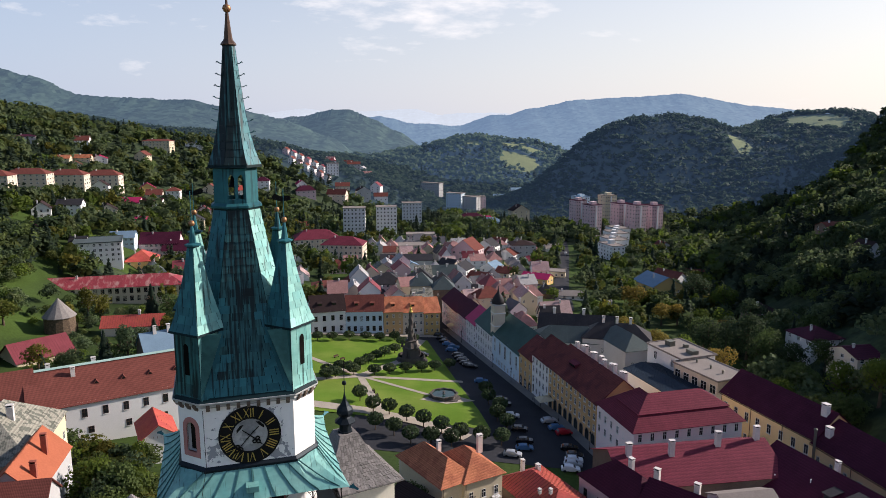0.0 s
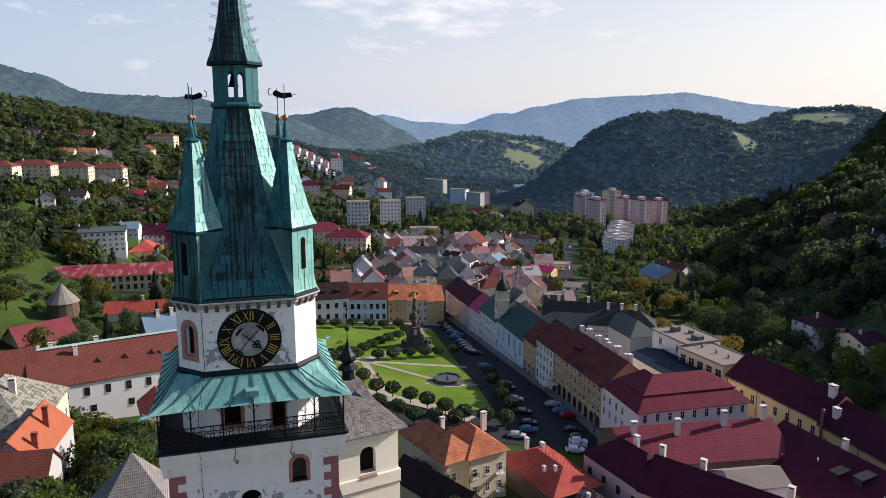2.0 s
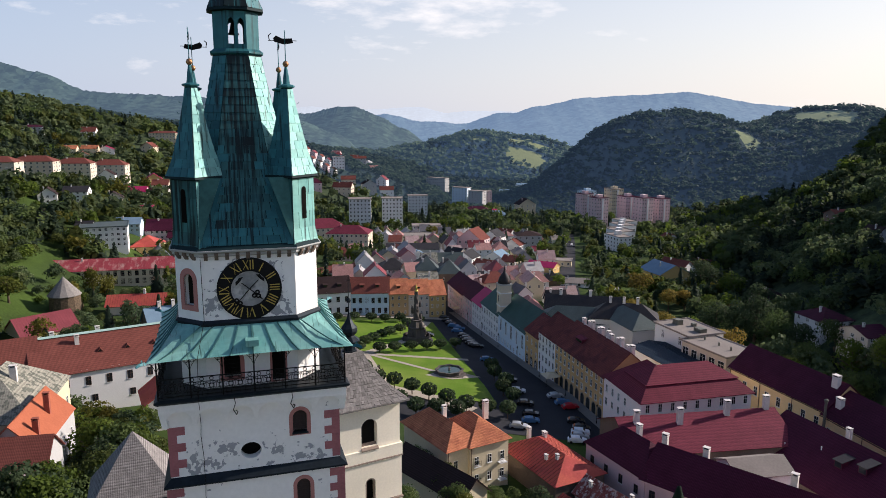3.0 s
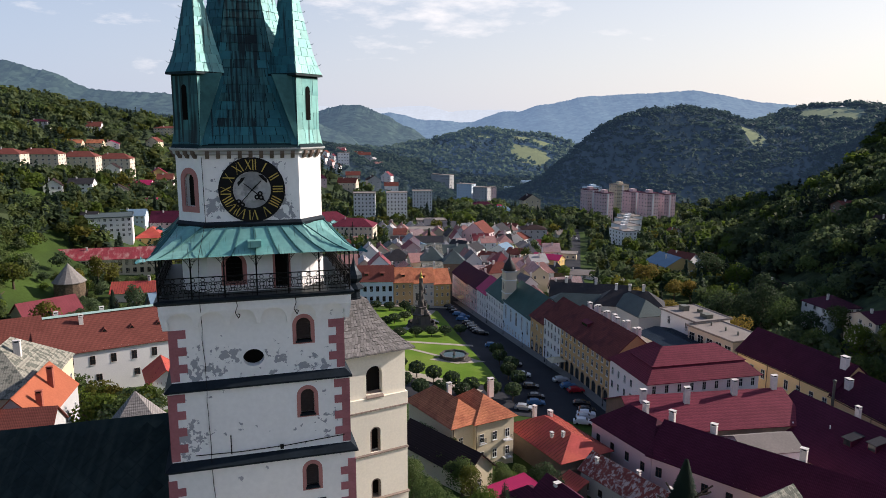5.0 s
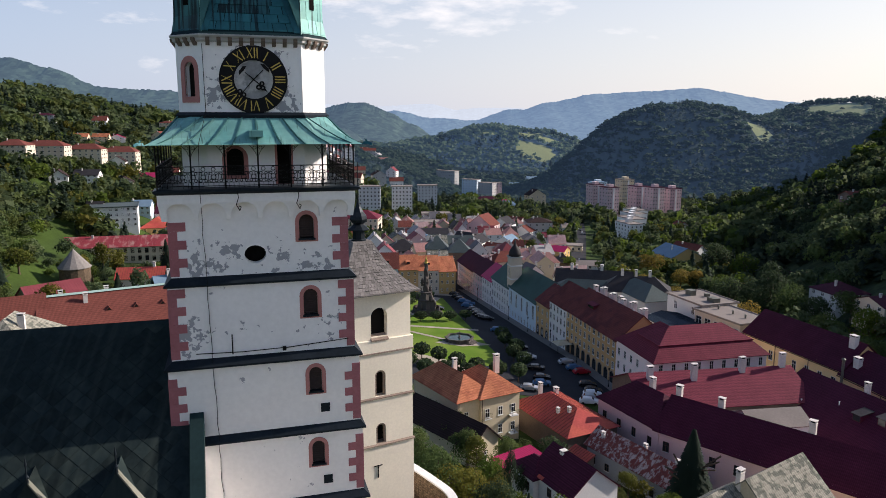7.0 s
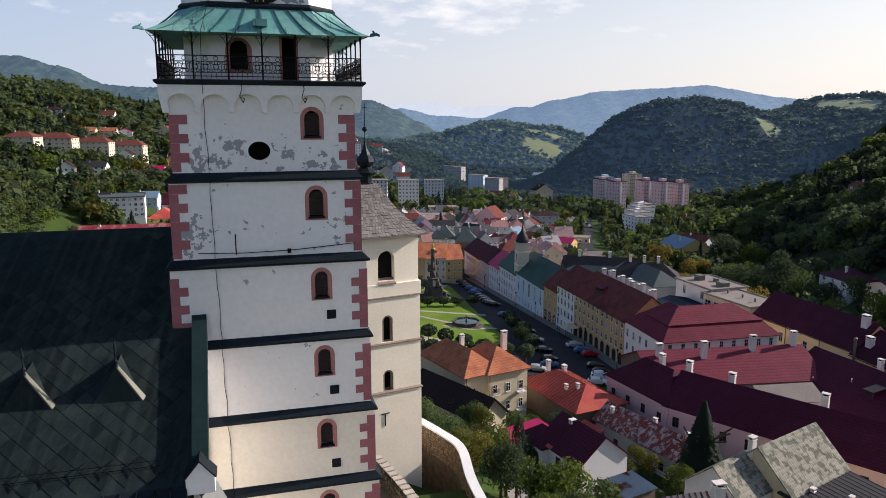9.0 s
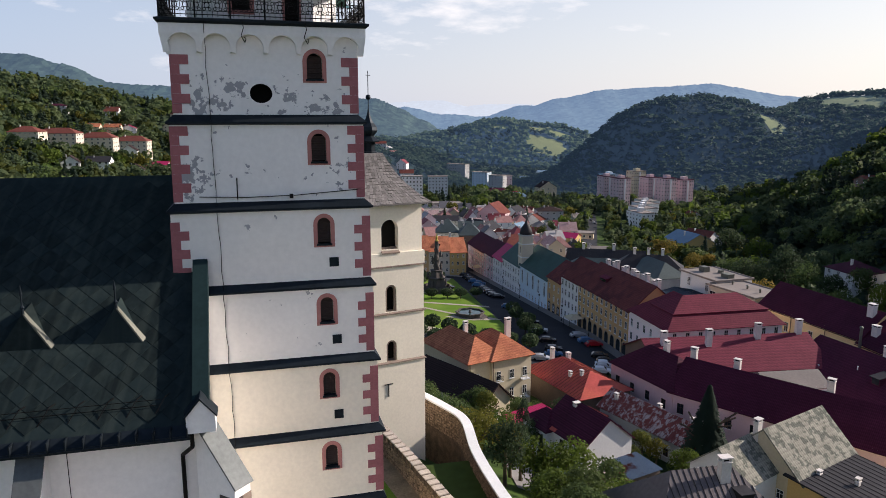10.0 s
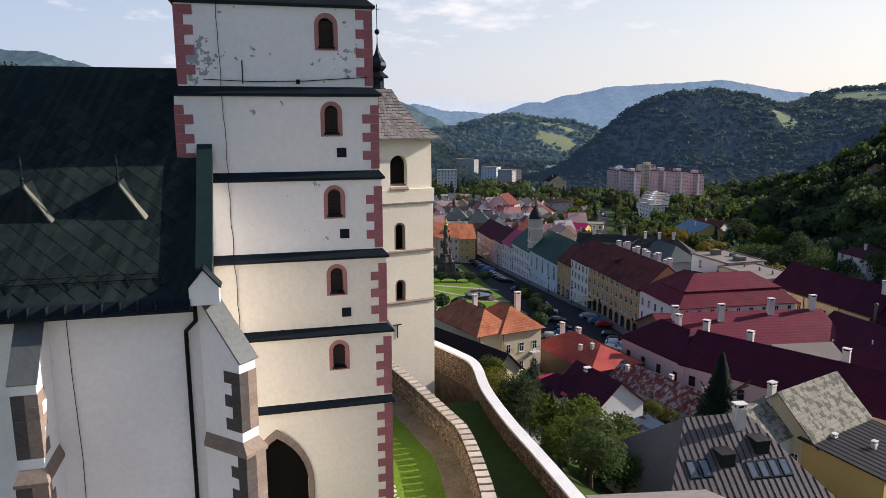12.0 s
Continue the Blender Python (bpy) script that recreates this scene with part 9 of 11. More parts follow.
house("cottage", "white gabled cottage beside the lane", 187.6, 310.2, ground_z(192.6, 310.2) - 0.3, 15, 6.4, 9.0, 4.2, 2.6, "gable_y", W_WHITE, R_BROWNDK, [("f", 2, (0.6, 2.7, ), 1.3, 1.0), ("r", 2, (0.6, 2.7, ), 1.3, 1.0), ("l", 2, (0.6, 2.7, ), 1.3, 1.0)], [(0.3, 0.42, 1.2, 0.7)], category="house")
house("cottage", "dim cottage with brown roof on the slope", 198.3, 364.3, ground_z(203.3, 364.3) - 0.3, 12, 12.0, 10.0, 2.7, 2.3, "gable", W_STONEW, R_BROWN, [("f", 2, (0.8, ), 1.3, 1.4), ("r", 2, (0.8, ), 1.3, 1.4), ("l", 2, (0.8, ), 1.3, 1.4)], [(0.3, 0.42, 1.2, 0.7)], category="house")
house("workshop", "white workshop with pale roof", 58.0, 373.3, -17.6, -10, 18.4, 10.0, 2.5, 1.8, "gable", W_WHITE, R_PALE, [("f", 4, (0.8, ), 1.3, 1.3), ("r", 2, (0.8, ), 1.3, 1.3), ("l", 2, (0.8, ), 1.3, 1.3)], [(0.3, 0.42, 1.2, 0.7)], category="house")
def villa(label, x, y, ang, L, D, H, R, roof, wm, rm, cols=2, name="villa"):
    """A far house standing on the slope, one or two storeys."""
    k = max(1, int(H / 2.7))
    sills = tuple(0.9 + 2.8 * i for i in range(k))
    return house(name, label, x, y, ground_z(x + L / 2, y) + 0.2, ang, L, D, H, R, roof, wm, rm, [("f", cols, sills, 1.2, 1.4), ("r" if x < 0 else "l", 2, sills, 1.2, 1.4)], [(0.35, 0.42, 1.2, 0.7)], down=8.0)


for i in range(6):
    villa("white gabled terraced house with dull red roof", -207 + 10 * i, 930 - 5 * i, -12, 7.4, 8, 6.4, 2.8, "gable_y", W_WHITE if i % 3 else W_PINK, R_MAROONLT if i % 2 else R_BROWN, 2, "terraced_house")
for i in range(6):
    villa("white gabled terraced house with brown red roof", -190 + 9.2 * i, 884 - 4 * i, -12, 6.8, 8, 6.4, 2.8, "gable_y", W_PINK if i % 3 == 1 else W_WHITE, R_BROWNDK if i % 2 else R_BROWN, 2, "terraced_house")
villa("white villa with grey gabled roof on the slope", -181, 1040, 15, 13, 10, 6, 4, "gable_y", W_WHITE, R_SLATE)
villa("pink villa with faded red roof on the slope", -168, 1010, -8, 15, 10, 6, 4, "gable", W_PINK, R_LIGHTPINK, 3)
villa("white villa with mauve roof on the slope", -158, 985, 12, 12, 10, 6.5, 4, "hip", W_WHITE, R_MAROONLT)
villa("cream villa with brown roof on the slope", -150, 1090, 5, 13, 10, 6, 4, "gable", W_CREAMF, R_BROWN)
villa("white villa with pale roof on the slope", -128, 1075, -15, 12, 10, 5.5, 4, "gable_y", W_WHITE, R_GREYLT)
villa("white villa with faded red roof on the slope", -112, 1010, 10, 12, 10, 5.5, 4, "gable", W_WHITE, R_LIGHTPINK)
villa("beige villa with red-brown roof among trees", -128, 850, 8, 17, 11, 7, 4, "gable", W_BEIGE, R_BROWN, 4)
villa("white villa with raspberry roof among trees", -163, 800, 25, 11, 10, 5.5, 4.5, "gable_y", W_WHITE, R_MAGENTA)
villa("tall white villa with mauve gabled roof", -92, 905, -14, 13, 11, 9, 5, "gable_y", W_WHITE, R_MAROONLT)
villa("white villa with red roof among gardens", -203, 700, 18, 12, 10, 5.5, 4.2, "gable", W_WHITE, R_REDSHEET)
villa("cream villa with brown roof among gardens", -226, 672, 8, 13, 10, 5.5, 4.2, "gable_y", W_CREAMF, R_BROWN)
villa("white villa with red-brown roof among gardens", -188, 655, 14, 12, 10, 5.5, 4.2, "gable", W_WHITE, R_BROWN)
villa("pink villa with maroon roof among gardens", -212, 612, 20, 12, 10, 5.5, 4.0, "gable_y", W_PINK, R_MAROONLT)
villa("white villa with faded red roof among gardens", -182, 590, 6, 14, 10, 5.5, 4.0, "gable", W_WHITE, R_LIGHTPINK, 3)
villa("cream villa with slate roof among gardens", -196, 545, 15, 12, 10, 5.5, 4.0, "gable_y", W_CREAMF, R_SLATE)
villa("white villa with brown roof among gardens", -172, 520, 10, 13, 10, 5.5, 4.2, "gable", W_WHITE, R_BROWN, 3)
villa("white villa with raspberry roof among gardens", -160, 560, 22, 12, 10, 5.5, 4.2, "gable_y", W_WHITE, R_MAGENTA)
villa("beige villa with red-brown roof among gardens", -250, 600, 12, 13, 10, 5.5, 4.2, "gable", W_BEIGE, R_BROWN, 3)
villa("white villa with dark roof among gardens", -268, 545, 16, 12, 10, 5.5, 4.2, "gable_y", W_WHITE, R_BROWNDK)
villa("white villa with red-brown roof under the woods", -352, 690, 10, 13, 10, 5.5, 4.2, "gable", W_WHITE, R_BROWN, 3)
villa("cream villa with brown roof under the woods", -300, 700, -6, 13, 10, 5.5, 4.2, "gable_y", W_CREAMF, R_BROWN)
villa("small white works with blue roof by the wood", 118, 1235, 12, 26, 12, 7, 3, "gable", W_WHITE, R_BLUE, 5, "workshop")
villa("small blue works by the wood", 84, 1180, 5, 20, 10, 5, 3, "gable", W_BLUE, R_BLUE, 4, "workshop")
house("villa", "pink villa with maroon roof", -159.4, 776.9, -7.3, 20, 21.4, 12.0, 9.0, 5.0, "hip", W_PINK, R_MAROON, [("f", 4, (1.4, 5.9, ), 1.3, 1.6), ("r", 3, (1.4, 5.9, ), 1.3, 1.6), ("l", 3, (1.4, 5.9, ), 1.3, 1.6)], [(0.3, 0.42, 1.2, 0.7)], category="house")
house("villa", "beige villa with brown roof", -131.5, 805.3, -14.1, -10, 21.9, 12.0, 9.2, 5.2, "gable", W_BEIGE, R_BROWN, [("f", 4, (1.4, 6.0, ), 1.3, 1.6), ("r", 3, (1.4, 6.0, ), 1.3, 1.6), ("l", 3, (1.4, 6.0, ), 1.3, 1.6)], [(0.3, 0.42, 1.2, 0.7)], category="house")
house("villa", "grey villa with dark roof", -102.2, 852.4, -18.4, 20, 16.4, 12.0, 12.5, 4.8, "gable_y", W_GREY, R_BROWNDK, [("f", 2, (1.9, 8.1, ), 1.3, 1.6), ("r", 3, (1.9, 8.1, ), 1.3, 1.6), ("l", 3, (1.9, 8.1, ), 1.3, 1.6)], [(0.3, 0.42, 1.2, 0.7)], category="house")
house("apartment_block", "white terraced block on the slope", -146.8, 909.6, 8.0, 10, 14.6, 12.0, 14.9, 0.0, "flat", W_WHITE, R_PALE, [("f", 4, (1.1, 4.8, 8.6, 12.3, ), 1.3, 1.6), ("r", 3, (1.1, 4.8, 8.6, 12.3, ), 1.3, 1.6), ("l", 3, (1.1, 4.8, 8.6, 12.3, ), 1.3, 1.6)], [], category="flats")
house("villa", "grey villa on the slope", -137.4, 1034.2, 3.1, 5, 18.1, 12.0, 11.8, 3.3, "gable", W_GREY, R_BROWN, [("f", 4, (1.2, 5.1, 9.0, ), 1.3, 1.6), ("r", 3, (1.2, 5.1, 9.0, ), 1.3, 1.6), ("l", 3, (1.2, 5.1, 9.0, ), 1.3, 1.6)], [(0.3, 0.42, 1.2, 0.7)], category="house")
house("villa", "white villa with brown roof", -84.9, 880.4, -22.6, 8, 16.9, 10.0, 7.2, 4.2, "gable", W_WHITE, R_BROWN, [("f", 3, (2.1, ), 1.3, 1.6), ("r", 2, (2.1, ), 1.3, 1.6), ("l", 2, (2.1, ), 1.3, 1.6)], [(0.3, 0.42, 1.2, 0.7)], category="house")
house("villa", "white villa with mauve roof", -196.5, 748.0, 4.7, 8, 14.7, 11.0, 10.0, 3.7, "hip", W_WHITE, R_MAROON, [("f", 3, (1.0, 4.3, 7.7, ), 1.3, 1.6), ("r", 2, (1.0, 4.3, 7.7, ), 1.3, 1.6), ("l", 2, (1.0, 4.3, 7.7, ), 1.3, 1.6)], [(0.3, 0.42, 1.2, 0.7)], category="house")
house("villa", "low house with red-brown roof", -132.9, 635.8, -20.6, 15, 12.4, 10.0, 4.2, 3.1, "gable", W_BEIGE, R_BROWN, [("f", 2, (1.3, ), 1.3, 1.6), ("r", 2, (1.3, ), 1.3, 1.6), ("l", 2, (1.3, ), 1.3, 1.6)], [(0.3, 0.42, 1.2, 0.7)], category="house")

# ---- the old town's smaller houses ----
def clear_of(x, y, ang, L, D, pad):
    c, s = math.cos(ang), math.sin(ang)
    for iu in range(5):
        for iv in range(5):
            px, py = x + L * iu / 4 * c - D * iv / 4 * s, y + L * iu / 4 * s + D * iv / 4 * c
            for fx, fy, a, fl, fd in FOOT:
                dx, dy = px - fx, py - fy
                if abs(dx) + abs(dy) > 90:
                    continue
                u, v = dx * math.cos(a) + dy * math.sin(a), -dx * math.sin(a) + dy * math.cos(a)
                if -pad < u < fl + pad and -pad < v < fd + pad:
                    return False
    return True


rh = random.Random(77)
# the pale roof colours carry the brightness of sunlit slopes
ROOFS = [(R_LIGHTPINK, "faded pink"), (R_SLATEMID, "grey"), (R_GREYLT, "pale grey"), (R_LIGHTPINK, "faded pink"), (R_MAROONLT, "mauve red"), (R_ROSE, "pale rose"), (R_SLATELT, "pale grey"), (R_MAROONLT, "mauve red"), (R_BROWN, "brown"), (R_GREYGREEN, "grey-green"), (R_SLATE, "dark grey"), (R_SLATEMID, "grey")]
WALLS = [(W_WHITE, "white"), (W_CREAMF, "cream"), (W_WHITE, "white"), (W_BEIGE, "beige"), (W_WHITE, "white"), (W_PINK, "pale pink"), (W_PALE, "pale grey")]


def infill(n, x0, x1, y0, y1, turn, pad, size, storeys):
    made = 0
    for i in range(n * 14):
        if made >= n:
            break
        y = rh.uniform(y0, y1)
        x = rh.uniform(x0, x1) + 0.10 * (y - y0)
        ang = turn + rh.choice((0, 90, 90)) + rh.uniform(-9, 9)
        L, D = rh.uniform(*size), rh.uniform(7.5, 10)
        if abs(x - (60 + 0.18 * (y - 340))) < 16 and y > 330 or not clear_of(x, y, radians(ang), L, D, pad):
            continue
        (wm, wn_), (rm, rn) = rh.choice(WALLS), rh.choice(ROOFS)
        k = rh.choice(storeys)
        roof = rh.choice(("gable", "gable", "hip", "gable_y"))
        z = min(ground_z(x, y), ground_z(x + 6, y + 4))
        h = 3.0 * k + 0.3
        wins = [("f", max(2, int(L / 3.4)), tuple(0.9 + 3.0 * q for q in range(k)), 1.0, 1.4)]
        wins.append(("l" if x > 0 else "r", 2, (0.9 + 3.0 * (k - 1),), 1.0, 1.4))
        house("town_house", wn_ + " house with " + rn + " " + ("hipped" if roof == "hip" else "gabled") + " roof in the old town", x, y, z, ang, L, D, h, rh.uniform(3.2, 5.2), roof, wm, rm, wins, [(rh.uniform(0.2, 0.8), 0.42, 1.4, 0.8)])
        made += 1
    return made


infill(64, -46, 46, 288, 420, 14, 0.6, (8, 14), (1, 2, 2, 3))
infill(46, -60, 56, 420, 570, 8, 2.0, (9, 15), (1, 2, 2))
infill(16, -150, -62, 300, 420, 20, 4.0, (9, 13), (1, 2))

# ---- square: fountain, column, cars ----
fz = ground_z(0.2, 190)
fn = thing("fountain", "octagonal stone fountain basin with small water jet", "fountain", pose(0.2, 190, fz))


def lobed(r, z, n=32, k=8, a=0.06):
    return [(r * (1 + a * math.cos(k * 2 * math.pi * i / n)) * math.cos(2 * math.pi * i / n), r * (1 + a * math.cos(k * 2 * math.pi * i / n)) * math.sin(2 * math.pi * i / n), z) for i in range(n)]


part("steps", Geo().loft([lobed(4.6, 0), lobed(4.6, 0.35), lobed(4.2, 0.36), lobed(4.2, 0.65)]), M_STONE_DARK, fn, "worn stone steps")
part("basin", Geo().loft([lobed(3.3, 0.6), lobed(3.6, 0.75), lobed(3.5, 1.4), lobed(3.85, 1.55), lobed(3.85, 1.75), lobed(3.4, 1.75), lobed(3.35, 1.2)]), M_STONE_DARK, fn, "lobed grey stone basin")
part("water", Geo().loft([lobed(3.36, 1.4), lobed(3.36, 1.45)]), M_WATER, fn, "green still water")
part("jet_stem", Geo().lathe([(0.45, 1.0), (0.4, 1.6), (0.2, 1.7), (0.18, 2.1), (0.5, 2.2), (0.05, 2.25), (0.03, 3.4)], 10), M_STONE_DARK, fn)
patch("fountain_apron", (-6.5, 187), (1, 184.5), (9, 189), (0, 195), 0.27, M_GRAVEL, "light gravel round the fountain", "path", 2.0)

cz = ground_z(-10.7, 230)
col = thing("plague_column", "tall dark baroque stone column with carved figures", "monument", pose(-10.7, 230, cz))
part("steps", Geo().lathe([(5.6, 0), (5.6, 0.5), (5.0, 0.5), (5.0, 1.0), (4.4, 1.0), (4.4, 1.4)], 12), M_STONE_DARK, col)
part("pedestal", Geo().loft([[(r * math.cos(math.pi * 2 * i / 12) * (1.15 if i % 2 else 0.9), r * math.sin(math.pi * 2 * i / 12) * (1.15 if i % 2 else 0.9), z) for i in range(12)] for r, z in ((3.3, 1.4), (3.0, 2.2), (2.6, 4.6), (2.9, 5.0), (2.2, 5.3), (1.7, 7.2), (2.0, 7.5))]), M_STONE_DARK, col, "lobed carved pedestal")
part("balustrade", Geo().lathe([(4.5, 1.4), (4.5, 2.3), (4.3, 2.3), (4.3, 1.4)], 24), M_STONE_DARK, col, "stone balustrade ring")
shaft = []
for i in range(30):
    z = 7.4 + 9.6 * i / 29
    r = 0.95 - 0.4 * i / 29
    shaft.append([(r * (1 + 0.22 * math.cos(3 * a + i * 0.75)) * math.cos(a), r * (1 + 0.22 * math.cos(3 * a + i * 0.75)) * math.sin(a), z) for a in [2 * math.pi * q / 14 for q in range(14)]])
part("shaft", Geo().loft(shaft), M_STONE_DARK, col, "twisted carved column shaft", smooth=True)
part("top_figure", Geo().lathe([(0.5, 17.0), (0.7, 17.2), (0.35, 17.6), (0.4, 18.3), (0.2, 18.8), (0.05, 19.6)], 8), M_GOLD, col, "gilded carved finial")
figure = Geo().lathe([(0.42, 0), (0.5, 0.2), (0.36, 0.8), (0.44, 1.3), (0.3, 1.6), (0.16, 1.7), (0.2, 1.9), (0.05, 2.1)], 8).mesh("statue", M_STONE_DARK, True)
for i in range(6):
    a = math.pi / 3 * i
    part("statue", figure, None, col, at=pose(2.9 * math.cos(a), 2.9 * math.sin(a), 5.0 if i % 2 else 2.3))
    part("statue", figure, None, col, at=pose(1.5 * math.cos(a + 0.5), 1.5 * math.sin(a + 0.5), 7.5 + 0.9 * i))


# cars
def car_parts(paint, van=False):
    key = ("car", paint.name, van)
    if key not in CACHE:
        prof = [(-2.1, 0.35), (-2.15, 0.7), (-2.0, 0.95), (-1.75, 1.02), (-1.4, 1.42), (-0.2, 1.5), (0.5, 1.42), (1.05, 1.02), (1.9, 0.88), (2.1, 0.65), (2.1, 0.35)]
        if van:
            prof = [(-2.3, 0.35), (-2.35, 1.6), (-2.2, 1.85), (0.6, 1.85), (1.35, 1.15), (2.2, 0.95), (2.35, 0.6), (2.35, 0.35)]
        body = Geo()
        rings = []
        for yy, s in ((-0.86, 0.9), (-0.80, 1.0), (0.80, 1.0), (0.86, 0.9)):
            rings.append([(x * (1 if s == 1 else 0.985), yy * (0.82 if z > 1.1 else 1), 0.35 + (z - 0.35) * (1 if s == 1 else 0.97)) for x, z in prof])
        body.loft(rings)
        glass = Geo()
        panes = []
        if not van:
            for sg in (-1, 1):
                glass.add([(-1.45, sg * 0.755, 1.06), (0.9, sg * 0.755, 1.06), (0.42, sg * 0.70, 1.37), (-1.25, sg * 0.70, 1.37)], [(0, 1, 2, 3)])
            glass.add([(1.02, -0.66, 1.08), (1.02, 0.66, 1.08), (0.56, 0.6, 1.43), (0.56, -0.6, 1.43)], [(0, 1, 2, 3)])
            glass.add([(-1.78, -0.66, 1.08), (-1.78, 0.66, 1.08), (-1.46, 0.6, 1.42), (-1.46, -0.6, 1.42)], [(0, 1, 2, 3)])
        else:
            glass.add([(1.36, -0.66, 1.2), (1.36, 0.66, 1.2), (0.66, 0.6, 1.83), (0.66, -0.6, 1.83)], [(0, 1, 2, 3)])
            for sg in (-1, 1):
                glass.add([(-0.2, sg * 0.74, 1.25), (1.1, sg * 0.74, 1.25), (0.6, sg * 0.72, 1.7), (-0.2, sg * 0.72, 1.7)], [(0, 1, 2, 3)])
        wheel = Geo().lathe([(0.2, -0.1), (0.31, -0.1), (0.33, 0), (0.31, 0.1), (0.2, 0.1)], 12).moved(pose(0, 0, 0, 90, 0, 0))
        for k in range(len(glass.f)):
            panes.append(Geo().poly(*[glass.v[i] for i in glass.f[k]]).mesh("window", M_GLASS))
        CACHE[key] = (body.mesh("body", paint), panes, wheel.mesh("wheel", M_TYRE))
    return CACHE[key]


def car(x, y, ang, paint, label, van=False):
    c = thing("car" if not van else "van", label, "car", pose(x, y, ground_z(x, y) + 0.12, 0, 0, ang), group="parked cars")
    b, gl, wh = car_parts(paint, van)
    part("body", b, None, c)
    for me in gl:
        part("window", me, None, c)
    for wx in (-1.35, 1.35):
        for wy in (-0.78, 0.78):
            part("wheel", wh, None, c, at=pose(wx, wy, 0.33))


PAINTS = [(mat("black_car_paint", (0.012, 0.012, 0.014), 0.25, 0.05, 1, 5, 0, spec=0.6), "black parked car on the street"), (mat("silver_car_paint", (0.42, 0.43, 0.45), 0.28, 0.05, 1, 5, 0, metal=0.4), "silver parked car on the street"), (mat("white_car_paint", (0.75, 0.75, 0.76), 0.3, 0.03, 1, 5, 0), "white parked car on the street"), (mat("blue_car_paint", (0.06, 0.14, 0.26), 0.28, 0.05, 1, 5, 0), "blue parked car on the street"), (mat("red_car_paint", (0.32, 0.02, 0.03), 0.28, 0.05, 1, 5, 0), "red parked car on the street")]
for i, (x, y) in enumerate([(3.1, 247.4), (6.1, 236.6), (6.7, 233.2), (9.5, 225.8), (11.7, 208.8), (16.2, 190.6), (19.2, 168.7), (19.7, 161.7), (19.2, 157.5), (-0.5, 265.2), (0.6, 260.4), (-7.0, 237.8), (3.9, 252.1), (5.2, 240.6), (16.8, 187.0), (-1.6, 271.0), (1.8, 256.2), (7.6, 229.6), (8.4, 227.2)]):
    car(x, y, -10 + (i * 37) % 11, *PAINTS[0 if i % 4 else 3])
car(18.0, 177.2, -6, *PAINTS[1])
car(16.0, 153.4, -12, *PAINTS[1])
car(27.6, 175.6, 12, *PAINTS[1])
car(28.9, 171.3, 10, *PAINTS[3])
car(30.3, 168.6, 12, *PAINTS[4])
car(30.1, 159.4, -6, *PAINTS[0])
car(30.6, 155.4, -8, *PAINTS[0])
car(30.0, 152.9, -8, *PAINTS[2])
car(29.4, 150.5, -8, *PAINTS[1])
car(28.4, 147.9, -8, *PAINTS[2])
car(11.2, 81.0, 115, PAINTS[3][0], "light blue car parked by the cottage")
car(176, 291, 160, PAINTS[2][0], "white van parked on the hillside lane", True)
for i in range(9):
    car(99 + 6 * i * 0.22, 560 + 17 * i, 80, *PAINTS[(i * 2) % 4])

# cafe canopies
for x, y, s in ((27.9, 186.8, 4.4), (3.4, 281.5, 3.6)):
    can = thing("canopy", "pale cafe canopy on thin posts", "canopy", pose(x, y, ground_z(x, y), 0, 0, -74.65))
    part("cloth", Geo().loft([[(-s / 2, -s / 2, 2.8), (s / 2, -s / 2, 2.8), (s / 2, s / 2, 2.9), (-s / 2, s / 2, 2.9)], [(-s / 8, -s / 8, 3.6), (s / 8, -s / 8, 3.6), (s / 8, s / 8, 3.6), (-s / 8, s / 8, 3.6)]]), W_CREAMF, can)
    for sx in (-1, 1):
        for sy in (-1, 1):
            part("post", Geo().rod((sx * s * 0.45, sy * s * 0.45, 0), (sx * s * 0.45, sy * s * 0.45, 2.85), 0.05, 6), M_IRON, can)

# street lamps along the square
for i in range(7):
    y = 160 + 17 * i
    x = row_x(y) - 2.4
    lp = thing("street_lamp", "dark cast iron street lamp on the footway", "lamp", pose(x, y, ground_z(x, y) + 0.2), group="street lamps")
    part("pole", Geo().lathe([(0.14, 0), (0.12, 0.6), (0.06, 0.8), (0.05, 4.0)], 8), M_IRON, lp)
    part("lantern", Geo().lathe([(0.08, 4.0), (0.22, 4.5), (0.26, 4.55), (0.05, 4.8)], 6), M_IRON, lp)
# park benches
for x, y, a in ((-33, 225, 40), (-35.5, 228, 40), (-19.5, 191, -70), (-18.2, 187, -70), (-17.4, 183.5, -70), (-30.5, 221, 40)):
    bn = thing("bench", "dark wooden park bench beside the path", "bench", pose(x, y, ground_z(x, y) + 0.25, 0, 0, a), group="park benches")
    part("seat", Geo().box(-0.9, 0.9, -0.25, 0.2, 0.42, 0.48), M_BROWNWOOD, bn)
    part("backrest", Geo().box(-0.9, 0.9, 0.2, 0.26, 0.5, 0.9), M_BROWNWOOD, bn)
    for sx in (-0.75, 0.75):
        part("leg", Geo().box(sx - 0.04, sx + 0.04, -0.2, 0.2, 0, 0.42), M_IRON, bn)

# roads beyond the square
ribbon("road", [(-1, 285), (0.2, 319), (3.3, 381), (14.7, 450), (33, 515), (74, 611)], 6.0, 0.35, M_ASPHALT, "narrow town street", "road")
ribbon("road", [(60, 340), (69, 407), (82, 481), (100, 584), (118, 704), (133, 852)], 9.0, 0.4, M_ASPHALT, "main valley road with cars", "road")
ribbon("road", [(83, 353), (95, 398), (115, 432), (146, 491), (190, 588), (229, 681)], 5.0, 0.4, M_PAVING, "pale lane climbing the valley side", "road")
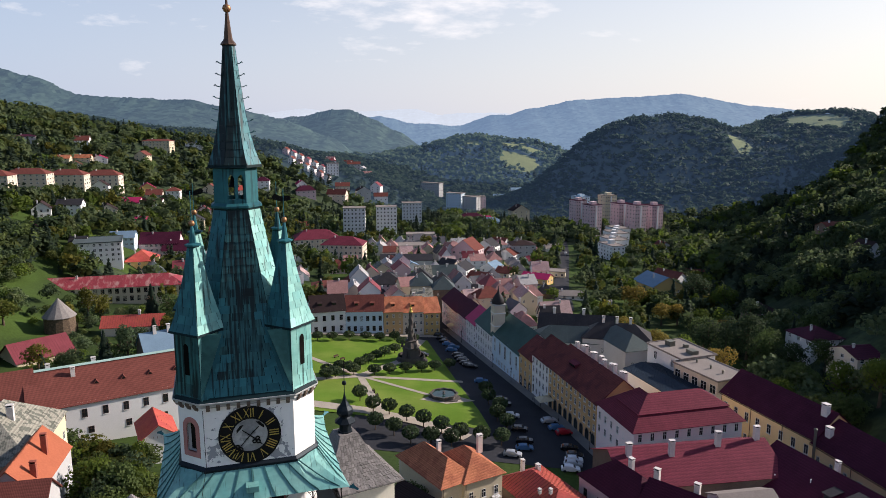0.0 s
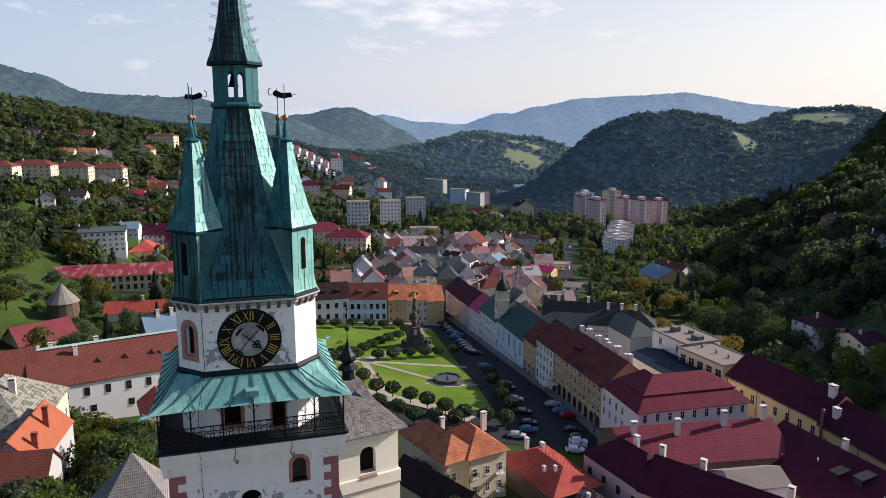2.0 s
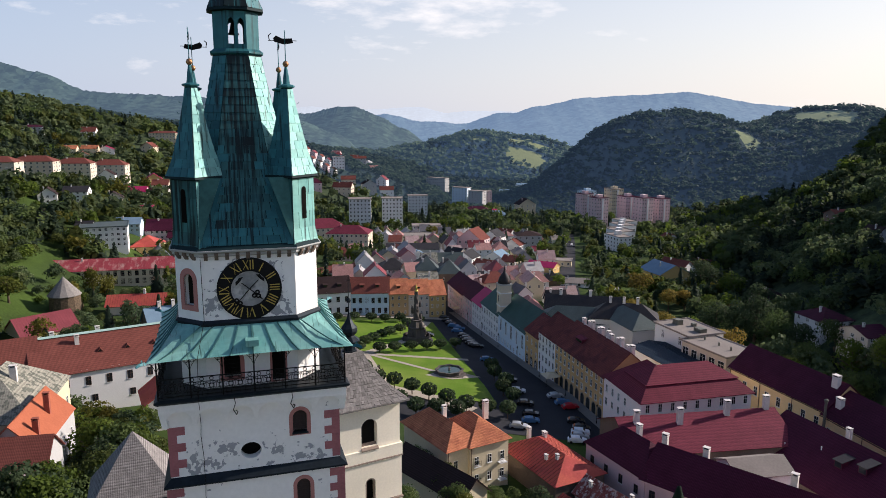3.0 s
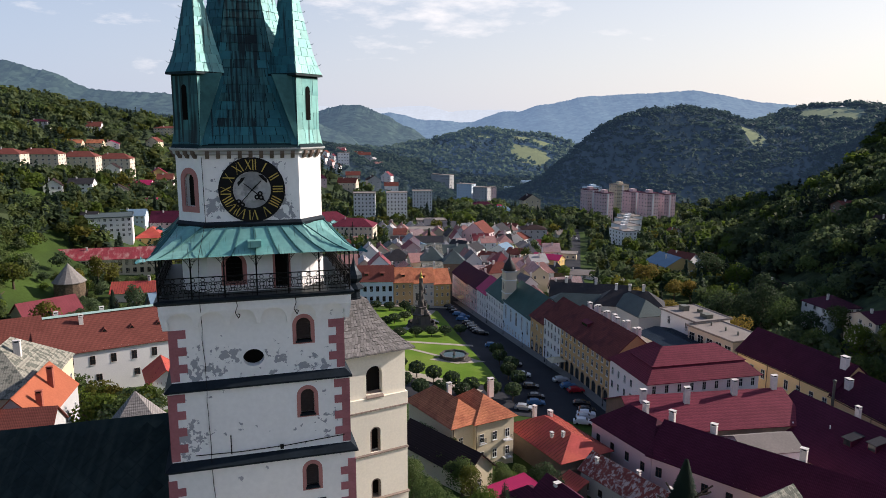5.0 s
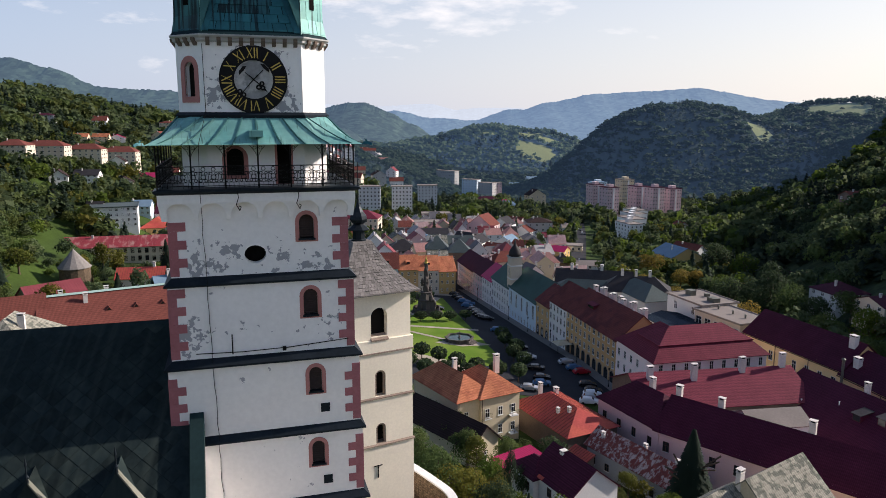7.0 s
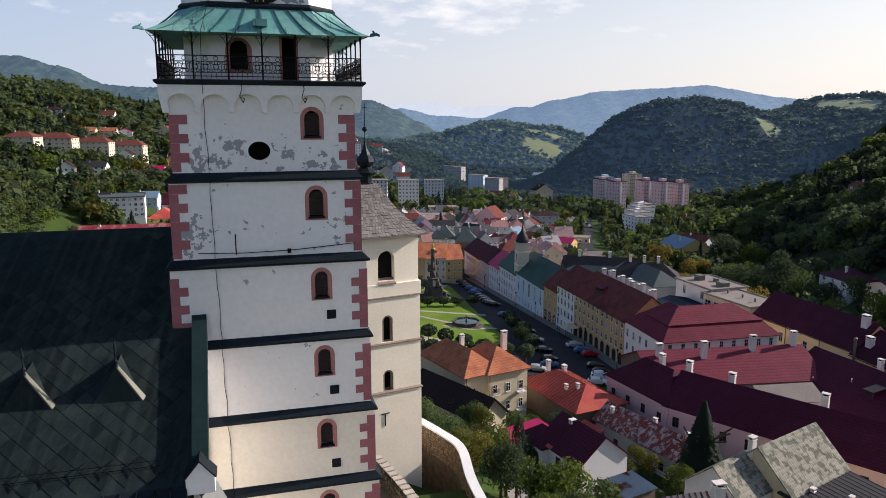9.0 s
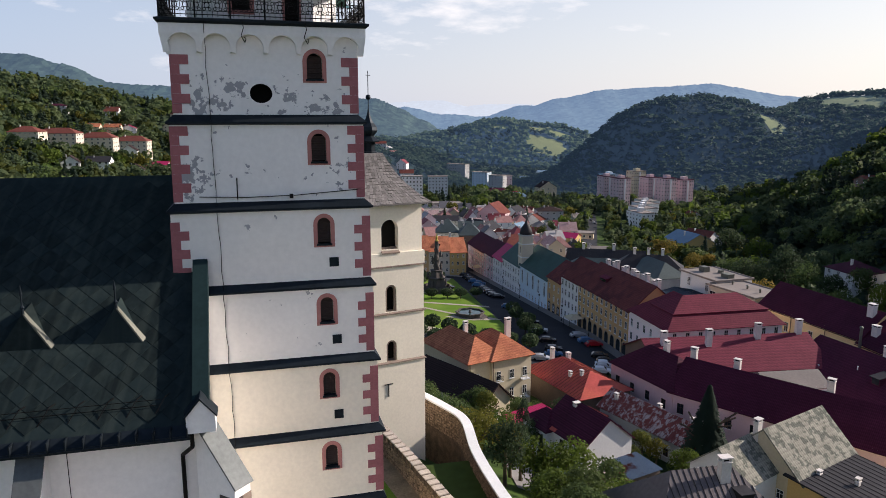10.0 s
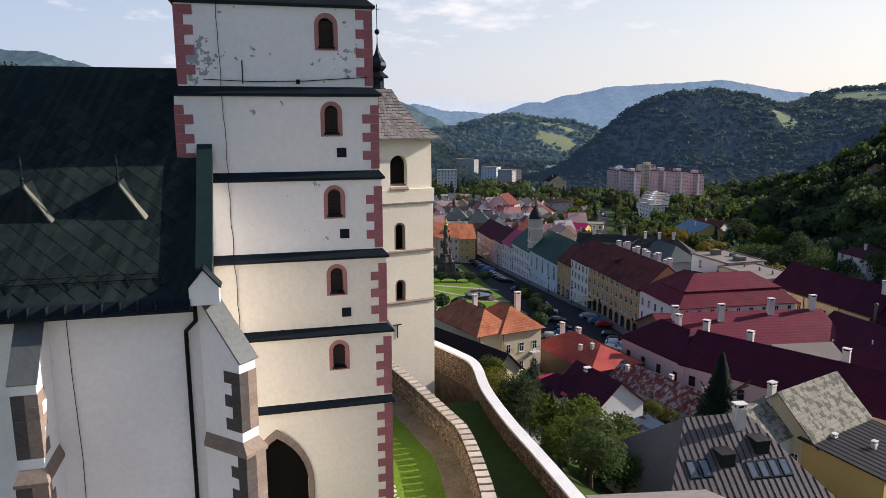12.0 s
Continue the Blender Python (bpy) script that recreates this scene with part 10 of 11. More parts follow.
ribbon("road", [(-120, 330), (-60, 330), (0, 322), (60, 345)], 6.0, 0.33, M_ASPHALT, "town street", "road")
ribbon("road", [(-150, 480), (-80, 440), (0, 415), (70, 410)], 6.0, 0.36, M_ASPHALT, "town street", "road")
patch("yard", (5, 70), (24, 70), (26, 98), (4, 98), 0.15, M_PAVING, "grey concrete yard by the cottage", "yard", 2.0)

# ---- trees ----
def crown_template(n, seed, kind):
    """Leaf clumps as small tilted four-sided sheets round an uneven crown, 1 high and about 1 wide, standing on z = 0."""
    rng = np.random.RandomState(seed)
    if kind == "conifer":
        h = rng.rand(n) ** 0.75
        a = rng.rand(n) * 2 * np.pi
        r = (1 - h) * 0.30 * (0.55 + 0.45 * rng.rand(n)) + 0.01
        c = np.stack([r * np.cos(a), r * np.sin(a), h * 0.98], 1)
        out = np.stack([np.cos(a), np.sin(a), -0.55 - 0.2 * rng.rand(n)], 1)
        size = (0.05 + 0.10 * (1 - h)) * min(1.0, (150 / n) ** 0.5)
    else:
        k = 9
        lob = rng.randn(k, 3)
        lob /= np.linalg.norm(lob, axis=1)[:, None]
        lob = lob * np.array([0.26, 0.26, 0.24]) * (0.6 + 0.5 * rng.rand(k, 1)) + np.array([0, 0, 0.56])
        which = rng.randint(0, k, n)
        d = rng.randn(n, 3)
        d /= np.linalg.norm(d, axis=1)[:, None]
        d[:, 2] = np.where(d[:, 2] < -0.3, -d[:, 2], d[:, 2])
        rad = (0.20 + 0.06 * rng.rand(k))[which] * (0.75 + 0.3 * rng.rand(n))
        c = lob[which] + d * rad[:, None]
        out = d + 0.5 * rng.randn(n, 3)
        size = 0.5 * (1.7 / np.sqrt(n)) * (0.7 + 0.7 * rng.rand(n))
    out /= np.linalg.norm(out, axis=1)[:, None]
    ref = rng.randn(n, 3)
    u = np.cross(out, ref)
    u /= np.linalg.norm(u, axis=1)[:, None]
    v = np.cross(out, u)
    if kind == "conifer":
        u = np.cross(out, np.array([0, 0, 1.0]))
        u /= np.linalg.norm(u, axis=1)[:, None]
        v = out
    su, sv = size[:, None] * u, size[:, None] * v * (1.2 if kind == "conifer" else 0.8)
    nrm = np.cross(u, v) * size[:, None] * 0.3
    return np.stack([c - su, c - sv + nrm, c + su, c + sv + nrm], 1)


def quads_mesh(name, q, material):
    n = len(q)
    me = bpy.data.meshes.new(name)
    me.vertices.add(n * 4)
    me.vertices.foreach_set("co", q.reshape(-1).astype(np.float32))
    me.loops.add(n * 4)
    me.loops.foreach_set("vertex_index", np.arange(n * 4, dtype=np.int32))
    me.polygons.add(n)
    me.polygons.foreach_set("loop_start", np.arange(0, n * 4, 4, dtype=np.int32))
    me.update(calc_edges=True)
    for m in (material if isinstance(material, (list, tuple)) else [material]):
        me.materials.append(m)
    return me


def forest(name, spots, template_kinds, materials, label, category="woodland"):
    """One mesh of many trees. spots: rows of x, y, z, height, width."""
    tm = [crown_template(nq, 50 + i, kind) for i, (kind, nq) in enumerate(template_kinds)]
    rng = np.random.RandomState(7)
    out, idx = [], []
    for x, y, z, h, w in spots:
        t = tm[rng.randint(len(tm))]
        a = rng.rand() * 2 * np.pi
        c, s = np.cos(a), np.sin(a)
        p = t.copy()
        px = (t[..., 0] * c - t[..., 1] * s) * w
        py = (t[..., 0] * s + t[..., 1] * c) * w
        p[..., 0], p[..., 1], p[..., 2] = px + x, py + y, t[..., 2] * h + z
        out.append(p)
        idx.append(np.full(len(t), rng.randint(len(materials)), dtype=np.int32))
    me = quads_mesh(name, np.concatenate(out), materials)
    me.polygons.foreach_set("material_index", np.concatenate(idx))
    return tagged(new(name, me), label, category, kind="stuff")


HOUSE_GRID = set()
for fx, fy, fa, fl, fd in FOOT:
    for iu in range(int(fl / 2) + 4):
        for iv in range(-11 if fx < -90 and fy > 330 else -8, int(fd / 2) + 3):
            uu, vv = iu * 2 - 3, iv * 2
            HOUSE_GRID.add((int((fx + uu * math.cos(fa) - vv * math.sin(fa)) // 4), int((fy + uu * math.sin(fa) + vv * math.cos(fa)) // 4)))


def free_of_houses(x, y):
    return (int(x // 4), int(y // 4)) not in HOUSE_GRID


spots, conif = [], []
rr = random.Random(4)
y = 180.0
while y < 1800:
    step = 5.4 + min(y, 800) * 0.0045 - max(0, min(400, y - 800)) * 0.002
    x = -0.70 * y - 50
    while x < 0.70 * y + 50:
        px, py = x + rr.uniform(-0.5, 0.5) * step, y + rr.uniform(-0.5, 0.5) * step
        if rr.random() < wooded(px, py) and free_of_houses(px, py) and not (-172 < px < -100 and 222 < py < 292) and not (80 < px < 0.41 * py and 270 < py < 400):
            h = rr.uniform(7, 14) * (1 + y / 4000) * (0.72 if y > 850 else 1.0)
            row = (px, py, ground_z(px, py) - 1.2, h, h * rr.uniform(0.8, 1.15) * (1.45 if y > 850 else 1.1))
            (conif if noise.noise((px / 60, py / 60, 5)) > 0.02 and rr.random() < 0.7 else spots).append(row)
        x += step
    y += step
close = [s for s in spots if s[1] < 400 and s[0] > 0]
sunny = [s for s in spots if 400 <= s[1] < 850 and s[0] > 0]
near = [s for s in spots if s[1] < 560 and s[0] <= 0]
mid = [s for s in spots if 560 <= s[1] < 850 and s[0] <= 0]
far = [s for s in spots if s[1] >= 850]
forest("woodland", close, [("leaf", 240), ("leaf", 210), ("leaf", 260)], [F_FOREST, F_DARK, F_FOREST, F_TREE], "dense shaded broadleaf woodland on the steep valley side")
# bright leaves mixed in to paint sunlit crowns on the upper slope
forest("woodland", sunny, [("leaf", 60), ("leaf", 50), ("leaf", 70)], [F_FOREST, F_TREE, F_BRIGHT, F_FOREST, F_DARK], "mixed broadleaf woodland on the upper valley side")
forest("woodland", near, [("leaf", 64), ("leaf", 54), ("leaf", 72)], [F_FOREST, F_FOREST, F_DARK, F_TREE, F_OLIVE], "dense mixed broadleaf woodland on the valley sides")
forest("woodland", mid, [("leaf", 34), ("leaf", 40)], [F_FOREST, F_FOREST, F_TREE, F_OLIVE], "broadleaf woodland above the last houses")
# woods from 850 m on glow blue in place of air haze
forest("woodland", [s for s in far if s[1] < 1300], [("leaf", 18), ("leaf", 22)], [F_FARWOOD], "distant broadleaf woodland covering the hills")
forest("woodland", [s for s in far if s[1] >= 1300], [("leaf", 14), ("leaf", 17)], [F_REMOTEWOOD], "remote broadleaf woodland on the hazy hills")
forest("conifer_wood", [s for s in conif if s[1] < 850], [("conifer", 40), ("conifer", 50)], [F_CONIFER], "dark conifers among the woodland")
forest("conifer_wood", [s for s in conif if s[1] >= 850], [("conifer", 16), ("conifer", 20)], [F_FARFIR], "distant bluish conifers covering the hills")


# ---- far ridges ----
def ridge(name, depth, dist, tops, base, material, label):
    """A mountain ridge: tops are (x, z) along its crest at that distance."""
    q, rows = Geo(), []
    xs = [t[0] for t in tops]
    n = 700
    for i in range(n + 1):
        x = xs[0] + (xs[-1] - xs[0]) * i / n
        k = 0
        while k < len(xs) - 2 and xs[k + 1] < x:
            k += 1
        f = smooth01((x - xs[k]) / (xs[k + 1] - xs[k])) if i else 0
        f = 0.5 * f + 0.5 * max(0, min(1, (x - xs[k]) / (xs[k + 1] - xs[k])))
        z = tops[k][1] + (tops[k + 1][1] - tops[k][1]) * f
        z += 9 * noise.noise((x / 170, dist, 0)) + 4 * noise.noise((x / 45, dist, 0))
        jag = 2.2 * noise.noise((x / 14, dist, 0)) + 3.0 * noise.noise((x / 6, dist, 0))
        col = []
        for j in range(9):
            s = j / 8
            col.append((x, dist - depth * (1 - s) ** 1.3 + 20 * noise.noise((x / 200, s * 3, dist)), base + (z - base) * (s ** 0.8) + 14 * noise.noise((x / 120, s * 6, dist)) * s * (1 - s) + (jag if j == 8 else 0)))
        rows.append(col)
    q.add([p for c in rows for p in c], [(9 * i + j, 9 * (i + 1) + j, 9 * (i + 1) + j + 1, 9 * i + j + 1) for i in range(n) for j in range(8)])
    return solid(name, q, material, label, "mountain", kind="structure", smooth=True)


# the ridges' blue and pale tones are haze painted in by emission
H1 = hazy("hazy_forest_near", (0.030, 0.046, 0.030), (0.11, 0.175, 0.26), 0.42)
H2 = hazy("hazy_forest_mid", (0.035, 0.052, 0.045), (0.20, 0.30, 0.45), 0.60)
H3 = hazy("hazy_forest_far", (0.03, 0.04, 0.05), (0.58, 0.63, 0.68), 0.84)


def sky_pt(px, py, dist):
    """x and z of a far point given in degrees right of ahead and above level."""
    return (dist * math.tan(radians(px)), 77 + dist * math.tan(radians(py)))


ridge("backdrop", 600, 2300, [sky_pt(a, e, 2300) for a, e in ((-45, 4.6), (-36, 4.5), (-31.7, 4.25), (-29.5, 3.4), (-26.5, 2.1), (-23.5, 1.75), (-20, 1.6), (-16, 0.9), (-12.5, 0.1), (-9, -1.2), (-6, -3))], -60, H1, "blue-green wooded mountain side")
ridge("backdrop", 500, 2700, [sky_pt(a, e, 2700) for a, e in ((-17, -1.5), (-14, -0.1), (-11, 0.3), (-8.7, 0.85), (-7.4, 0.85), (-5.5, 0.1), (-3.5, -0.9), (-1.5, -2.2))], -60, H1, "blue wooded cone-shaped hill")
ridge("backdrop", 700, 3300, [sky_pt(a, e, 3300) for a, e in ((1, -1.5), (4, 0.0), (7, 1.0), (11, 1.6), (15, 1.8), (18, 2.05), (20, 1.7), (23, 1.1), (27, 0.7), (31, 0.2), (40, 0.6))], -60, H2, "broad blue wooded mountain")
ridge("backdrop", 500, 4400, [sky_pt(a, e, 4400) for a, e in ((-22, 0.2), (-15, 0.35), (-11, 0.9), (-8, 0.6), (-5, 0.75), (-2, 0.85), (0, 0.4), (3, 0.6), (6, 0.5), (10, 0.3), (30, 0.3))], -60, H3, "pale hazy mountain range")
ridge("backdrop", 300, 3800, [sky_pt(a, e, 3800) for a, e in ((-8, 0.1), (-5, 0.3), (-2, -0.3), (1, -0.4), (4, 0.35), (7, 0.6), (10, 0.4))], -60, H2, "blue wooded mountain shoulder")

# ---- trees of the town, one by one ----
def trunk_mesh(seed):
    rng = random.Random(seed)
    q = Geo().lathe([(0.05, -0.08), (0.036, 0.03), (0.028, 0.3), (0.016, 0.55), (0.005, 0.8)], 7)
    for i in range(6):
        a = rng.uniform(0, 6.28)
        z = rng.uniform(0.28, 0.55)
        q.rod((0, 0, z), (0.26 * math.cos(a), 0.26 * math.sin(a), z + rng.uniform(0.12, 0.25)), 0.009, 5)
    return q.mesh("trunk", M_BARK)


TRUNKS = [trunk_mesh(i) for i in range(3)]


def crown_mesh(kind, nq, seed, material):
    key = ("crown", kind, nq, seed, material.name)
    if key not in CACHE:
        CACHE[key] = quads_mesh("crown", crown_template(nq, seed, kind), material)
    return CACHE[key]


def globe_template(n, seed):
    """A clipped round crown on a thin stem, 1 high and 1 wide."""
    rng = np.random.RandomState(seed)
    d = rng.randn(n, 3)
    d /= np.linalg.norm(d, axis=1)[:, None]
    c = d * (0.30 + 0.14 * rng.rand(n, 1) ** 0.5) * np.array([1.1, 1.1, 0.75]) + np.array([0, 0, 0.66])
    o = d + 0.6 * rng.randn(n, 3)
    o /= np.linalg.norm(o, axis=1)[:, None]
    u = np.cross(o, rng.randn(n, 3))
    u /= np.linalg.norm(u, axis=1)[:, None]
    v = np.cross(o, u)
    s = (0.05 + 0.04 * rng.rand(n))[:, None]
    return np.stack([c - u * s, c - v * s * 0.8, c + u * s, c + v * s * 0.8], 1)


LABELS = {"leaf": "broadleaf tree with a rounded uneven green crown", "conifer": "dark green conifer with drooping branches", "globe": "small clipped globe tree on a thin trunk"}
tree_count = [0]


def tree(x, y, h, w, kind="leaf", material=None, nq=240, label="", z=None, group=""):
    tree_count[0] += 1
    k = tree_count[0]
    material = material or (F_CONIFER if kind == "conifer" else (F_TREE, F_TREE, F_DARK, F_BRIGHT, F_YELLOW)[(k * 7) % 5] if kind == "leaf" else F_TREE)
    zz = ground_z(x, y) if z is None else z
    m = pose(x, y, zz, 0, 0, (k * 67) % 360) @ Matrix.Diagonal((w, w, h, 1))
    t = thing("tree", label or LABELS[kind], "tree", m, group)
    if kind == "globe":
        key = ("globe", nq, k % 3)
        if key not in CACHE:
            CACHE[key] = quads_mesh("crown", globe_template(nq, k % 3), F_DARK)
        part("crown", CACHE[key], None, t)
        part("trunk", TRUNKS[0], None, t)
    else:
        part("trunk", TRUNKS[k % 3], None, t)
        part("crown", crown_mesh(kind, nq, 20 + k % 4, material), None, t)
    return t


GLOBE = [(-18.0, 174.5), (-13.8, 173.4), (-9.1, 169.8), (-4.8, 166.8), (-0.3, 163.6), (4.2, 160.3), (-7.5, 156.2), (-11.7, 160.5), (-16.4, 163.3), (-2.8, 156.2), (2.0, 156.1), (9.2, 159.2), (-22.3, 182.3), (13.9, 158.8), (12.2, 194.8), (15.1, 179.4), (16.0, 168.6), (12.6, 187), (14.0, 174)]
for x, y in GLOBE:
    tree(x, y, 4.6, 4.3, "globe", nq=420, group="globe trees on the square")
BUSHES = [(-45.6, 250.5), (-40.6, 251.9), (-34.8, 255.4), (-28.6, 256.0), (-23.5, 255.7), (-18.2, 258.8), (-10.9, 257.0), (-15.1, 250.7), (-26.2, 217.5), (-24.2, 222.9), (-22.1, 228.3), (-19.9, 233.7), (-16.8, 239.2), (-21.0, 209.5), (-16.5, 211.7), (-11.7, 214.5), (-6.8, 217.2), (-2.7, 219.1), (2.2, 222.9), (-34.9, 206.7), (-34.4, 201.6), (-32.0, 211.6), (-28.9, 211.3), (-27.2, 208.3), (-32.3, 204.5)]
for x, y in BUSHES:
    tree(x, y, 3.6, 4.4, "globe", nq=420, label="low clipped round shrub tree in the park", group="clipped shrubs on the square")

# big trees behind the works, in the valley's shade
for x, y, h, m in ((67, 257, 15, F_AUTUMN), (78, 247, 14, F_AUTUMN), (84, 240, 14, F_BRIGHT), (97, 252, 17, F_DARK), (111, 251, 20, F_DARK), (100, 264, 17, F_TREE), (92, 226, 14, F_AUTUMN), (113, 238, 18, F_TREE), (115, 224, 15, F_DARK), (91, 195, 11, F_BRIGHT), (98, 196, 12, F_BRIGHT), (108, 205, 14, F_TREE), (113, 193, 15, F_BRIGHT), (116, 180, 15, F_BRIGHT), (106, 178, 13, F_TREE), (124, 170, 14, F_TREE), (110, 160, 12, F_TREE), (104, 147, 11, F_BRIGHT), (112, 272, 16, F_DARK), (125, 262, 16, F_DARK), (75, 268, 12, F_DARK), (118, 150, 13, F_DARK)):
    tree(x, y, h, h * 0.95, "leaf", m, 2200)
# the tree row at the foot of the wooded slope
for x, y, h, w, k, m in ((97, 355, 14, 17, "leaf", F_AUTUMN), (101, 320, 11, 13, "leaf", F_AUTUMN), (109, 322, 10, 12, "leaf", F_AUTUMN), (115, 312, 11, 11, "leaf", F_BRIGHT), (131, 361, 20, 21, "leaf", F_DARK), (138, 341, 16, 17, "leaf", F_BRIGHT), (129, 291, 18, 18, "leaf", F_DARK), (120, 290, 11, 14, "leaf", F_AUTUMN), (130, 271, 15, 14, "leaf", F_TREE), (125, 257, 9, 8, "leaf", F_BRIGHT), (124, 238, 8, 7, "leaf", F_BRIGHT), (119, 213, 14, 13, "leaf", F_TREE), (127, 250, 14, 7, "conifer", F_CONIFER)):
    tree(x, y, h, w, k, m, 1800)

def free(x, y, pad):
    for fx, fy, a, L, D in FOOT:
        dx, dy = x - fx, y - fy
        u = dx * math.cos(a) + dy * math.sin(a)
        v = -dx * math.sin(a) + dy * math.cos(a)
        if -pad < u < L + pad and (-18 if fx < -90 and fy > 330 else -4 * pad) < v < D + pad:
            return False
    return True


# trees and shrubs on the castle slope
for x, y, h, w, k, m in ((34.0, 98.0, 14.5, 15, "conifer", F_CONIFER), (6.4, 82.5, 9.5, 2.2, "leaf", F_CONIFER), (3.5, 68.5, 7.5, 6.5, "leaf", F_DARK), (0.5, 74, 8.0, 7, "leaf", F_YELLOW), (-2.5, 80, 8, 7, "leaf", F_TREE), (4.5, 76, 6.5, 6, "leaf", F_YELLOW), (10.0, 66.5, 4.4, 5, "leaf", F_BRIGHT), (13.2, 61, 5.6, 9.0, "leaf", F_BRIGHT), (11.0, 62.5, 4.6, 7.0, "leaf", F_BRIGHT), (15.4, 62.5, 4.0, 6.5, "leaf", F_TREE), (12.2, 57.0, 5.0, 7.5, "leaf", F_BRIGHT), (8.0, 63.5, 4.0, 6.0, "leaf", F_TREE), (6.8, 58.0, 4.6, 6.0, "leaf", F_BRIGHT), (9.5, 59, 5.8, 7.5, "leaf", F_TREE), (16.5, 65, 3.6, 5.5, "leaf", F_BRIGHT), (7.5, 71.5, 7.0, 4.5, "conifer", F_CONIFER), (15.5, 104, 7.0, 6.0, "leaf", F_DARK), (8.0, 106, 5, 6, "leaf", F_TREE), (29, 92, 6.0, 6, "leaf", F_BRIGHT), (31, 88.5, 6, 6, "leaf", F_TREE), (-4, 90, 7, 6, "leaf", F_TREE), (-6, 97, 7, 7, "leaf", F_TREE), (33, 52, 7.5, 8, "leaf", F_BRIGHT), (37, 60, 6.5, 7, "leaf", F_BRIGHT), (41, 66, 6, 6, "leaf", F_TREE), (8.6, 53, 4.6, 6.5, "leaf", F_TREE), (26, 102, 5, 4.5, "leaf", F_YELLOW)):
    tree(x, y, h, w, k, m, 5000 if k == "conifer" else 2400)
for x, y, h, w, m in ((7.6, 70.5, 7.0, 7.0, F_BRIGHT), (10.6, 71.0, 7.6, 7.5, F_BRIGHT), (13.4, 67.0, 7.0, 7.0, F_TREE), (15.8, 64.0, 6.4, 6.5, F_BRIGHT), (5.6, 75.0, 6.0, 5.5, F_BRIGHT), (17.6, 60.5, 5.0, 5.5, F_BRIGHT), (1.4, 104.0, 6.5, 6.5, F_TREE), (-1.4, 112.0, 7.5, 7.0, F_OLIVE), (-4.8, 121.0, 7.0, 7.0, F_TREE), (4.4, 93.0, 6.0, 5.5, F_BRIGHT), (2.6, 98.0, 7.0, 6.0, F_YELLOW), (5.2, 87.0, 5.0, 4.6, F_BRIGHT), (8.6, 90.5, 6.5, 4.0, F_DARK), (9.5, 107.0, 4.5, 4.5, F_BRIGHT), (17.5, 94.5, 3.2, 3.6, F_OLIVE)):
    tree(x, y, h, w, "leaf", m, 1700, "leafy green tree below the castle wall")
for x, y, h, w, m in ((8.3, 113.0, 4.0, 4.4, F_TREE), (11.4, 116.0, 2.8, 3.4, F_TREE), (15.2, 112.6, 5.0, 5.2, F_DARK), (14.5, 107.5, 2.2, 2.8, F_BRIGHT), (17.5, 105.5, 2.2, 3.0, F_YELLOW), (20.5, 103.0, 2.4, 3.0, F_BRIGHT), (23.5, 98.0, 3.2, 4.0, F_OLIVE), (27.5, 99.5, 4.2, 4.4, F_YELLOW), (22.5, 93.0, 2.4, 3.4, F_BRIGHT), (25.5, 90.0, 2.6, 3.6, F_TREE), (22.0, 86.0, 2.2, 3.0, F_BRIGHT)):
    tree(x, y, h, w, "leaf", m, 700, "garden shrub beside the houses below the castle")
rs = random.Random(12)
for i in range(74):
    a, b = rs.random(), rs.random()
    x = (-78 + 20 * a) * (1 - b) + (-62 + 16 * a) * b
    y = (141 - 8 * a) * (1 - b) + (108 - 3 * a) * b
    h = rs.uniform(3.2, 7.2)
    tree(x, y, h, h * rs.uniform(0.95, 1.35), "leaf", rs.choice([F_TREE, F_BRIGHT, F_YELLOW, F_DARK, F_OLIVE]), 520, "dense green shrub on the castle slope")


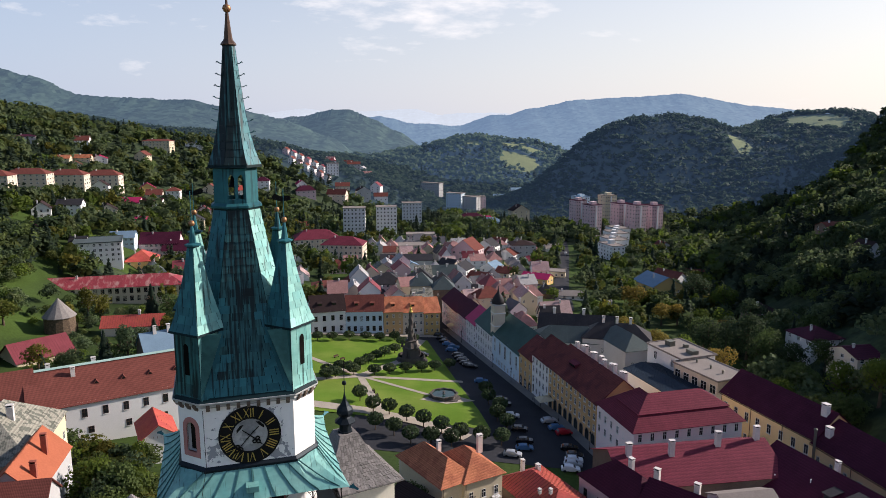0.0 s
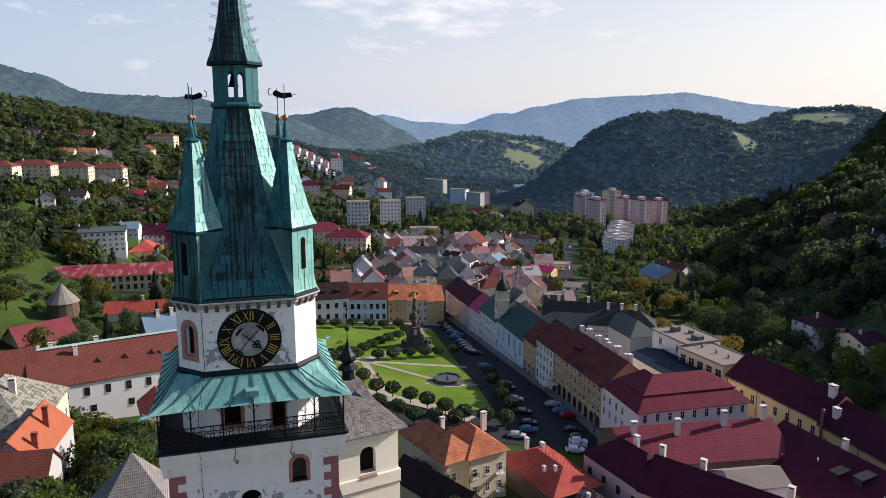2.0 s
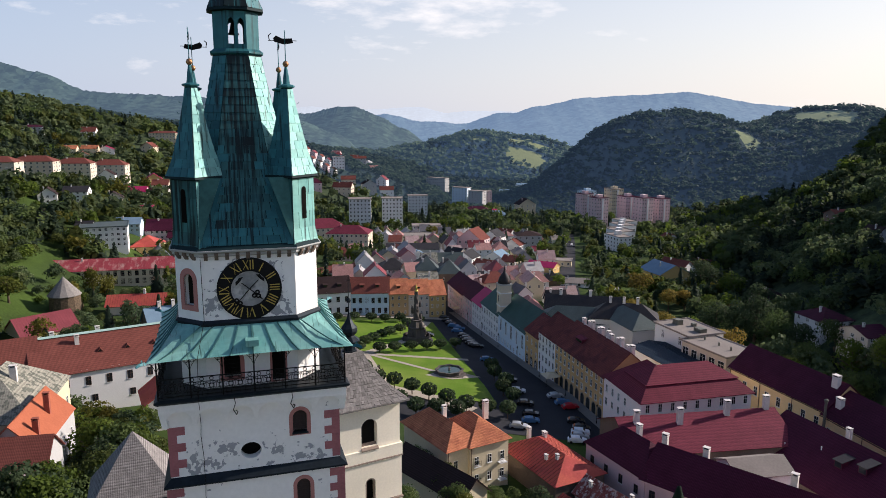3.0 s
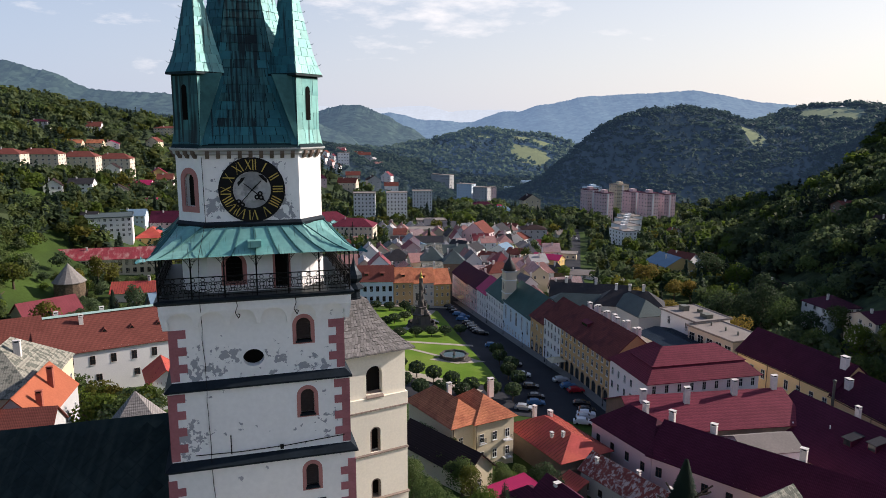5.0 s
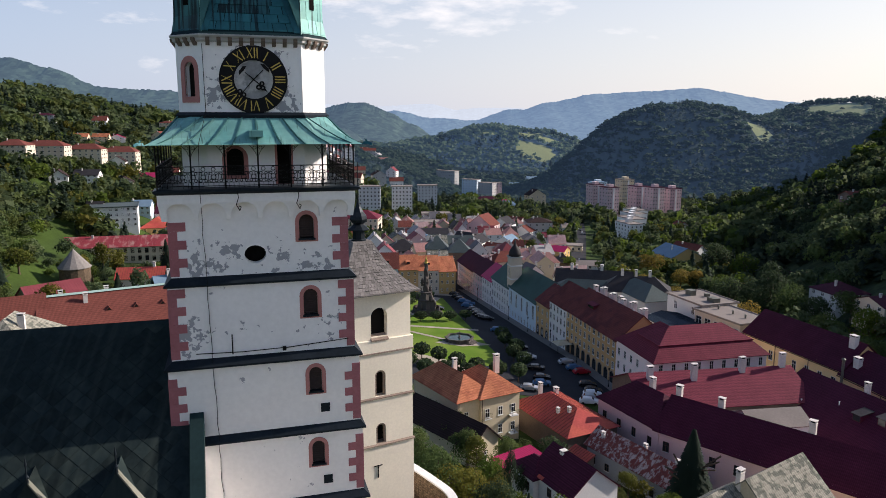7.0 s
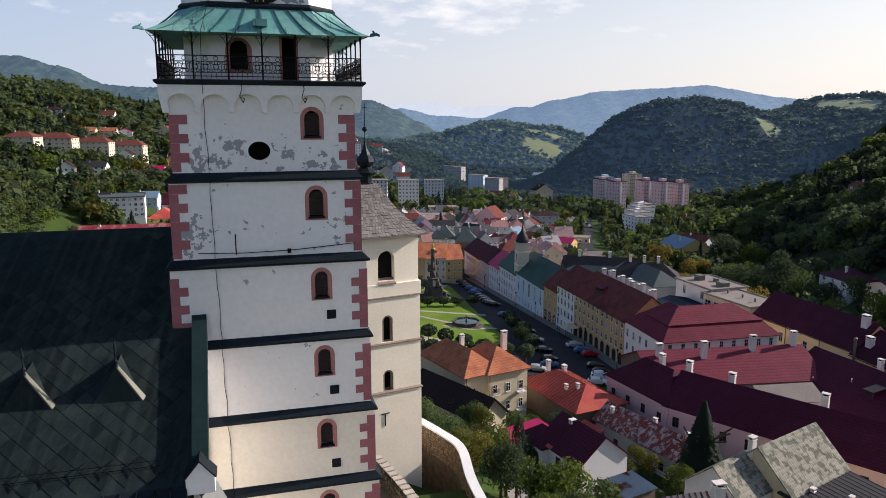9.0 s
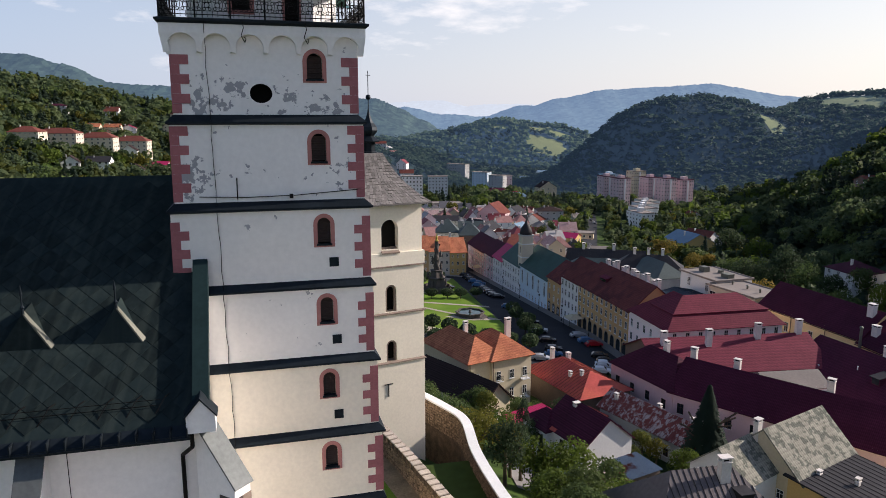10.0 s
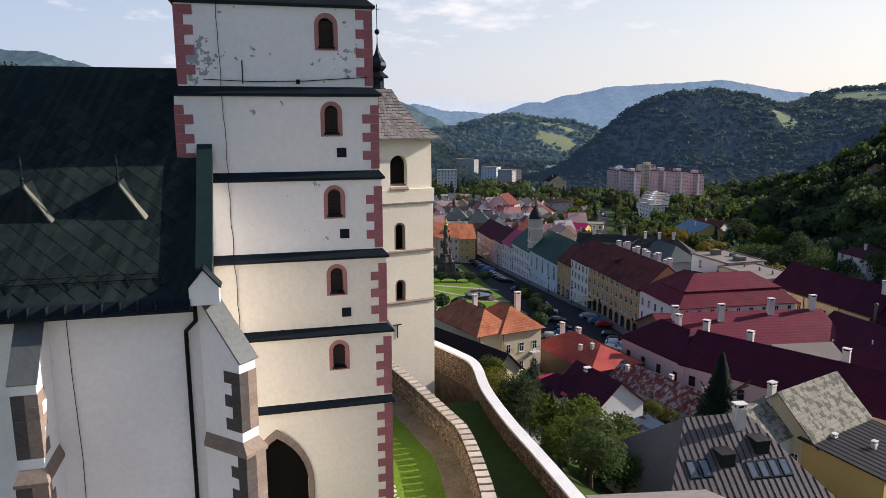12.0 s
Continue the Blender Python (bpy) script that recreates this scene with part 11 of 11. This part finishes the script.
slope_trees = []
for i in range(110):
    x, y = rs.uniform(-220, -168), rs.uniform(215, 352)
    if free_of_houses(x, y):
        h = rs.uniform(7, 14)
        slope_trees.append((x, y, ground_z(x, y) - 0.4, h, h * rs.uniform(0.85, 1.2)))
for i in range(120):
    x, y = rs.uniform(-186, -150), rs.uniform(205, 292)
    if free_of_houses(x, y) or x < -168 and y < 284:
        h = rs.uniform(6, 11)
        slope_trees.append((x, y, ground_z(x, y) - 0.4, h, h * rs.uniform(0.9, 1.25)))
for i in range(130):
    x, y = rs.uniform(-158, -88), rs.uniform(196, 284)
    if free(x, y, 1.0) and not (abs(x + 133.5) < 8 and y < 246):
        h = rs.uniform(3.0, 6.5)
        slope_trees.append((x, y, ground_z(x, y) - 0.4, h, h * rs.uniform(1.0, 1.4)))
forest("garden_trees", slope_trees, [("leaf", 420), ("leaf", 500)], [F_TREE, F_DARK, F_BRIGHT, F_OLIVE, F_FOREST], "dense broadleaf trees on the slope beside the school", "trees")
for i in range(26):
    x, y = rs.uniform(-61, -50), rs.uniform(84, 116)
    h = rs.uniform(7.5, 11.0)
    tree(x, y, h, h * rs.uniform(0.8, 1.1), "leaf", rs.choice([F_TREE, F_BRIGHT, F_DARK, F_OLIVE]), 900, "dense green shrub on the castle slope")


# gardens and street trees
rs = random.Random(31)
garden = []
for i in range(14000):
    y = rs.uniform(190, 660)
    x = rs.uniform(-0.66 * y - 10, 120 + 0.2 * (y - 235))
    if len(garden) >= 1500:
        break
    if -60 < x < 62 and y < 300 or x > 20 and y < 300:
        continue
    dens = 0.9 if x < -60 else 0.22 if -45 < x < 70 and y < 470 else 0.85
    if abs(x - (60 + 0.18 * (y - 340))) < 7 and y > 330:
        continue
    if -172 < x < -100 and 222 < y < 292 and i % 7 or -146 < x < -96 and 200 < y < 246:
        continue
    if rs.random() > dens or not free(x, y, 2.2):
        continue
    kind = "conifer" if rs.random() < 0.2 else "leaf"
    h = rs.uniform(5, 13) * (1.25 if kind == "conifer" else 1)
    garden.append((y + 0.3 * abs(x), x, y, kind, h, h * (rs.uniform(0.8, 1.15) if kind == "leaf" else 0.8)))
garden.sort()
for d, x, y, kind, h, w in garden[:95]:
    tree(x, y, h, w, kind, None, 650)
rest = garden[95:]
forest("garden_trees", [(x, y, ground_z(x, y) - 0.4, h, w) for d, x, y, k, h, w in rest if k == "leaf"], [("leaf", 90), ("leaf", 110)], [F_TREE, F_DARK, F_BRIGHT, F_OLIVE, F_YELLOW, F_FOREST], "broadleaf garden trees among the far houses", "trees")
forest("garden_conifers", [(x, y, ground_z(x, y) - 0.4, h, w) for d, x, y, k, h, w in rest if k == "conifer"], [("conifer", 80), ("conifer", 100)], [F_CONIFER], "dark conifers in the gardens of the far houses", "trees")
